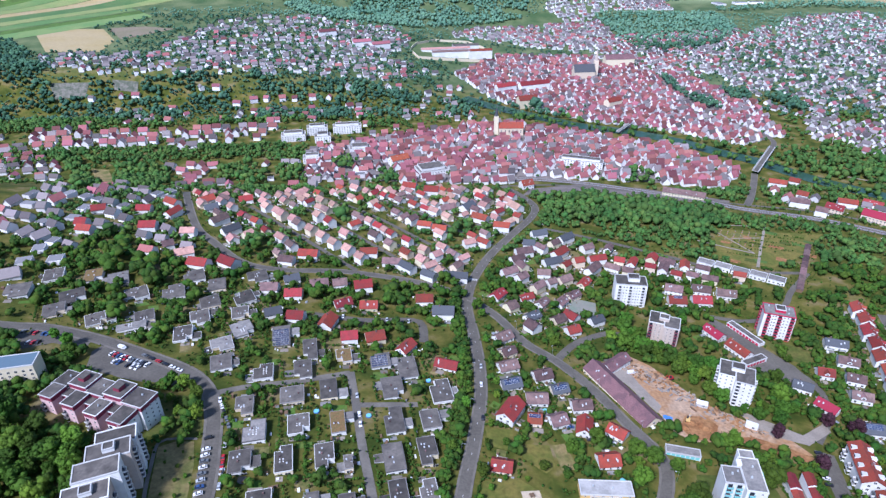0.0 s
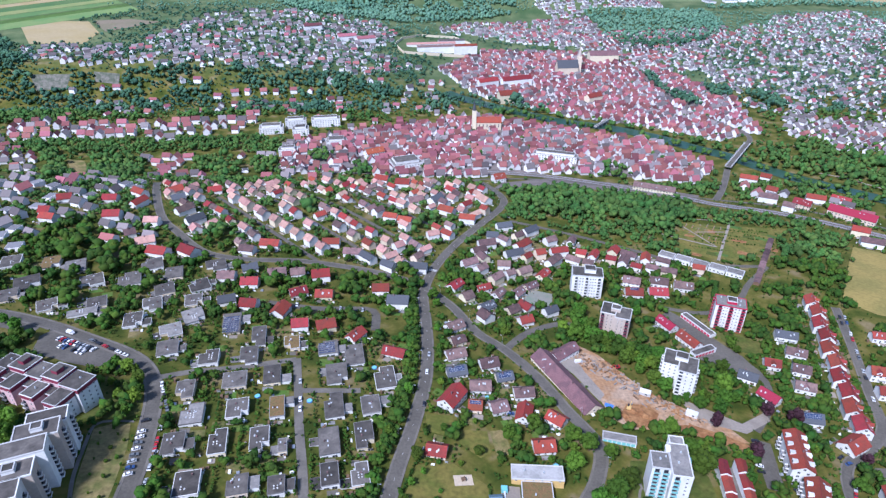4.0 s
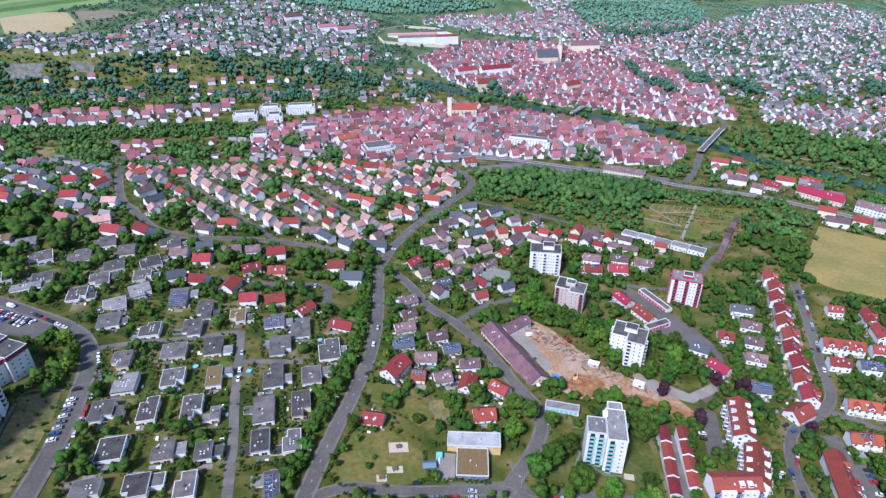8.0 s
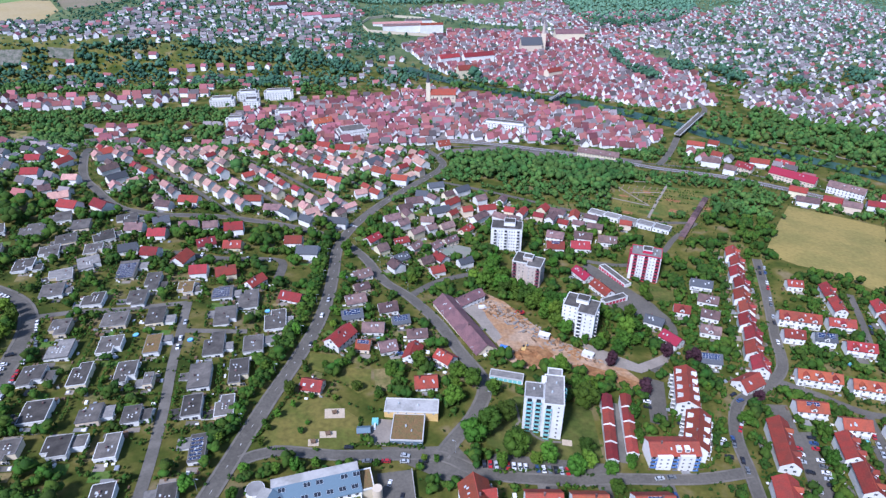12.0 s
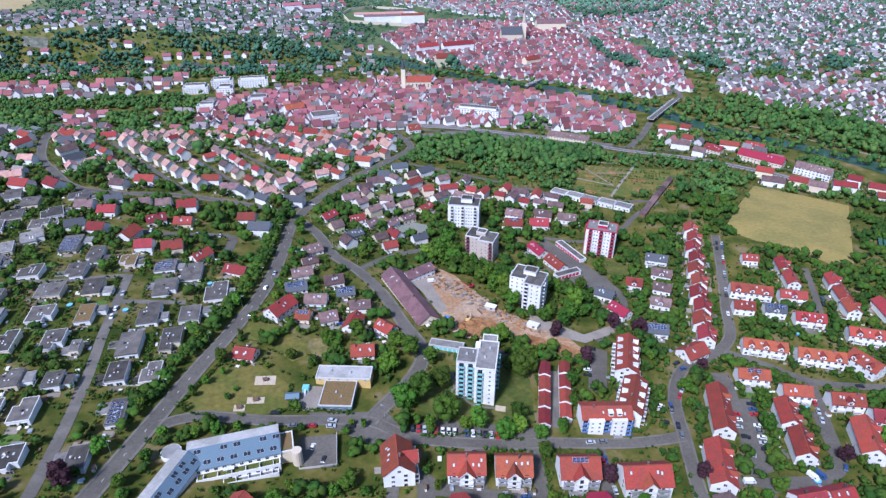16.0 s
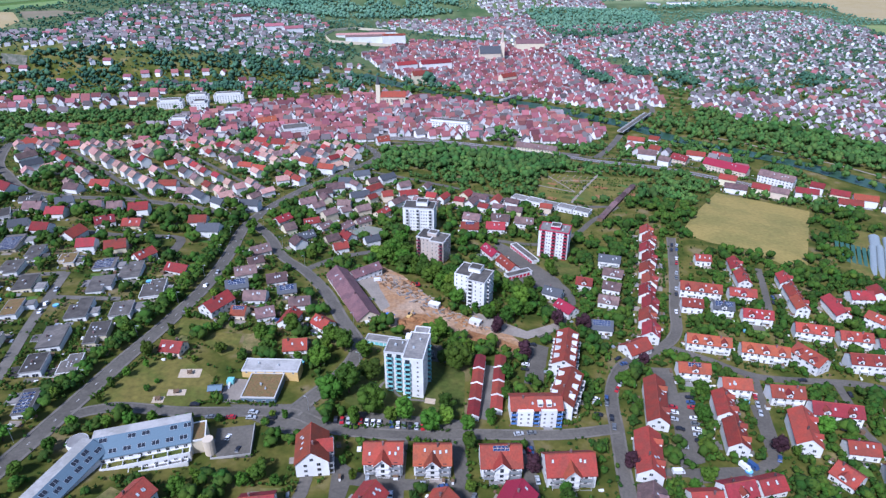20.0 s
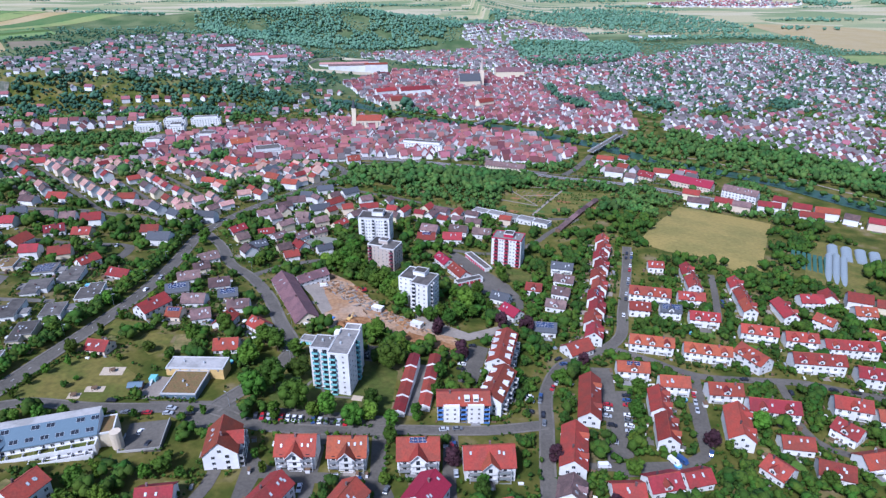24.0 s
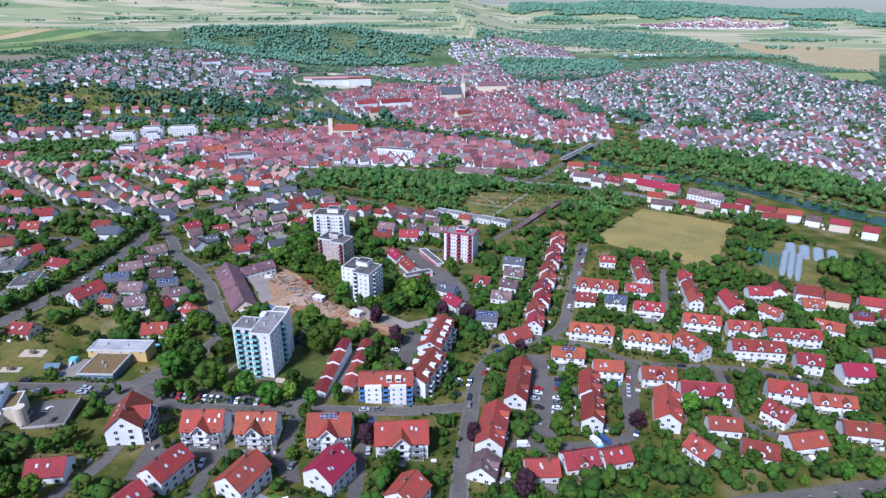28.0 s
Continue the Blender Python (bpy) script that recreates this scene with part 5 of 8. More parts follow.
# apartment houses with a gable to the street
def apartment_house(x, y, turn, lx, ly, eaves, roof, seed, wall="white"):
    k = 0.88
    h = gable_house(x, y, turn, lx, ly, eaves, roof, wall, seed, True, 0, k, "apartment house", "and stacked balconies", "apartment houses of the lower street")
    rise, w = ly / 2 * k, min(3.1, lx * 0.2)
    zr = eaves + rise - 1.6
    top = w * 1.05
    front = -ly / 2 - 0.9
    a = [(-w, front, -3), (w, front, -3), (w, front, zr - top), (0, front, zr), (-w, front, zr - top)]
    g = Geo()
    g.loft(a[::-1], [(p[0], -0.5, p[2]) for p in a][::-1])
    bay = part("gable_bay", g.mesh("gable_bay", [wall]), h)
    g = Geo()
    for s in (1, -1):
        q = [(s * (w + 0.6), front - 1.3, zr - top - 0.6), (0, front - 1.3, zr + 0.05), (0, -0.5, zr + 0.05), (s * (w + 0.6), -0.5, zr - top - 0.6)]
        q = q if s > 0 else q[::-1]
        g.loft(q[::-1], [(p[0], p[1], p[2] + 0.26) for p in q][::-1])
    part("bay_roof", g.mesh("bay_roof", [ROOF[roof]]), bay)
    # white bargeboards along the bay's gable
    g = Geo()
    for s in (1, -1):
        q = [(s * (w + 0.6), front - 1.32, zr - top - 0.75), (0, front - 1.32, zr - 0.1), (0, front - 1.32, zr + 0.25), (s * (w + 0.6), front - 1.32, zr - top - 0.4)]
        q = q if s > 0 else q[::-1]
        g.loft([(p[0], p[1] - 0.08, p[2]) for p in q], q)
    part("bargeboard", g.mesh("bargeboard", ["fascia"]), bay, "white bargeboard")
    bal = balcony_mesh(lx * 0.24, "metal_grey", 1.7, 1.4)
    mid = balcony_mesh(w * 1.7, "white", 0.9, 1.5)
    g = Geo()
    g.box(-0.07, -0.07, -0.3, 0.07, 0.07, 6.9)
    post = g.mesh("post", ["fascia"])
    for fl in range(3):
        part("balcony", mid, bay, "white balcony", at=Matrix.Translation((0, front, 0.3 + fl * 2.75)))
        for sd in (-1, 1):
            part("balcony", bal, h, "grey steel balcony", at=Matrix.Translation((sd * (w + lx * 0.135), -ly / 2, 0.3 + fl * 2.75)))
    for sd in (-1, 1):
        part("balcony_post", post, h, at=Matrix.Translation((sd * (w + lx * 0.25), -ly / 2 - 1.8, 0)))
        for fl in range(3):
            part("window", WIN, h, at=Matrix.Translation((sd * (lx / 2 + 0.02), -ly * 0.2, 0.9 + 2.8 * fl)) @ Matrix.Rotation(sd * math.pi / 2, 4, "Z"))
    return h


APARTMENTS = [(114, 157, 98, 16, 13, 8.6, "o"), (143, 157, -1, 15.5, 12, 7.4, "o"), (163, 157, -1, 15, 12, 7.4, "o"), (191, 157, 0, 16.5, 13, 7.8, "o"), (219, 154, 2, 20, 13, 7.8, "o")]
for n, row in enumerate(APARTMENTS):
    apartment_house(*row, seed=n)
COURT = [(116, 166), (132, 152), (152, 149), (178, 149), (184, 131), (178, 131), (170, 143), (145, 143), (130, 145), (128, 130), (123, 129), (122, 155)]
patch("courtyard", COURT, "asphalt", "grey asphalt court between apartment houses", "yard", 0.12)
patch("lane", [(171, 175), (177, 175), (178, 149), (172, 149)], "asphalt", "short asphalt lane between apartment houses", "lane", 0.13)
patch("lane", [(202, 177), (208, 178), (208, 155), (202, 156)], "asphalt", "short asphalt lane between apartment houses", "lane", 0.13)
patch("car_park", [(282, 236), (294, 236), (288, 209), (283, 190), (270, 190)], "asphalt", "asphalt court beside terraces", "car park", 0.11)
patch("lane", [(268, 160), (298, 160), (314, 170), (323, 206), (327, 206), (320, 171), (304, 157), (275, 152)], "asphalt", "asphalt lane behind the terraces", "lane", 0.15)
patch("forecourt", [(70, 191), (107, 194), (119, 176), (103, 171), (75, 185)], "asphalt", "asphalt forecourt beside the road junction", "yard", 0.11)
patch("court_strip", [(143, 166), (150, 166), (150, 172), (143, 172)], "paving", "paved strip between apartment houses", "yard", 0.13)
LOWER = [(138, 131, 62, 17, 12, 7.0, "r"), (165, 128, 62, 18, 13, 7.0, "o"), (194, 133, 60, 17, 14, 7.5, "m"), (222, 123, 60, 14, 13, 6.0, "o"), (131, 113, 62, 17, 12, 5.0, "r"), (98, 131, 6, 15, 11, 4.0, "r"), (181, 112, 10, 15, 11, 5.0, "b"), (55, 128, 66, 15, 12, 7.0, "r")]
for n, row in enumerate(LOWER):
    row = (*row[:3], row[3] * 0.82, row[4] * 0.9, *row[5:])
    gable_house(*row, wall="white", seed=n + 300, where="below the apartment street")
ELBOW = [(211, 191, 0, 23.5, 11.5, 10.0, "r"), (228, 203, 67, 25, 11.5, 10.3, "r"), (234.5, 236, 74, 29, 11.5, 11.8, "r")]
BAL = balcony_mesh(2.6, "blue_panel", 1.2)
WHITE_BAL = balcony_mesh(3.4, "white", 1.8)
g = Geo()
g.box(-1.1, -1.3, 0, 1.1, 1.3, 1.75)
g.box(-1.25, -1.45, 1.75, 1.25, 1.45, 1.9, 1)
g.box(-0.85, -1.34, 0.55, 0.85, -1.3, 1.55, 2)
BOX_DORMER = g.mesh("dormer", ["white", "fascia", "glass"])
for n, row in enumerate(ELBOW):
    h = gable_house(*row, wall="white", seed=n + 330, dormers=0, pitch=0.54, category="apartment house", where="with blue balconies", group="angled apartment house")
    long, deep, eaves = row[3], row[4], row[5]
    if n:
        for i in range(2 + n):
            x = ((i + 0.5) / (2 + n) - 0.5) * long * 0.9
            for sd in (-1, 1):
                part("dormer", BOX_DORMER, h, "white box dormer", at=Matrix.Translation((x, sd * (deep / 2 - 1.6), eaves + 0.35)) @ Matrix.Rotation(math.pi if sd > 0 else 0, 4, "Z"))
        for x in (-0.3, 0.05, 0.4):
            for sd in (-1, 1):
                balconies(h, (x * long, sd * deep / 2), 180 if sd > 0 else 0, 0.8, 3, 2.9, WHITE_BAL)
    else:
        for x in (-5.4, 5.4):
            g = Geo()
            g.box(x - 3.6, -deep / 2 - 1.3, -4, x + 3.6, -deep / 2 + 0.6, eaves + 0.4)
            bay = part("bay", g.mesh("bay", ["white"]), h, "white projecting bay")
            for fl in range(4):
                for u in (-1.9, 1.4):
                    part("window", WIN_SMALL, bay, at=Matrix.Translation((x + u, -deep / 2 - 1.32, 0.6 + 2.5 * fl)))
        for x in (-10.4, 0, 10.4):
            balconies(h, (x, -deep / 2), 0, 0.3, 4, 2.5, BAL)
        for x in (1.5, 5.5):
            part("dormer", BOX_DORMER, h, "white box dormer", at=Matrix.Translation((x, -deep / 2 + 2.4, eaves + 0.9)))
for n in range(10):
    u = n / 9
    x, y = 333 - 43 * u, 402 - 137 * u
    gable_house(x + (1.3 if n % 2 else -0.6), y, 72, 12.2, 9.6, 6.0, "r" if n % 4 else "o", wall="white", seed=n + 350, dormers=1, where="in a staggered terrace row", group="stepped terrace row")
gable_house(278, 251, 27, 15, 11, 4.0, "r", wall="white", seed=357, where="ending a terrace row", group="stepped terrace row")
TOWN_HOUSES = [(195, 423, -5, 14, 11, 4.0, "r"), (216, 424, -6, 15, 11, 4.0, "r"), (208, 377, -64, 16, 9, 4.0, "m"), (218, 356, -64, 18, 9, 4.0, "o"), (198, 440, -20, 14, 10, 5.0, "b"), (222, 441, -16, 15, 10, 4.0, "b"), (241, 434, -14, 15, 10, 4.0, "b"), (243, 314, -30, 12, 9, 4.0, "d"), (247, 292, -55, 13, 9, 5.0, "m"), (264, 273, -10, 13, 10, 4.0, "s")]
for n, row in enumerate(TOWN_HOUSES):
    gable_house(*row, wall="white", seed=n + 370)

# old farm range with the long brown roof beside the construction ground
gable_house(114, 297, -64.5, 60, 14, 4.0, "k", "cream", 400, True, 0, 0.7, "barn", "beside a road")
gable_house(119, 329, 38, 21, 9, 5.0, "k", "white", 401, True, 0, 0.7, "house", "at a yard")
# rows of garages
for x, y, ln in ((185, 208, 44), (196, 211, 40)):
    for i in range(4):
        u = (i - 1.5) * ln / 4
        c, s = math.cos(radians(81)), math.sin(radians(81))
        gx, gy = x + u * c, y + u * s
        t = thing("garage_row", gx, gy, 81, gz(x - 1.5 * ln / 4 * c, y - 1.5 * ln / 4 * s) + 0.2 + 0.55 * i, "low row of garages with red-brown pitched roof", "garage", "garage rows")
        mark(corners(gx, gy, ln / 4, 6, 81, 0.3), 2)
        g = Geo()
        gable_walls(g, ln / 4 - 0.3, 5.6, 2.5, 1.1, -5)
        part("wall", g.mesh("wall", ["white"]), t)
        g = Geo()
        gable_roof(g, ln / 4 - 0.6, 5.6, 2.5, 1.1, 0.15, 0.2)
        part("roof", g.mesh("roof", ["tile_red"]), t)
        g = Geo()
        e = ln / 8 - 0.12
        a = [(-e - 0.16, -3.1, 2.2), (-e - 0.16, 3.1, 2.2), (-e - 0.16, 3.1, 2.62), (-e - 0.16, 0, 4.05), (-e - 0.16, -3.1, 2.62)]
        g.loft(a, [(-e + 0.16, p, q) for _, p, q in a])
        part("cross_wall", g.mesh("cross_wall", ["white"]), t, "white stepped gable wall")
        for k in range(4):
            g = Geo()
            g.box(-1.1, -0.05, 0, 1.1, 0.05, 2.1)
            part("garage_door", g.mesh("garage_door", ["sheet_light"]), t, at=Matrix.Translation(((k - 1.5) * 2.5, -2.84 if x > 190 else 2.84, 0)))
patch("yard", corners(190.5, 209, 44, 5.4, 81), "paving", "paved yard between garage rows", "yard", 0.14, 1)
# the low teal-edged garages beside the tower
t = thing("garage_row", 137, 247, -14, None, "flat-roofed row of garages with turquoise doors", "garage")
block(t, -10, -3, 9, 3, 2.6, "white", "flat_light", -3)
for k in range(7):
    g = Geo()
    g.box(-1.1, -0.06, 0, 1.1, 0.04, 2.1)
    part("garage_door", g.mesh("garage_door", ["teal"]), t, at=Matrix.Translation((k * 2.6 - 8.4, -3.03, 0.1)))
mark(corners(137, 247, 20, 7, -14, 0.5), 2)

# the construction ground: dug pit, wall stubs, containers, machines
patch("dug_soil", [(143, 269), (150, 280), (164, 280), (168, 272), (161, 260), (147, 259)], "soil", "dug brown soil of an excavation", "soil", 0.42)
patch("soil_bank", [(172, 262), (186, 264), (204, 256), (218, 247), (214, 243), (196, 250), (180, 257)], "soil", "long bank of orange-brown soil", "soil", 0.5)
patch("gravel_track", [(113, 321), (126, 334), (130, 311), (138, 288), (133, 281), (122, 307)], "gravel", "grey gravel yard beside the construction ground", "yard", 0.3)
for x0, y0, x1, y1 in ((227, 393, 240, 365), (215, 340, 233, 348)):
    turn = math.degrees(math.atan2(y1 - y0, x1 - x0))
    ln = math.dist((x0, y0), (x1, y1))
    x, y = (x0 + x1) / 2, (y0 + y1) / 2
    t = thing("garage_row", x, y, turn, gz(x, y) + 0.3, "flat-roofed row of garages with red doors", "garage", "red-door garages")
    mark(corners(x, y, ln, 6, turn, 0.3), 2)
    block(t, -ln / 2, -2.8, ln / 2, 2.8, 2.5, "white", "flat", -3)
    g = Geo()
    g.box(0.2, -0.06, 0, 2.5, 0, 2.1)
    door = g.mesh("door", ["red_panel"])
    for i in range(int(ln / 3)):
        part("door", door, t, at=Matrix.Translation((i * 3 - ln / 2 + 0.2, -2.81, 0)))
rubble = Geo()
rnd = random.Random(79)
for n in range(520):
    u = rnd.random()
    x, y = 128 + 62 * u + rnd.uniform(-9, 9), 333 - 62 * u + rnd.uniform(-7, 7)
    if covered(x, y) != 3:
        continue
    z, a, b, h = gz(x, y) + 0.15, rnd.uniform(0.2, 0.9), rnd.uniform(0.2, 1.6), rnd.uniform(0.15, 0.6)
    c, s, k0 = math.cos(n * 1.7), math.sin(n * 1.7), len(rubble.v)
    rubble.box(-a, -b, 0, a, b, h, rnd.randrange(4))
    rubble.v[k0:] = [(x + p * c - q * s, y + p * s + q * c, z + r) for p, q, r in rubble.v[k0:]]
tagged(new("rubble", rubble.mesh("rubble", ["soil", "gravel", "earth", "wood"])), "scattered boards, spoil and blocks on bare ground", "rubble", kind="stuff")
rnd = random.Random(77)
for n in range(34):
    u = rnd.random()
    x, y = 133 + 34 * u + rnd.uniform(-7, 7), 325 - 45 * u + rnd.uniform(-5, 5)
    t = thing("foundation_wall", x, y, rnd.choice((-58, 32)) + rnd.uniform(-4, 4), gz(x, y) + 0.2, "short grey foundation wall on bare ground", "wall", "foundation walls")
    g = Geo()
    ln = rnd.uniform(1.5, 5)
    g.box(-ln / 2, -0.25, -0.3, ln / 2, 0.25, rnd.uniform(0.4, 1.1))
    part("masonry", g.mesh("masonry", [rnd.choice(("concrete", "wood", "concrete", "gravel"))]), t)
rnd = random.Random(78)
for n in range(5):
    x, y = 150 + rnd.uniform(-5, 12), 272 + rnd.uniform(-4, 6)
    t = thing("soil_heap", x, y, rnd.uniform(0, 180), gz(x, y) + 0.2, "heap of loose brown soil", "soil heap", "soil heaps")
    bm = bmesh.new()
    bmesh.ops.create_icosphere(bm, subdivisions=3, radius=1)
    for v in bm.verts:
        k = 1 + 0.3 * noise.noise(v.co * 2 + Vector((n * 3, 0, 0)))
        v.co = Vector((v.co.x * 3.6 * k, v.co.y * 2.4 * k, max(v.co.z, -0.15) * 1.5 * k))
    me = bpy.data.meshes.new("mound")
    bm.to_mesh(me), bm.free()
    me.materials.append(M["soil"])
    part("mound", me, t)
for x, y, turn in ((165, 291, -25), (189, 273, -30)):
    t = thing("site_container", x, y, turn, gz(x, y) + 0.25, "white site container with flat roof", "container", "site containers")
    mark(corners(x, y, 8, 5, turn), 2)
    g = Geo()
    g.box(-3.4, -2, 0, 3.4, 2, 2.6)
    part("shell", g.mesh("shell", ["fascia"]), t)
    g = Geo()
    g.box(-3.5, -2.1, 2.6, 3.5, 2.1, 2.75)
    part("roof", g.mesh("roof", ["white"]), t)
    part("window", WIN, t, at=Matrix.Translation((1, -2.07, 0.8)))


def digger(x, y, turn, paint):
    t = thing("excavator", x, y, turn, gz(x, y) + 0.3, "small excavator with bent arm on bare ground", "excavator")
    for s in (-1, 1):
        g = Geo()
        g.box(-1.8, s * 1.2 - 0.3, 0, 1.8, s * 1.2 + 0.3, 0.8)
        part("track", g.mesh("track", ["black"]), t)
    g = Geo()
    g.box(-1.6, -1.2, 0.9, 1.2, 1.2, 2.0)
    part("body", g.mesh("body", [paint]), t)
    g = Geo()
    g.box(0.1, 0.1, 2.0, 1.3, 1.1, 3.2)
    part("cab", g.mesh("cab", ["glass"]), t)
    g = Geo()
    g.loft([(1.0, -0.5, 1.6), (1.0, -0.2, 1.6), (1.0, -0.2, 2.1), (1.0, -0.5, 2.1)], [(3.2, -0.5, 3.6), (3.2, -0.2, 3.6), (3.2, -0.2, 4.0), (3.2, -0.5, 4.0)])
    g.loft([(3.1, -0.5, 3.9), (3.1, -0.2, 3.9), (3.5, -0.2, 3.9), (3.5, -0.5, 3.9)], [(4.6, -0.5, 1.2), (4.6, -0.2, 1.2), (4.9, -0.2, 1.2), (4.9, -0.5, 1.2)])
    part("arm", g.mesh("arm", [paint]), t)
    g = Geo()
    g.box(4.2, -0.9, 0.3, 5.2, 0.2, 1.2)
    part("bucket", g.mesh("bucket", ["metal_grey"]), t)


digger(154, 318, 200, "car_red")
digger(150, 275, 60, "yellow_wall")
t = thing("tarpaulin", 138, 277, -30, None, "crumpled blue tarpaulin on gravel", "tarpaulin")
bm = bmesh.new()
bmesh.ops.create_grid(bm, x_segments=10, y_segments=8, size=1)
for v in bm.verts:
    v.co = Vector((v.co.x * 2.8, v.co.y * 1.8, 0.5 + 0.5 * noise.noise(v.co * 2.4)))
r = bmesh.ops.extrude_face_region(bm, geom=bm.faces[:])
for v in [q for q in r["geom"] if isinstance(q, bmesh.types.BMVert)]:
    v.co.z -= 0.12
me = bpy.data.meshes.new("sheet")
bm.to_mesh(me), bm.free()
me.materials.append(M["blue_panel"])
part("sheet", me, t)

# sports court, allotments and long low buildings below the towers
patch("sports_court", [(99, 400), (121, 393), (126, 418), (108, 424)], "court", "worn grey-green sports court", "court", 0.16)
for i in range(5):
    u = (i - 2) * 15
    c, s = math.cos(radians(-34)), math.sin(radians(-34))
    x, y = 270 + u * c, 473 + u * s
    t = thing("terraced_bungalow", x, y, -34, gz(x, y) + 0.3, "flat-roofed white terraced bungalow with dark windows", "house", "terraced bungalows")
    block(t, -7, -5, 7, 5, 3.4 + 0.4 * (i % 2), "white", "flat_light", -2.5)
    facade(t, (-7, -5.02), (7, -5.02), 0.8, 1, 2.8, 4, WIN)
    mark(corners(x, y, 14, 10, -34, 0.5), 2)
for i in range(7):
    u = (i - 3) * 15
    c, s = math.cos(radians(58)), math.sin(radians(58))
    x, y = 333 + u * c, 482 + u * s
    t = thing("long_shed", x, y, 58, gz(x, y) + 0.2, "low narrow shed with red-brown roof among allotments", "shed", "allotment sheds")
    g = Geo()
    gable_walls(g, 14, 5, 2.3, 1.0, -2)
    part("wall", g.mesh("wall", ["wood"]), t)
    g = Geo()
    gable_roof(g, 13.8, 5, 2.3, 1.0, 0.2, 0.15)
    part("roof", g.mesh("roof", ["tile_brown"]), t)
    mark(corners(x, y, 14, 5, 58, 0.3), 2)
rnd = random.Random(90)
for n in range(16):
    x, y = 270 + rnd.uniform(0, 105), 500 + rnd.uniform(-10, 60)
    if covered(x, y) in (0, 3):
        patch("allotment_bed", corners(x, y, rnd.uniform(8, 14), rnd.uniform(5, 9), -32), rnd.choice(("lawn", "soil", "lawn", "meadow", "tan_lawn")), "small allotment bed with plants and soil", "allotment", 0.2, 0)

# rows of headstones and plots in the open part of the cemetery
rnd = random.Random(91)
g = Geo()
g.box(-0.45, -0.12, 0, 0.45, 0.12, 0.95)
g.box(-0.55, -1.9, -0.1, 0.55, -0.12, 0.22, 1)
GRAVE = g.mesh("headstone", ["concrete", "soil"])
for i in range(9):
    for k in range(9):
        x, y = 266 + 5.6 * i + 2.6 * k, 548 - 3.2 * i + 4.4 * k
        if covered(x, y) == 3 and rnd.random() < 0.8:
            stone = tagged(new("grave", GRAVE), "grey headstone with a planted plot on dry grass", "grave", "graves of the cemetery")
            stone.matrix_world = Matrix.Translation((x, y, gz(x, y) + 0.1)) @ Matrix.Rotation(radians(-32 + rnd.uniform(-4, 4)), 4, "Z")

# nursery with greenhouses
def greenhouse(x, y, turn, lx, ly, h, skin, label):
    t = thing("greenhouse", x, y, turn, gz(x, y), label, "greenhouse", "greenhouses")
    mark(corners(x, y, lx, ly, turn, 1), 2)
    g = Geo()
    arc = [(ly / 2 * math.cos(a), h * math.sin(a)) for a in (i * math.pi / 10 for i in range(11))]
    ring = lambda px: [(px, p, q) for p, q in arc] + [(px, -ly / 2, -2), (px, ly / 2, -2)]
    g.loft(ring(-lx / 2), ring(lx / 2))
    part("skin", g.mesh("skin", [skin]), t)
    for i in range(int(lx / 4) + 1):
        g = Geo()
        px = -lx / 2 + i * lx / int(lx / 4)
        a = [(px - 0.06, p * 1.01, q * 1.01 + 0.02) for p, q in arc]
        for (p0, p1) in zip(a, a[1:]):
            g.loft([p0, (p0[0] + 0.12, *p0[1:]), (p0[0] + 0.12, p0[1] * 0.98, p0[2] * 0.98), (p0[0], p0[1] * 0.98, p0[2] * 0.98)], [p1, (p1[0] + 0.12, *p1[1:]), (p1[0] + 0.12, p1[1] * 0.98, p1[2] * 0.98), (p1[0], p1[1] * 0.98, p1[2] * 0.98)])
        part("rib", g.mesh("rib", ["metal_grey"]), t)


for i in (-1, 0, 1):
    greenhouse(499 - 4.4 * i, 365 + 2.5 * i, 58, 68 - 5 * abs(i), 5.0, 2.3, "milky", "long white vaulted greenhouse of a nursery")
for i in range(4):
    greenhouse(524 + 9 * i, 408 - 4.5 * i, 60, 30, 8, 2.6, "milky", "small glass greenhouse beside a nursery")
for i in range(7):
    x, y = 478 + 3.2 * i - 4, 380 - 2.0 * i
    t = thing("shade_net", x, y, 60, gz(x, y) + 0.9, "dark green shade netting over plant rows", "shade net", "shade nets")
    g = Geo()
    g.box(-24, -1.3, -0.05, 24, 1.3, 0.05)
    part("net", g.mesh("net", ["net"]), t)
    for s in (-23, -8, 8, 23):
        g = Geo()
        g.box(s - 0.06, -0.06, -1.2, s + 0.06, 0.06, 0)
        part("post", g.mesh("post", ["metal_grey"]), t)
patch("nursery_ground", [(462, 345), (500, 330), (560, 420), (525, 440)], "dry_lawn", "dry ground of a nursery", "ground", 0.12)

# ---- landmarks of the old town ----
t = thing("church", 84, 921, 0, -34, "white church with tall tower, pointed spire and red nave roof", "church")
g = Geo()
g.box(-3.2, -3.2, -2, 3.2, 3.2, 30)
part("tower", g.mesh("tower", ["cream"]), t)
g = Geo()
for i in range(8):
    a, b = i * math.tau / 8, (i + 1) * math.tau / 8
    g.face([(3.4 * math.cos(a), 3.4 * math.sin(a), 30), (3.4 * math.cos(b), 3.4 * math.sin(b), 30), (0, 0, 46)])
part("spire", g.mesh("spire", ["tile_dark"]), t)
g = Geo()
gable_walls(g, 38, 14, 12, 7, -2)
nave = part("nave", g.mesh("nave", ["cream"]), t, at=Matrix.Translation((23, 2, 0)))
g = Geo()
gable_roof(g, 38, 14, 12, 7)
part("nave_roof", g.mesh("nave_roof", ["tile_orange"]), nave)
for i in range(6):
    part("window", window_mesh("tall_window", 1.4, 5), nave, at=Matrix.Translation((-15 + i * 6, -7.02, 4)))
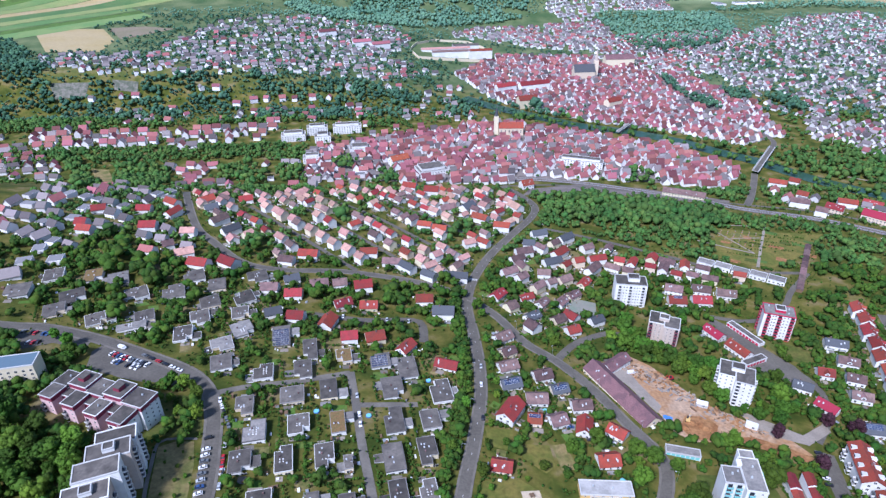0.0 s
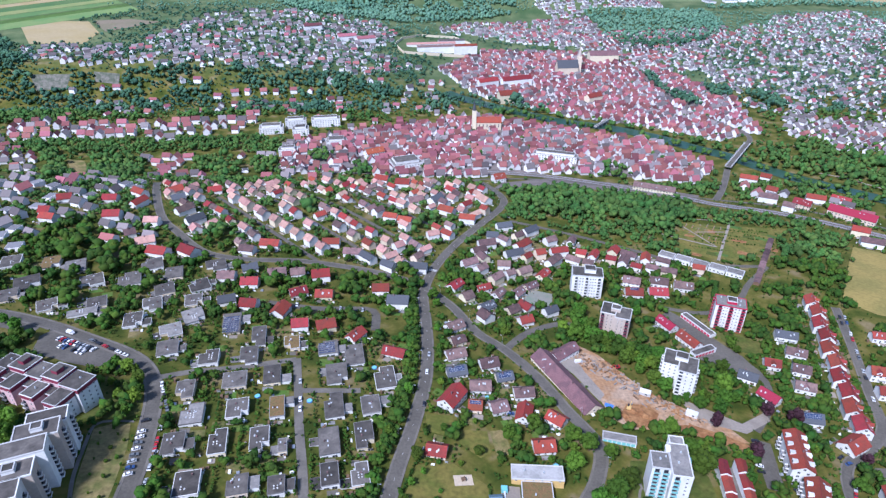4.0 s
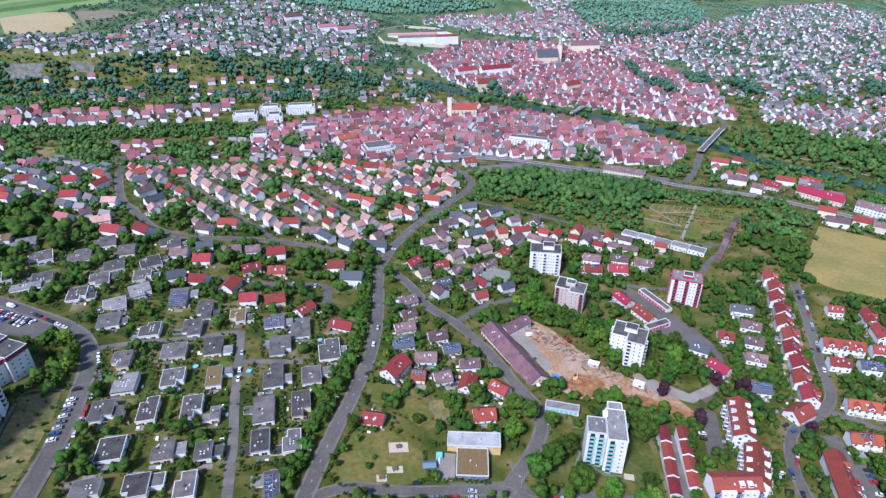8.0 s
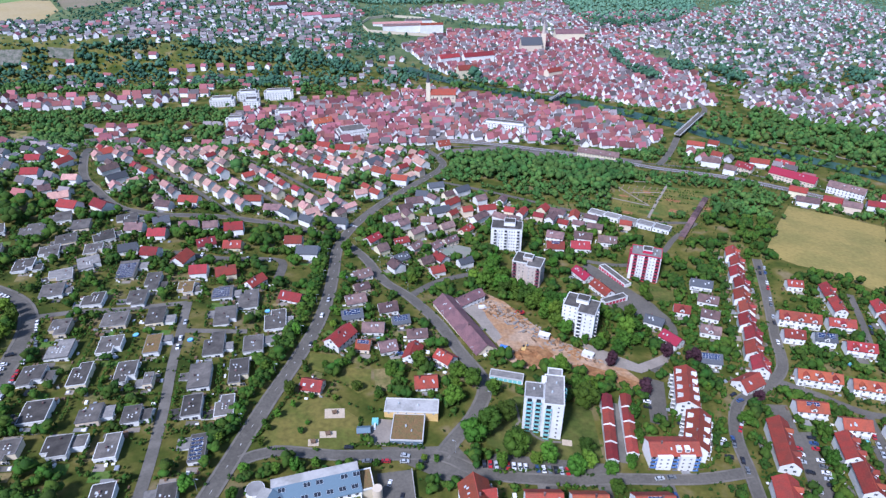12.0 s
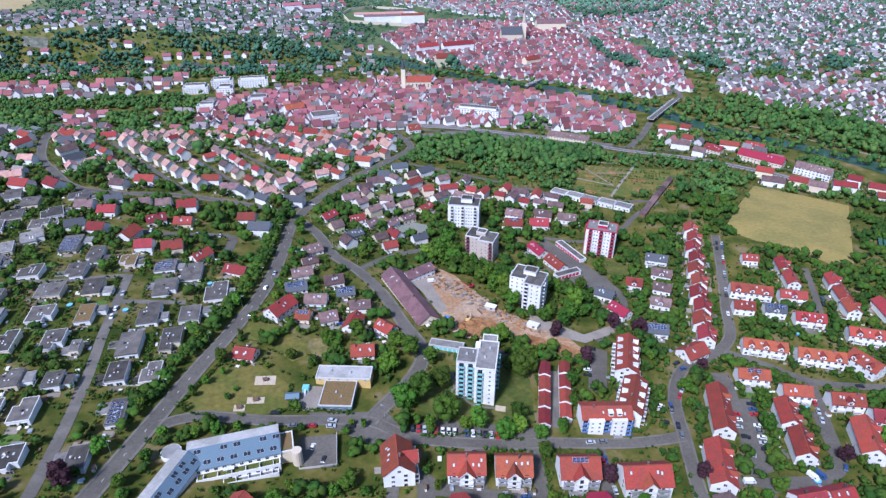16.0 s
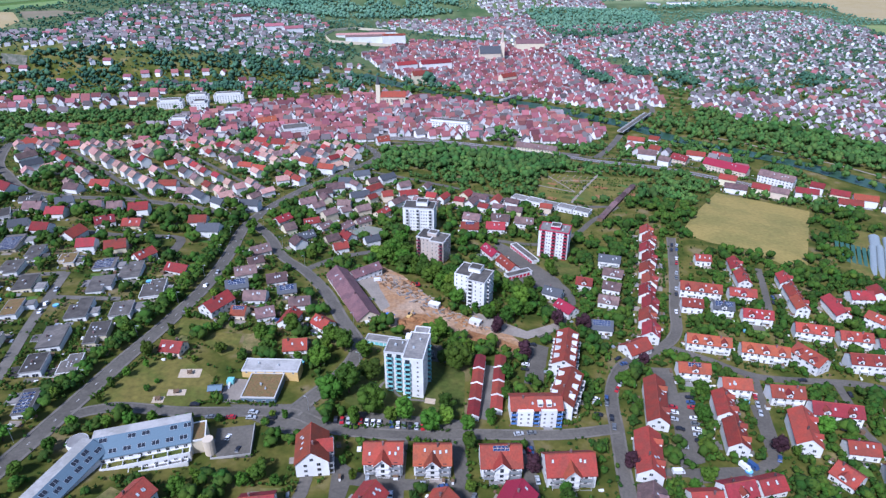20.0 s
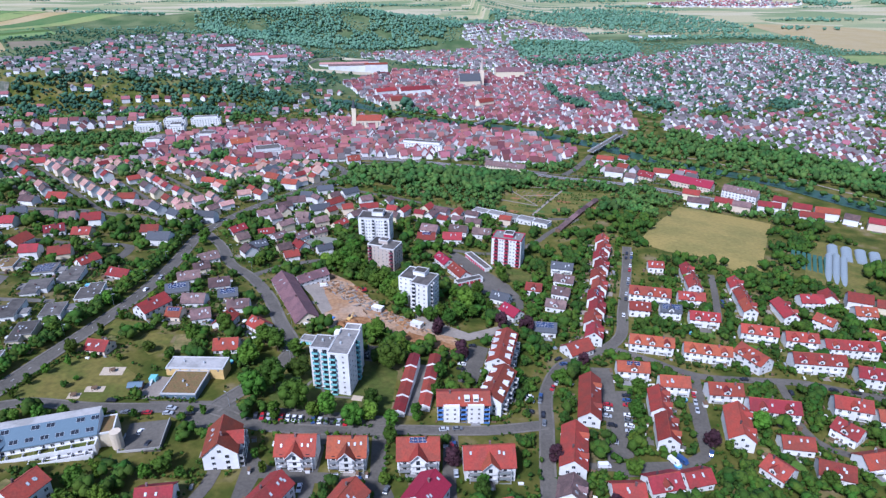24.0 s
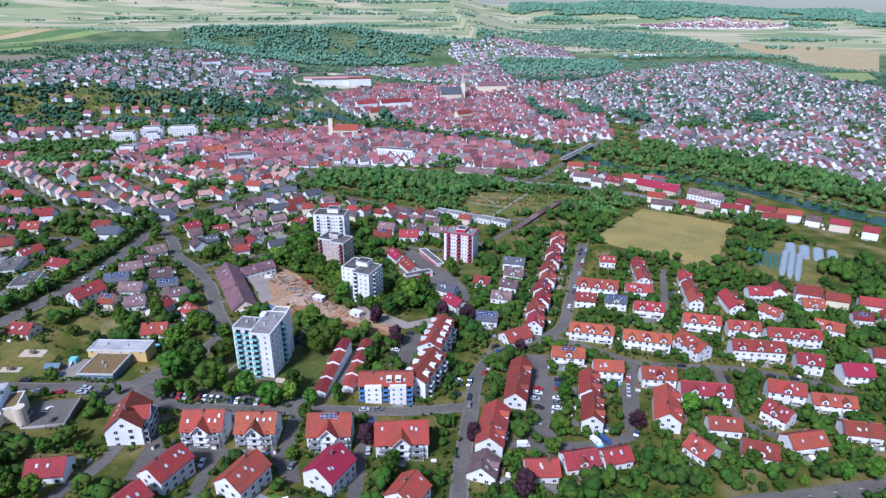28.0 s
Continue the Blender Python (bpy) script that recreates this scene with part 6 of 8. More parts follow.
mark(corners(105, 922, 50, 18, 0), 2)
t = thing("cathedral", 285, 1245, 6, gz(285, 1245), "large town church with grey steep roof and slender spire", "church")
g = Geo()
gable_walls(g, 42, 20, 15, 13, -3)
nave = part("nave", g.mesh("nave", ["cream"]), t)
g = Geo()
gable_roof(g, 42, 20, 15, 13)
part("nave_roof", g.mesh("nave_roof", ["tile_dark"]), nave)
g = Geo()
g.box(-4, -4, -3, 4, 4, 34)
tw = part("tower", g.mesh("tower", ["cream"]), t, at=Matrix.Translation((26, 4, 0)))
g = Geo()
for i in range(8):
    a, b = i * math.tau / 8, (i + 1) * math.tau / 8
    g.face([(4 * math.cos(a), 4 * math.sin(a), 34), (4 * math.cos(b), 4 * math.sin(b), 34), (0, 0, 60)])
part("spire", g.mesh("spire", ["beige"]), tw)
mark(corners(289, 1245, 66, 24, 6), 2)
BIG = [(150, 1065, 15, 34, 18, 12, "r"), (175, 1165, 20, 60, 16, 11, "r"), (378, 1335, 4, 62, 22, 14, "k"), (120, 1150, 25, 40, 14, 11, "r"), (300, 1060, 30, 30, 14, 10, "r"), (105, 706, 20, 15, 13, 7, "o"), (290, 672, -24, 48, 11, 6, "b"), (-60, 800, 30, 26, 14, 9, "o"), (482, 592, -44, 46, 14, 7, "m"), (519, 556, -44, 34, 12, 8, "b"), (444, 624, -44, 18, 12, 6, "r"), (498, 640, -40, 20, 10, 5, "r")]
for n, row in enumerate(BIG):
    gable_house(*row, wall=["cream", "white"][n % 2], seed=n + 500, full=n > 4, category="house", where="in the old town")
for x, y, dx, dy, h, turn in [(-228, 905, 36, 18, 10, 10), (-196, 932, 32, 16, 12, 10), (-182, 898, 24, 18, 10, 10), (-150, 938, 44, 15, 12, 10), (-182, 812, 26, 14, 9, 8), (-120, 850, 30, 20, 8, 10), (190, 790, 60, 14, 9, -18), (-15, 770, 40, 26, 7, 20)]:
    t = thing("flat_roofed_block", x, y, turn, None, "white flat-roofed town block with rows of windows", "building", "white blocks of the town")
    block(t, -dx / 2, -dy / 2, dx / 2, dy / 2, h, "white", "flat_light")
    block(t, -dx / 2 + 4, -dy / 2 + 3, dx / 2 - 4, dy / 2 - 1, h + 2.8, "white", "flat", h - 1)
    facade(t, (-dx / 2, -dy / 2 - 0.02), (dx / 2, -dy / 2 - 0.02), 1, int(h / 2.9), 2.8, int(dx / 4), WIN)
    mark(corners(x, y, dx, dy, turn, 0.5), 2)
# prison with its ring wall
t = thing("prison", 20, 1420, 8, gz(0, 1400) + 1, "walled prison with pale long wings and red roofs", "prison")
for x, y, lx, ly, h, rf in [(0, -30, 90, 14, 9, "tile_brown"), (-10, 5, 110, 12, 8, "tile_pink"), (40, 30, 60, 16, 9, "flat"), (60, -45, 50, 14, 12, "tile_red")]:
    g = Geo()
    gable_walls(g, lx, ly, h, 3, -6)
    w = part("wing", g.mesh("wing", ["white"]), t, at=Matrix.Translation((x, y, 0)))
    g = Geo()
    gable_roof(g, lx, ly, h, 3)
    part("wing_roof", g.mesh("wing_roof", [rf]), w)
ring = [(-78, -62), (70, -66), (88, 50), (60, 110), (-20, 108), (-70, 60), (-92, 0)]
for a, b in zip(ring, ring[1:] + ring[:1]):
    g = Geo()
    ln = math.dist(a, b)
    c8, s8 = math.cos(radians(8)), math.sin(radians(8))
    za, zb = (gz(20 + p[0] * c8 - p[1] * s8, 1420 + p[0] * s8 + p[1] * c8) - t.location.z for p in (a, b))
    g.loft([(0, -0.5, za - 3), (0, 0.5, za - 3), (0, 0.5, za + 5), (0, -0.5, za + 5)], [(ln, -0.5, zb - 3), (ln, 0.5, zb - 3), (ln, 0.5, zb + 5), (ln, -0.5, zb + 5)])
    part("ring_wall", g.mesh("ring_wall", ["cream"]), t, at=Matrix.Translation((*a, 0)) @ Matrix.Rotation(math.atan2(b[1] - a[1], b[0] - a[0]), 4, "Z"))
mark(corners(20, 1425, 180, 150, 8), 3)


def bridge(p0, p1, w, z, label):
    a, b = Vector(p0), Vector(p1)
    ln, mid = (b - a).length, (a + b) / 2
    t = thing("bridge", mid.x, mid.y, math.degrees(math.atan2((b - a).y, (b - a).x)), z, label, "bridge")
    g = Geo()
    g.box(-ln / 2, -w / 2, -0.8, ln / 2, w / 2, 0)
    part("deck", g.mesh("deck", ["pale_concrete"]), t)
    g = Geo()
    g.box(-ln / 2, -w / 2 + 1.6, 0.004, ln / 2, w / 2 - 1.6, 0.05)
    part("roadway", g.mesh("roadway", ["asphalt"]), t, "asphalt roadway")
    for s in (-1, 1):
        g = Geo()
        g.box(-ln / 2, s * w / 2 - 0.15, 0, ln / 2, s * w / 2 + 0.15, 1.0)
        part("parapet", g.mesh("parapet", ["fascia"]), t)
    for u in (-0.28, 0, 0.28):
        g = Geo()
        g.box(u * ln - 0.8, -w * 0.4, -9, u * ln + 0.8, w * 0.4, -0.8)
        part("pier", g.mesh("pier", ["pale_concrete"]), t)


bridge((478, 842), (413, 752), 8.5, -28, "pale concrete road bridge over the river")
bridge((303, 954), (272, 914), 5, -28, "narrow white footbridge over the river")
# railway below the wood
rail = smooth_line([(60, 745), (130, 738), (199, 716), (296, 664), (345, 628), (420, 596), (520, 530)])
g = Geo()
strip(g, rail, -7, 7, 0.3)
structure("railway_bed", g, ["ballast"], "gravel railway bed with parallel tracks", "railway")
for off in (-4.2, -2.8, 2.8, 4.2):
    g = Geo()
    strip(g, rail, off - 0.1, off + 0.1, 0.55, 0, 0.2)
    structure("rail", g, ["metal_grey"], "steel rail of a railway", "railway")
mark_line(rail, 8)


# ---- cars ----
def car_parts(kind):
    ln, w, h = (4.4, 1.8, 1.45) if kind == "car" else (5.4, 2.0, 2.3)
    g = Geo()
    prof = [(-ln / 2, 0.35), (ln / 2, 0.35), (ln / 2, 0.75), (ln * 0.28, 0.95), (-ln * 0.45, 0.98), (-ln / 2, 0.8)]
    if kind == "van":
        prof = [(-ln / 2, 0.35), (ln / 2, 0.35), (ln / 2, 0.9), (ln * 0.42, 1.2), (ln * 0.3, 2.2), (-ln / 2, 2.2)]
    g.loft([(x, -w / 2, z) for x, z in prof], [(x, w / 2, z) for x, z in prof])
    cab = Geo()
    if kind == "car":
        c = [(-ln * 0.42, 0.96), (ln * 0.24, 0.94), (ln * 0.08, h), (-ln * 0.32, h)]
        cab.loft([(x, -w * 0.44, z) for x, z in c], [(x, w * 0.44, z) for x, z in c])
        g.box(-ln * 0.31, -w * 0.4, h - 0.01, ln * 0.07, w * 0.4, h + 0.03)
    else:
        cab.box(ln * 0.2, -w / 2 - 0.01, 1.3, ln * 0.33, w / 2 + 0.01, 1.9)
    wheel = Geo()
    ring = lambda y: [(0.32 * math.cos(a), y, 0.32 * math.sin(a)) for a in (i * math.tau / 10 for i in range(10))]
    wheel.loft(ring(-0.1), ring(0.1))
    return g, cab.mesh("glass", ["glass"]), wheel.mesh("wheel", ["black"]), ln, w


CARS = {}
for kind in ("car", "van"):
    g, cab, wheel, ln, w = car_parts(kind)
    for nm in ("white", "silver", "black", "red", "blue", "grey"):
        CARS[kind, nm] = (g.mesh("body", ["car_" + nm]), cab, wheel, ln, w)
car_rnd = random.Random(55)


def car(x, y, turn, colour=None, kind="car"):
    colour = colour or car_rnd.choice(("white", "silver", "silver", "black", "black", "grey", "blue", "red", "white"))
    body, cab, wheel, ln, w = CARS[kind, colour]
    z = gz(x, y) + 0.16
    t = thing("car" if kind == "car" else "van", x, y, turn, z, f"parked {colour} {'hatchback car' if kind == 'car' else 'delivery van'} on asphalt", kind, "parked cars")
    part("body", body, t)
    part("glass", cab, t, "dark glass")
    for a in (-0.3, 0.3):
        for s in (-1, 1):
            part("wheel", wheel, t, at=Matrix.Translation((a * ln, s * (w / 2 - 0.08), 0.32)))


def car_row(x0, y0, x1, y1, n, turn, keep=0.85):
    for i in range(n):
        if car_rnd.random() < keep:
            u = (i + 0.5) / n
            car(x0 + (x1 - x0) * u, y0 + (y1 - y0) * u, turn + car_rnd.uniform(-3, 3) + car_rnd.choice((0, 180)))


COURT_CARS = [(147, 168, 80), (168, 163, 10), (202, 178, 5), (208, 179, 5), (205, 167, 85), (250, 207, 75), (249, 203, 75), (268, 238, 20), (263, 174, -15), (261, 166, -15), (260, 162, -15), (282, 202, -15), (281, 198, -15), (279, 193, -15), (318, 168, 60), (331, 162, 30), (82, 162, 80), (76, 169, 80), (167, 145, 20), (179, 140, 75), (55, 189, 0), (82, 186, -10)]
for x, y, turn in COURT_CARS:
    car(x, y, turn + car_rnd.uniform(-4, 4))
car_row(118, 183, 160, 180, 15, 92)
car_row(-210, 304, -182, 294, 11, 65)
car_row(-205, 296, -186, 290, 6, 65, 0.6)
car_row(-274, 320, -256, 320, 7, 80)
car_row(-264, 308, -248, 312, 6, 80, 0.7)
car_row(-107, 190, -116, 232, 9, 98)
car_row(-117, 194, -126, 236, 10, 20)
car_row(283, 168, 294, 212, 11, -15)
car_row(274, 164, 280, 188, 6, -15, 0.6)
car_row(226, 215, 234, 250, 9, 20)
car_row(247, 176, 250, 208, 5, 80, 0.6)
car_row(263, 241, 288, 256, 4, 30, 0.6)
car_row(340, 366, 352, 398, 4, 70, 0.6)
car_row(60, 181, 95, 183, 4, 2, 0.7)
car_row(355, 396, 314, 284, 16, 70, 0.45)
car_row(331, 222, 324, 196, 4, 75, 0.6)
car_row(381, 218, 373, 190, 4, 80, 0.5)
car_row(268, 232, 256, 212, 4, 62, 0.6)
car_row(388, 312, 378, 288, 4, 72, 0.5)
car_row(-117, 242, -131, 268, 5, 112, 0.7)
car_row(-197, 308, -160, 290, 7, 155, 0.7)
car_row(146, 118, 147, 170, 6, 90, 0.4)
car_row(206, 120, 206, 172, 6, 90, 0.5)
car_row(345, 229, 420, 214, 7, -8, 0.5)
car_row(50, 288, 90, 250, 4, 10, 0.3)
car_row(-57, 300, -42, 225, 9, 100, 0.35)
car_row(-95, 371, -22, 372, 9, 92, 0.5)
car_row(161, 247, 163, 233, 5, 5)
car_row(169.5, 245, 169.5, 233, 4, 5, 0.7)
for x, y, turn, cl, kd in ((299, 162, -60, "white", "van"), (214, 238, 165, "silver", "car"), (213, 233, 165, "white", "car"), (212, 228.5, 165, "black", "car"), (220, 253, 165, "black", "car"), (244, 206, 160, "white", "car"), (244, 202.5, 160, "silver", "car"), (242.5, 194, 160, "black", "car"), (303, 163, -60, "blue", "van"), (24, 300, 88, "white", "car"), (25, 320, 268, "silver", "car"), (268, 158, 0, "white", "van"), (23, 268, 85, "black", "car"), (128, 322, 10, "white", "van"), (340, 128, 20, "silver", "car"), (50, 465, 60, "white", "car"), (-206, 311, -20, "white", "van")):
    car(x, y, turn, cl, kd)


# ---- street lamps and garden pools ----
lamp_post, lamp_head = Geo(), Geo()
for z0, z1, r0, r1 in ((-0.3, 4, 0.09, 0.07), (4, 7.6, 0.07, 0.05)):
    ring = lambda z, r: [(r * math.cos(i * math.tau / 8), r * math.sin(i * math.tau / 8), z) for i in range(8)]
    lamp_post.loft(ring(z0, r0), ring(z1, r1))
lamp_post.box(-0.05, -0.05, 7.5, 1.3, 0.05, 7.6)
lamp_head.box(1.0, -0.18, 7.38, 1.9, 0.18, 7.52)
lamp_post, lamp_head = lamp_post.mesh("post", ["metal_grey"]), lamp_head.mesh("head", ["sheet_light"])
for line, off in ((main_road, 5.4), (road_b, 4.8)):
    for a, b in zip(line[2::6], line[3::6]):
        d = (b - a).normalized()
        x, y = a + Vector((-d.y, d.x)) * off
        t = thing("street_lamp", x, y, math.degrees(math.atan2(-d.x, d.y)), gz(x, y) + 0.25, "grey steel street lamp with a short arm", "street lamp", "street lamps")
        part("post", lamp_post, t)
        part("head", lamp_head, t)
g = Geo()
g.prism([(1.7 * math.cos(i * math.tau / 16), 1.7 * math.sin(i * math.tau / 16)) for i in range(16)], -0.3, 0.8)
pool_wall = g.mesh("rim", ["blue_panel"])
g = Geo()
g.prism([(1.55 * math.cos(i * math.tau / 16), 1.55 * math.sin(i * math.tau / 16)) for i in range(16)], 0.6, 0.82)
pool_water = g.mesh("water", ["teal"])
for x, y in ((-10, 300), (-74, 262), (62, 278), (96, 225), (322, 208), (352, 272), (-44, 262), (300, 160)):
    if covered(x, y) in (0, 3):
        t = thing("garden_pool", x, y, 0, None, "round blue garden pool on a lawn", "pool", "garden pools")
        part("rim", pool_wall, t)
        part("surface", pool_water, t)
        mark(corners(x, y, 5, 5, 0), 3)

# ---- rows of houses further off, along their streets ----
far = {k: Geo() for k in ("wall", "tile", "mixed", "flat")}


def far_house(x, y, turn, lx, ly, eaves, kind="tile", pitch=0.8):
    z = gz(x, y)
    c, s = math.cos(radians(turn)), math.sin(radians(turn))

    def put(g, src, k0):
        g.v[k0:] = [(x + a * c - b * s, y + a * s + b * c, z + h) for a, b, h in g.v[k0:]]

    g = far["wall"]
    k0 = len(g.v)
    if kind == "flat":
        g.box(-lx / 2, -ly / 2, -3, lx / 2, ly / 2, eaves)
        put(g, None, k0)
        g = far["flat"]
        k0 = len(g.v)
        g.box(-lx / 2 + 0.3, -ly / 2 + 0.3, eaves - 0.2, lx / 2 - 0.3, ly / 2 - 0.3, eaves + 0.12)
        put(g, None, k0)
        mark(corners(x, y, lx, ly, turn, 0.4), 2)
        return
    rise = ly / 2 * pitch
    gable_walls(g, lx, ly, eaves, rise, -2)
    put(g, None, k0)
    g = far[kind]
    k0 = len(g.v)
    hx, hy = lx / 2 + 0.6, ly / 2 + 0.7
    oz = eaves - 0.7 * pitch
    a = [(-hx, -hy, oz), (-hx, 0, eaves + rise), (-hx, hy, oz), (-hx, hy, oz + 0.3), (-hx, 0, eaves + rise + 0.3), (-hx, -hy, oz + 0.3)]
    g.loft(a[::-1], [(hx, p, q) for _, p, q in a][::-1])
    put(g, None, k0)
    mark(corners(x, y, lx, ly, turn, 0.4), 2)


def fill(outline, turn, along, across, lx, ly, eaves, kinds, seed, keep=0.9, jitter=8, full=0, steep=0.0, margin=0.8):
    """Fills an outline with rows of houses, leaving out what is covered."""
    rnd = random.Random(seed)
    p = np.array(outline, float)
    cx, cy = p.mean(0)
    r = np.hypot(*(p - (cx, cy)).T).max()
    c, s = math.cos(radians(turn)), math.sin(radians(turn))
    v = -r
    while v < r:
        u = -r + rnd.uniform(0, along)
        while u < r:
            x, y = cx + u * c - v * s + rnd.uniform(-1.5, 1.5), cy + u * s + v * c + rnd.uniform(-2, 2)
            u += along * rnd.uniform(0.85, 1.25)
            inside = False
            for (ax, ay), (bx, by) in zip(p, np.roll(p, -1, 0)):
                if (ay > y) != (by > y) and x < (bx - ax) * (y - ay) / (by - ay) + ax:
                    inside = not inside
            if not inside or rnd.random() > keep:
                continue
            t = turn + rnd.uniform(-jitter, jitter) + rnd.choice((0, 0, 0, 90))
            a, b = lx * rnd.uniform(0.8, 1.25), ly * rnd.uniform(0.85, 1.15)
            if free(x, y, a, b, t, margin):
                e = eaves * rnd.uniform(0.8, 1.3)
                k = rnd.choice(kinds)
                if full:
                    gable_house(x, y, t, round(a), round(b), e, k, rnd.choice(("white", "white", "cream")), seed=int(u), full=False, where="in a sloping street", group="houses of the slope")
                else:
                    far_house(x, y, t, a, b, e, "tile" if k in "rop" else ("flat" if k in "fl" else "mixed"), rnd.uniform(0.7, 1.0) + steep)
        v += across * rnd.uniform(0.9, 1.1)


soft_trees = []  # x, y, width, height


def in_outline(x, y, p):
    inside = False
    for (ax, ay), (bx, by) in zip(p, p[1:] + p[:1]):
        if (ay > y) != (by > y) and x < (bx - ax) * (y - ay) / (by - ay) + ax:
            inside = not inside
    return inside


def wood(outline, gap=9.0, size=1.15):
    """A stand of trees between the houses, kept free of buildings."""
    rnd = random.Random(int(outline[0][0] * 7 + outline[0][1]))
    xs, ys = [p[0] for p in outline], [p[1] for p in outline]
    for i in range(int((max(xs) - min(xs)) / gap) + 1):
        for j in range(int((max(ys) - min(ys)) / gap) + 1):
            x, y = min(xs) + (i + rnd.uniform(0, 1)) * gap, min(ys) + (j + rnd.uniform(0, 1)) * gap
            if in_outline(x, y, outline) and not covered(x, y):
                s = size * rnd.uniform(0.6, 1.3)
                soft_trees.append((x, y, 8.5 * s, 9.5 * s))
    mark(outline, 5)


# hedgerows below the lower street
wood([(330, 146), (345, 144), (400, 150), (430, 158), (412, 147), (367, 138), (337, 139)], 6, 0.6)
wood([(83, 127), (113, 123), (85, 143), (74, 142)], 6.5, 0.9)
# stands of trees in the old town, the suburbs and on the slope
wood([(433, 1263), (452, 1263), (460, 1128), (493, 1056), (476, 1021), (450, 1057), (437, 1147)])
wood([(525, 1146), (563, 1164), (569, 1109), (550, 1082), (518, 1101)])
wood([(599, 1136), (623, 1127), (634, 1037), (611, 1011), (587, 1091)])
wood([(546, 847), (584, 860), (596, 807), (548, 724), (523, 736), (520, 772)])
wood([(469, 809), (528, 847), (506, 760), (453, 761)])
wood([(590, 771), (666, 746), (594, 637), (574, 701)])
wood([(382, 849), (422, 876), (417, 822), (379, 810)])
wood([(250, 763), (279, 763), (274, 725), (242, 719)])
wood([(838, 1106), (883, 1088), (839, 1017), (791, 1017)])
wood([(677, 1019), (723, 1036), (700, 983), (656, 966)])
wood([(-551, 835), (-516, 856), (-455, 773), (-380, 588)])
wood([(-458, 786), (-433, 826), (-366, 772), (-315, 627), (-415, 721)])
wood([(-308, 784), (-277, 811), (-236, 770), (-226, 718), (-285, 738)])
wood([(-231, 784), (-196, 790), (-173, 739), (-209, 729)])
wood([(-255, 728), (-240, 728), (-214, 661), (-226, 657)])
wood([(-155, 809), (-139, 823), (-113, 809), (-128, 769)])
wood([(-92, 769), (-67, 782), (-58, 722), (-78, 712)])
wood([(-309, 476), (-286, 466), (-242, 401), (-228, 367), (-226, 345)])
wood([(-282, 434), (-299, 488), (-278, 476), (-245, 414)])
wood([(-264, 439), (-237, 438), (-220, 393), (-233, 390)])
wood([(-58, 412), (-44, 421), (-25, 393), (-43, 381)])
wood([(-107, 402), (-97, 404), (-92, 386), (-101, 384)])
wood([(-10, 427), (10, 443), (18, 419), (14, 388)])
wood([(-181, 499), (-156, 495), (-152, 475), (-173, 471)])
wood([(7, 540), (27, 579), (30, 542), (12, 516)])
wood([(-201, 403), (-192, 405), (-179, 379), (-189, 380)])
wood([(-112, 579), (-105, 581), (-95, 542), (-103, 540)])
# houses of the slope, each in its place
SLOPE_A = [(-217, 532, 50, 21, 11, 5.0, "b"), (-199, 510, 45, 22, 11, 5.0, "d"), (-183, 491, 49, 23, 11, 5.0, "d"), (-250, 590, 41, 17, 12, 4.5, "r"), (-235, 563, 30, 13, 11, 4.0, "d"), (-212, 602, 19, 14, 11, 4.5, "r"), (-232, 599, -37, 16, 9, 4.5, "b"), (-265, 542, 68, 17, 10, 5.0, "r"), (-276, 569, -33, 22, 10, 5.0, "r"), (-295, 548, 1, 14, 11, 4.0, "r"), (-334, 539, 17, 13, 11, 4.0, "r")]
SLOPE_B = [(-330, 501, -1, 10, 11, 5.0, "r"), (-320, 487, -10, 14, 10, 5.0, "o"), (-294, 480, -38, 18, 11, 5.0, "r"), (-273, 506, 3, 15, 12, 5.0, "r"), (-203, 438, -15, 17, 12, 4.5, "r"), (-180, 443, -32, 25, 12, 4.5, "r"), (-222, 457, 22, 15, 11, 4.0, "p"), (-200, 462, -14, 18, 11, 4.0, "p"), (-241, 470, 31, 9, 10, 4.0, "b"), (-234, 499, -1, 13, 10, 5.0, "p"), (-150, 415, 1, 14, 11, 4.0, "p"), (-136, 404, 1, 13, 11, 4.0, "b")]
SLOPE_C = [(-123, 421, 22, 12, 10, 4.0, "d"), (-100, 417, 11, 14, 10, 4.0, "b"), (-84, 420, 11, 11, 10, 4.0, "b"), (-116, 397, 2, 13, 11, 4.0, "r"), (-79, 389, 11, 15, 12, 4.5, "r"), (-107, 363, -7, 12, 11, 4.0, "r"), (-119, 471, -7, 17, 11, 4.0, "r"), (-113, 451, 3, 17, 11, 4.0, "r"), (-135, 456, -12, 13, 10, 4.0, "b"), (-124, 366, 19, 12, 10, 4.0, "d")]
SLOPE_D = [(-65, 418, 11, 14, 12, 5.0, "r"), (-46, 415, 11, 15, 12, 5.0, "r"), (-15, 404, 1, 13, 11, 4.0, "r"), (-57, 384, 11, 15, 12, 5.0, "r"), (-75, 386, -3, 8, 11, 5.0, "r"), (0, 384, -4, 16, 12, 5.5, "d"), (-67, 482, 0, 15, 10, 4.5, "r"), (-45, 465, -8, 16, 10, 4.5, "b"), (-83, 450, 11, 18, 11, 5.5, "r"), (-61, 449, 11, 10, 9, 4.0, "d"), (2, 426, -19, 14, 11, 6.0, "l"), (13, 445, -8, 16, 10, 5.0, "d")]
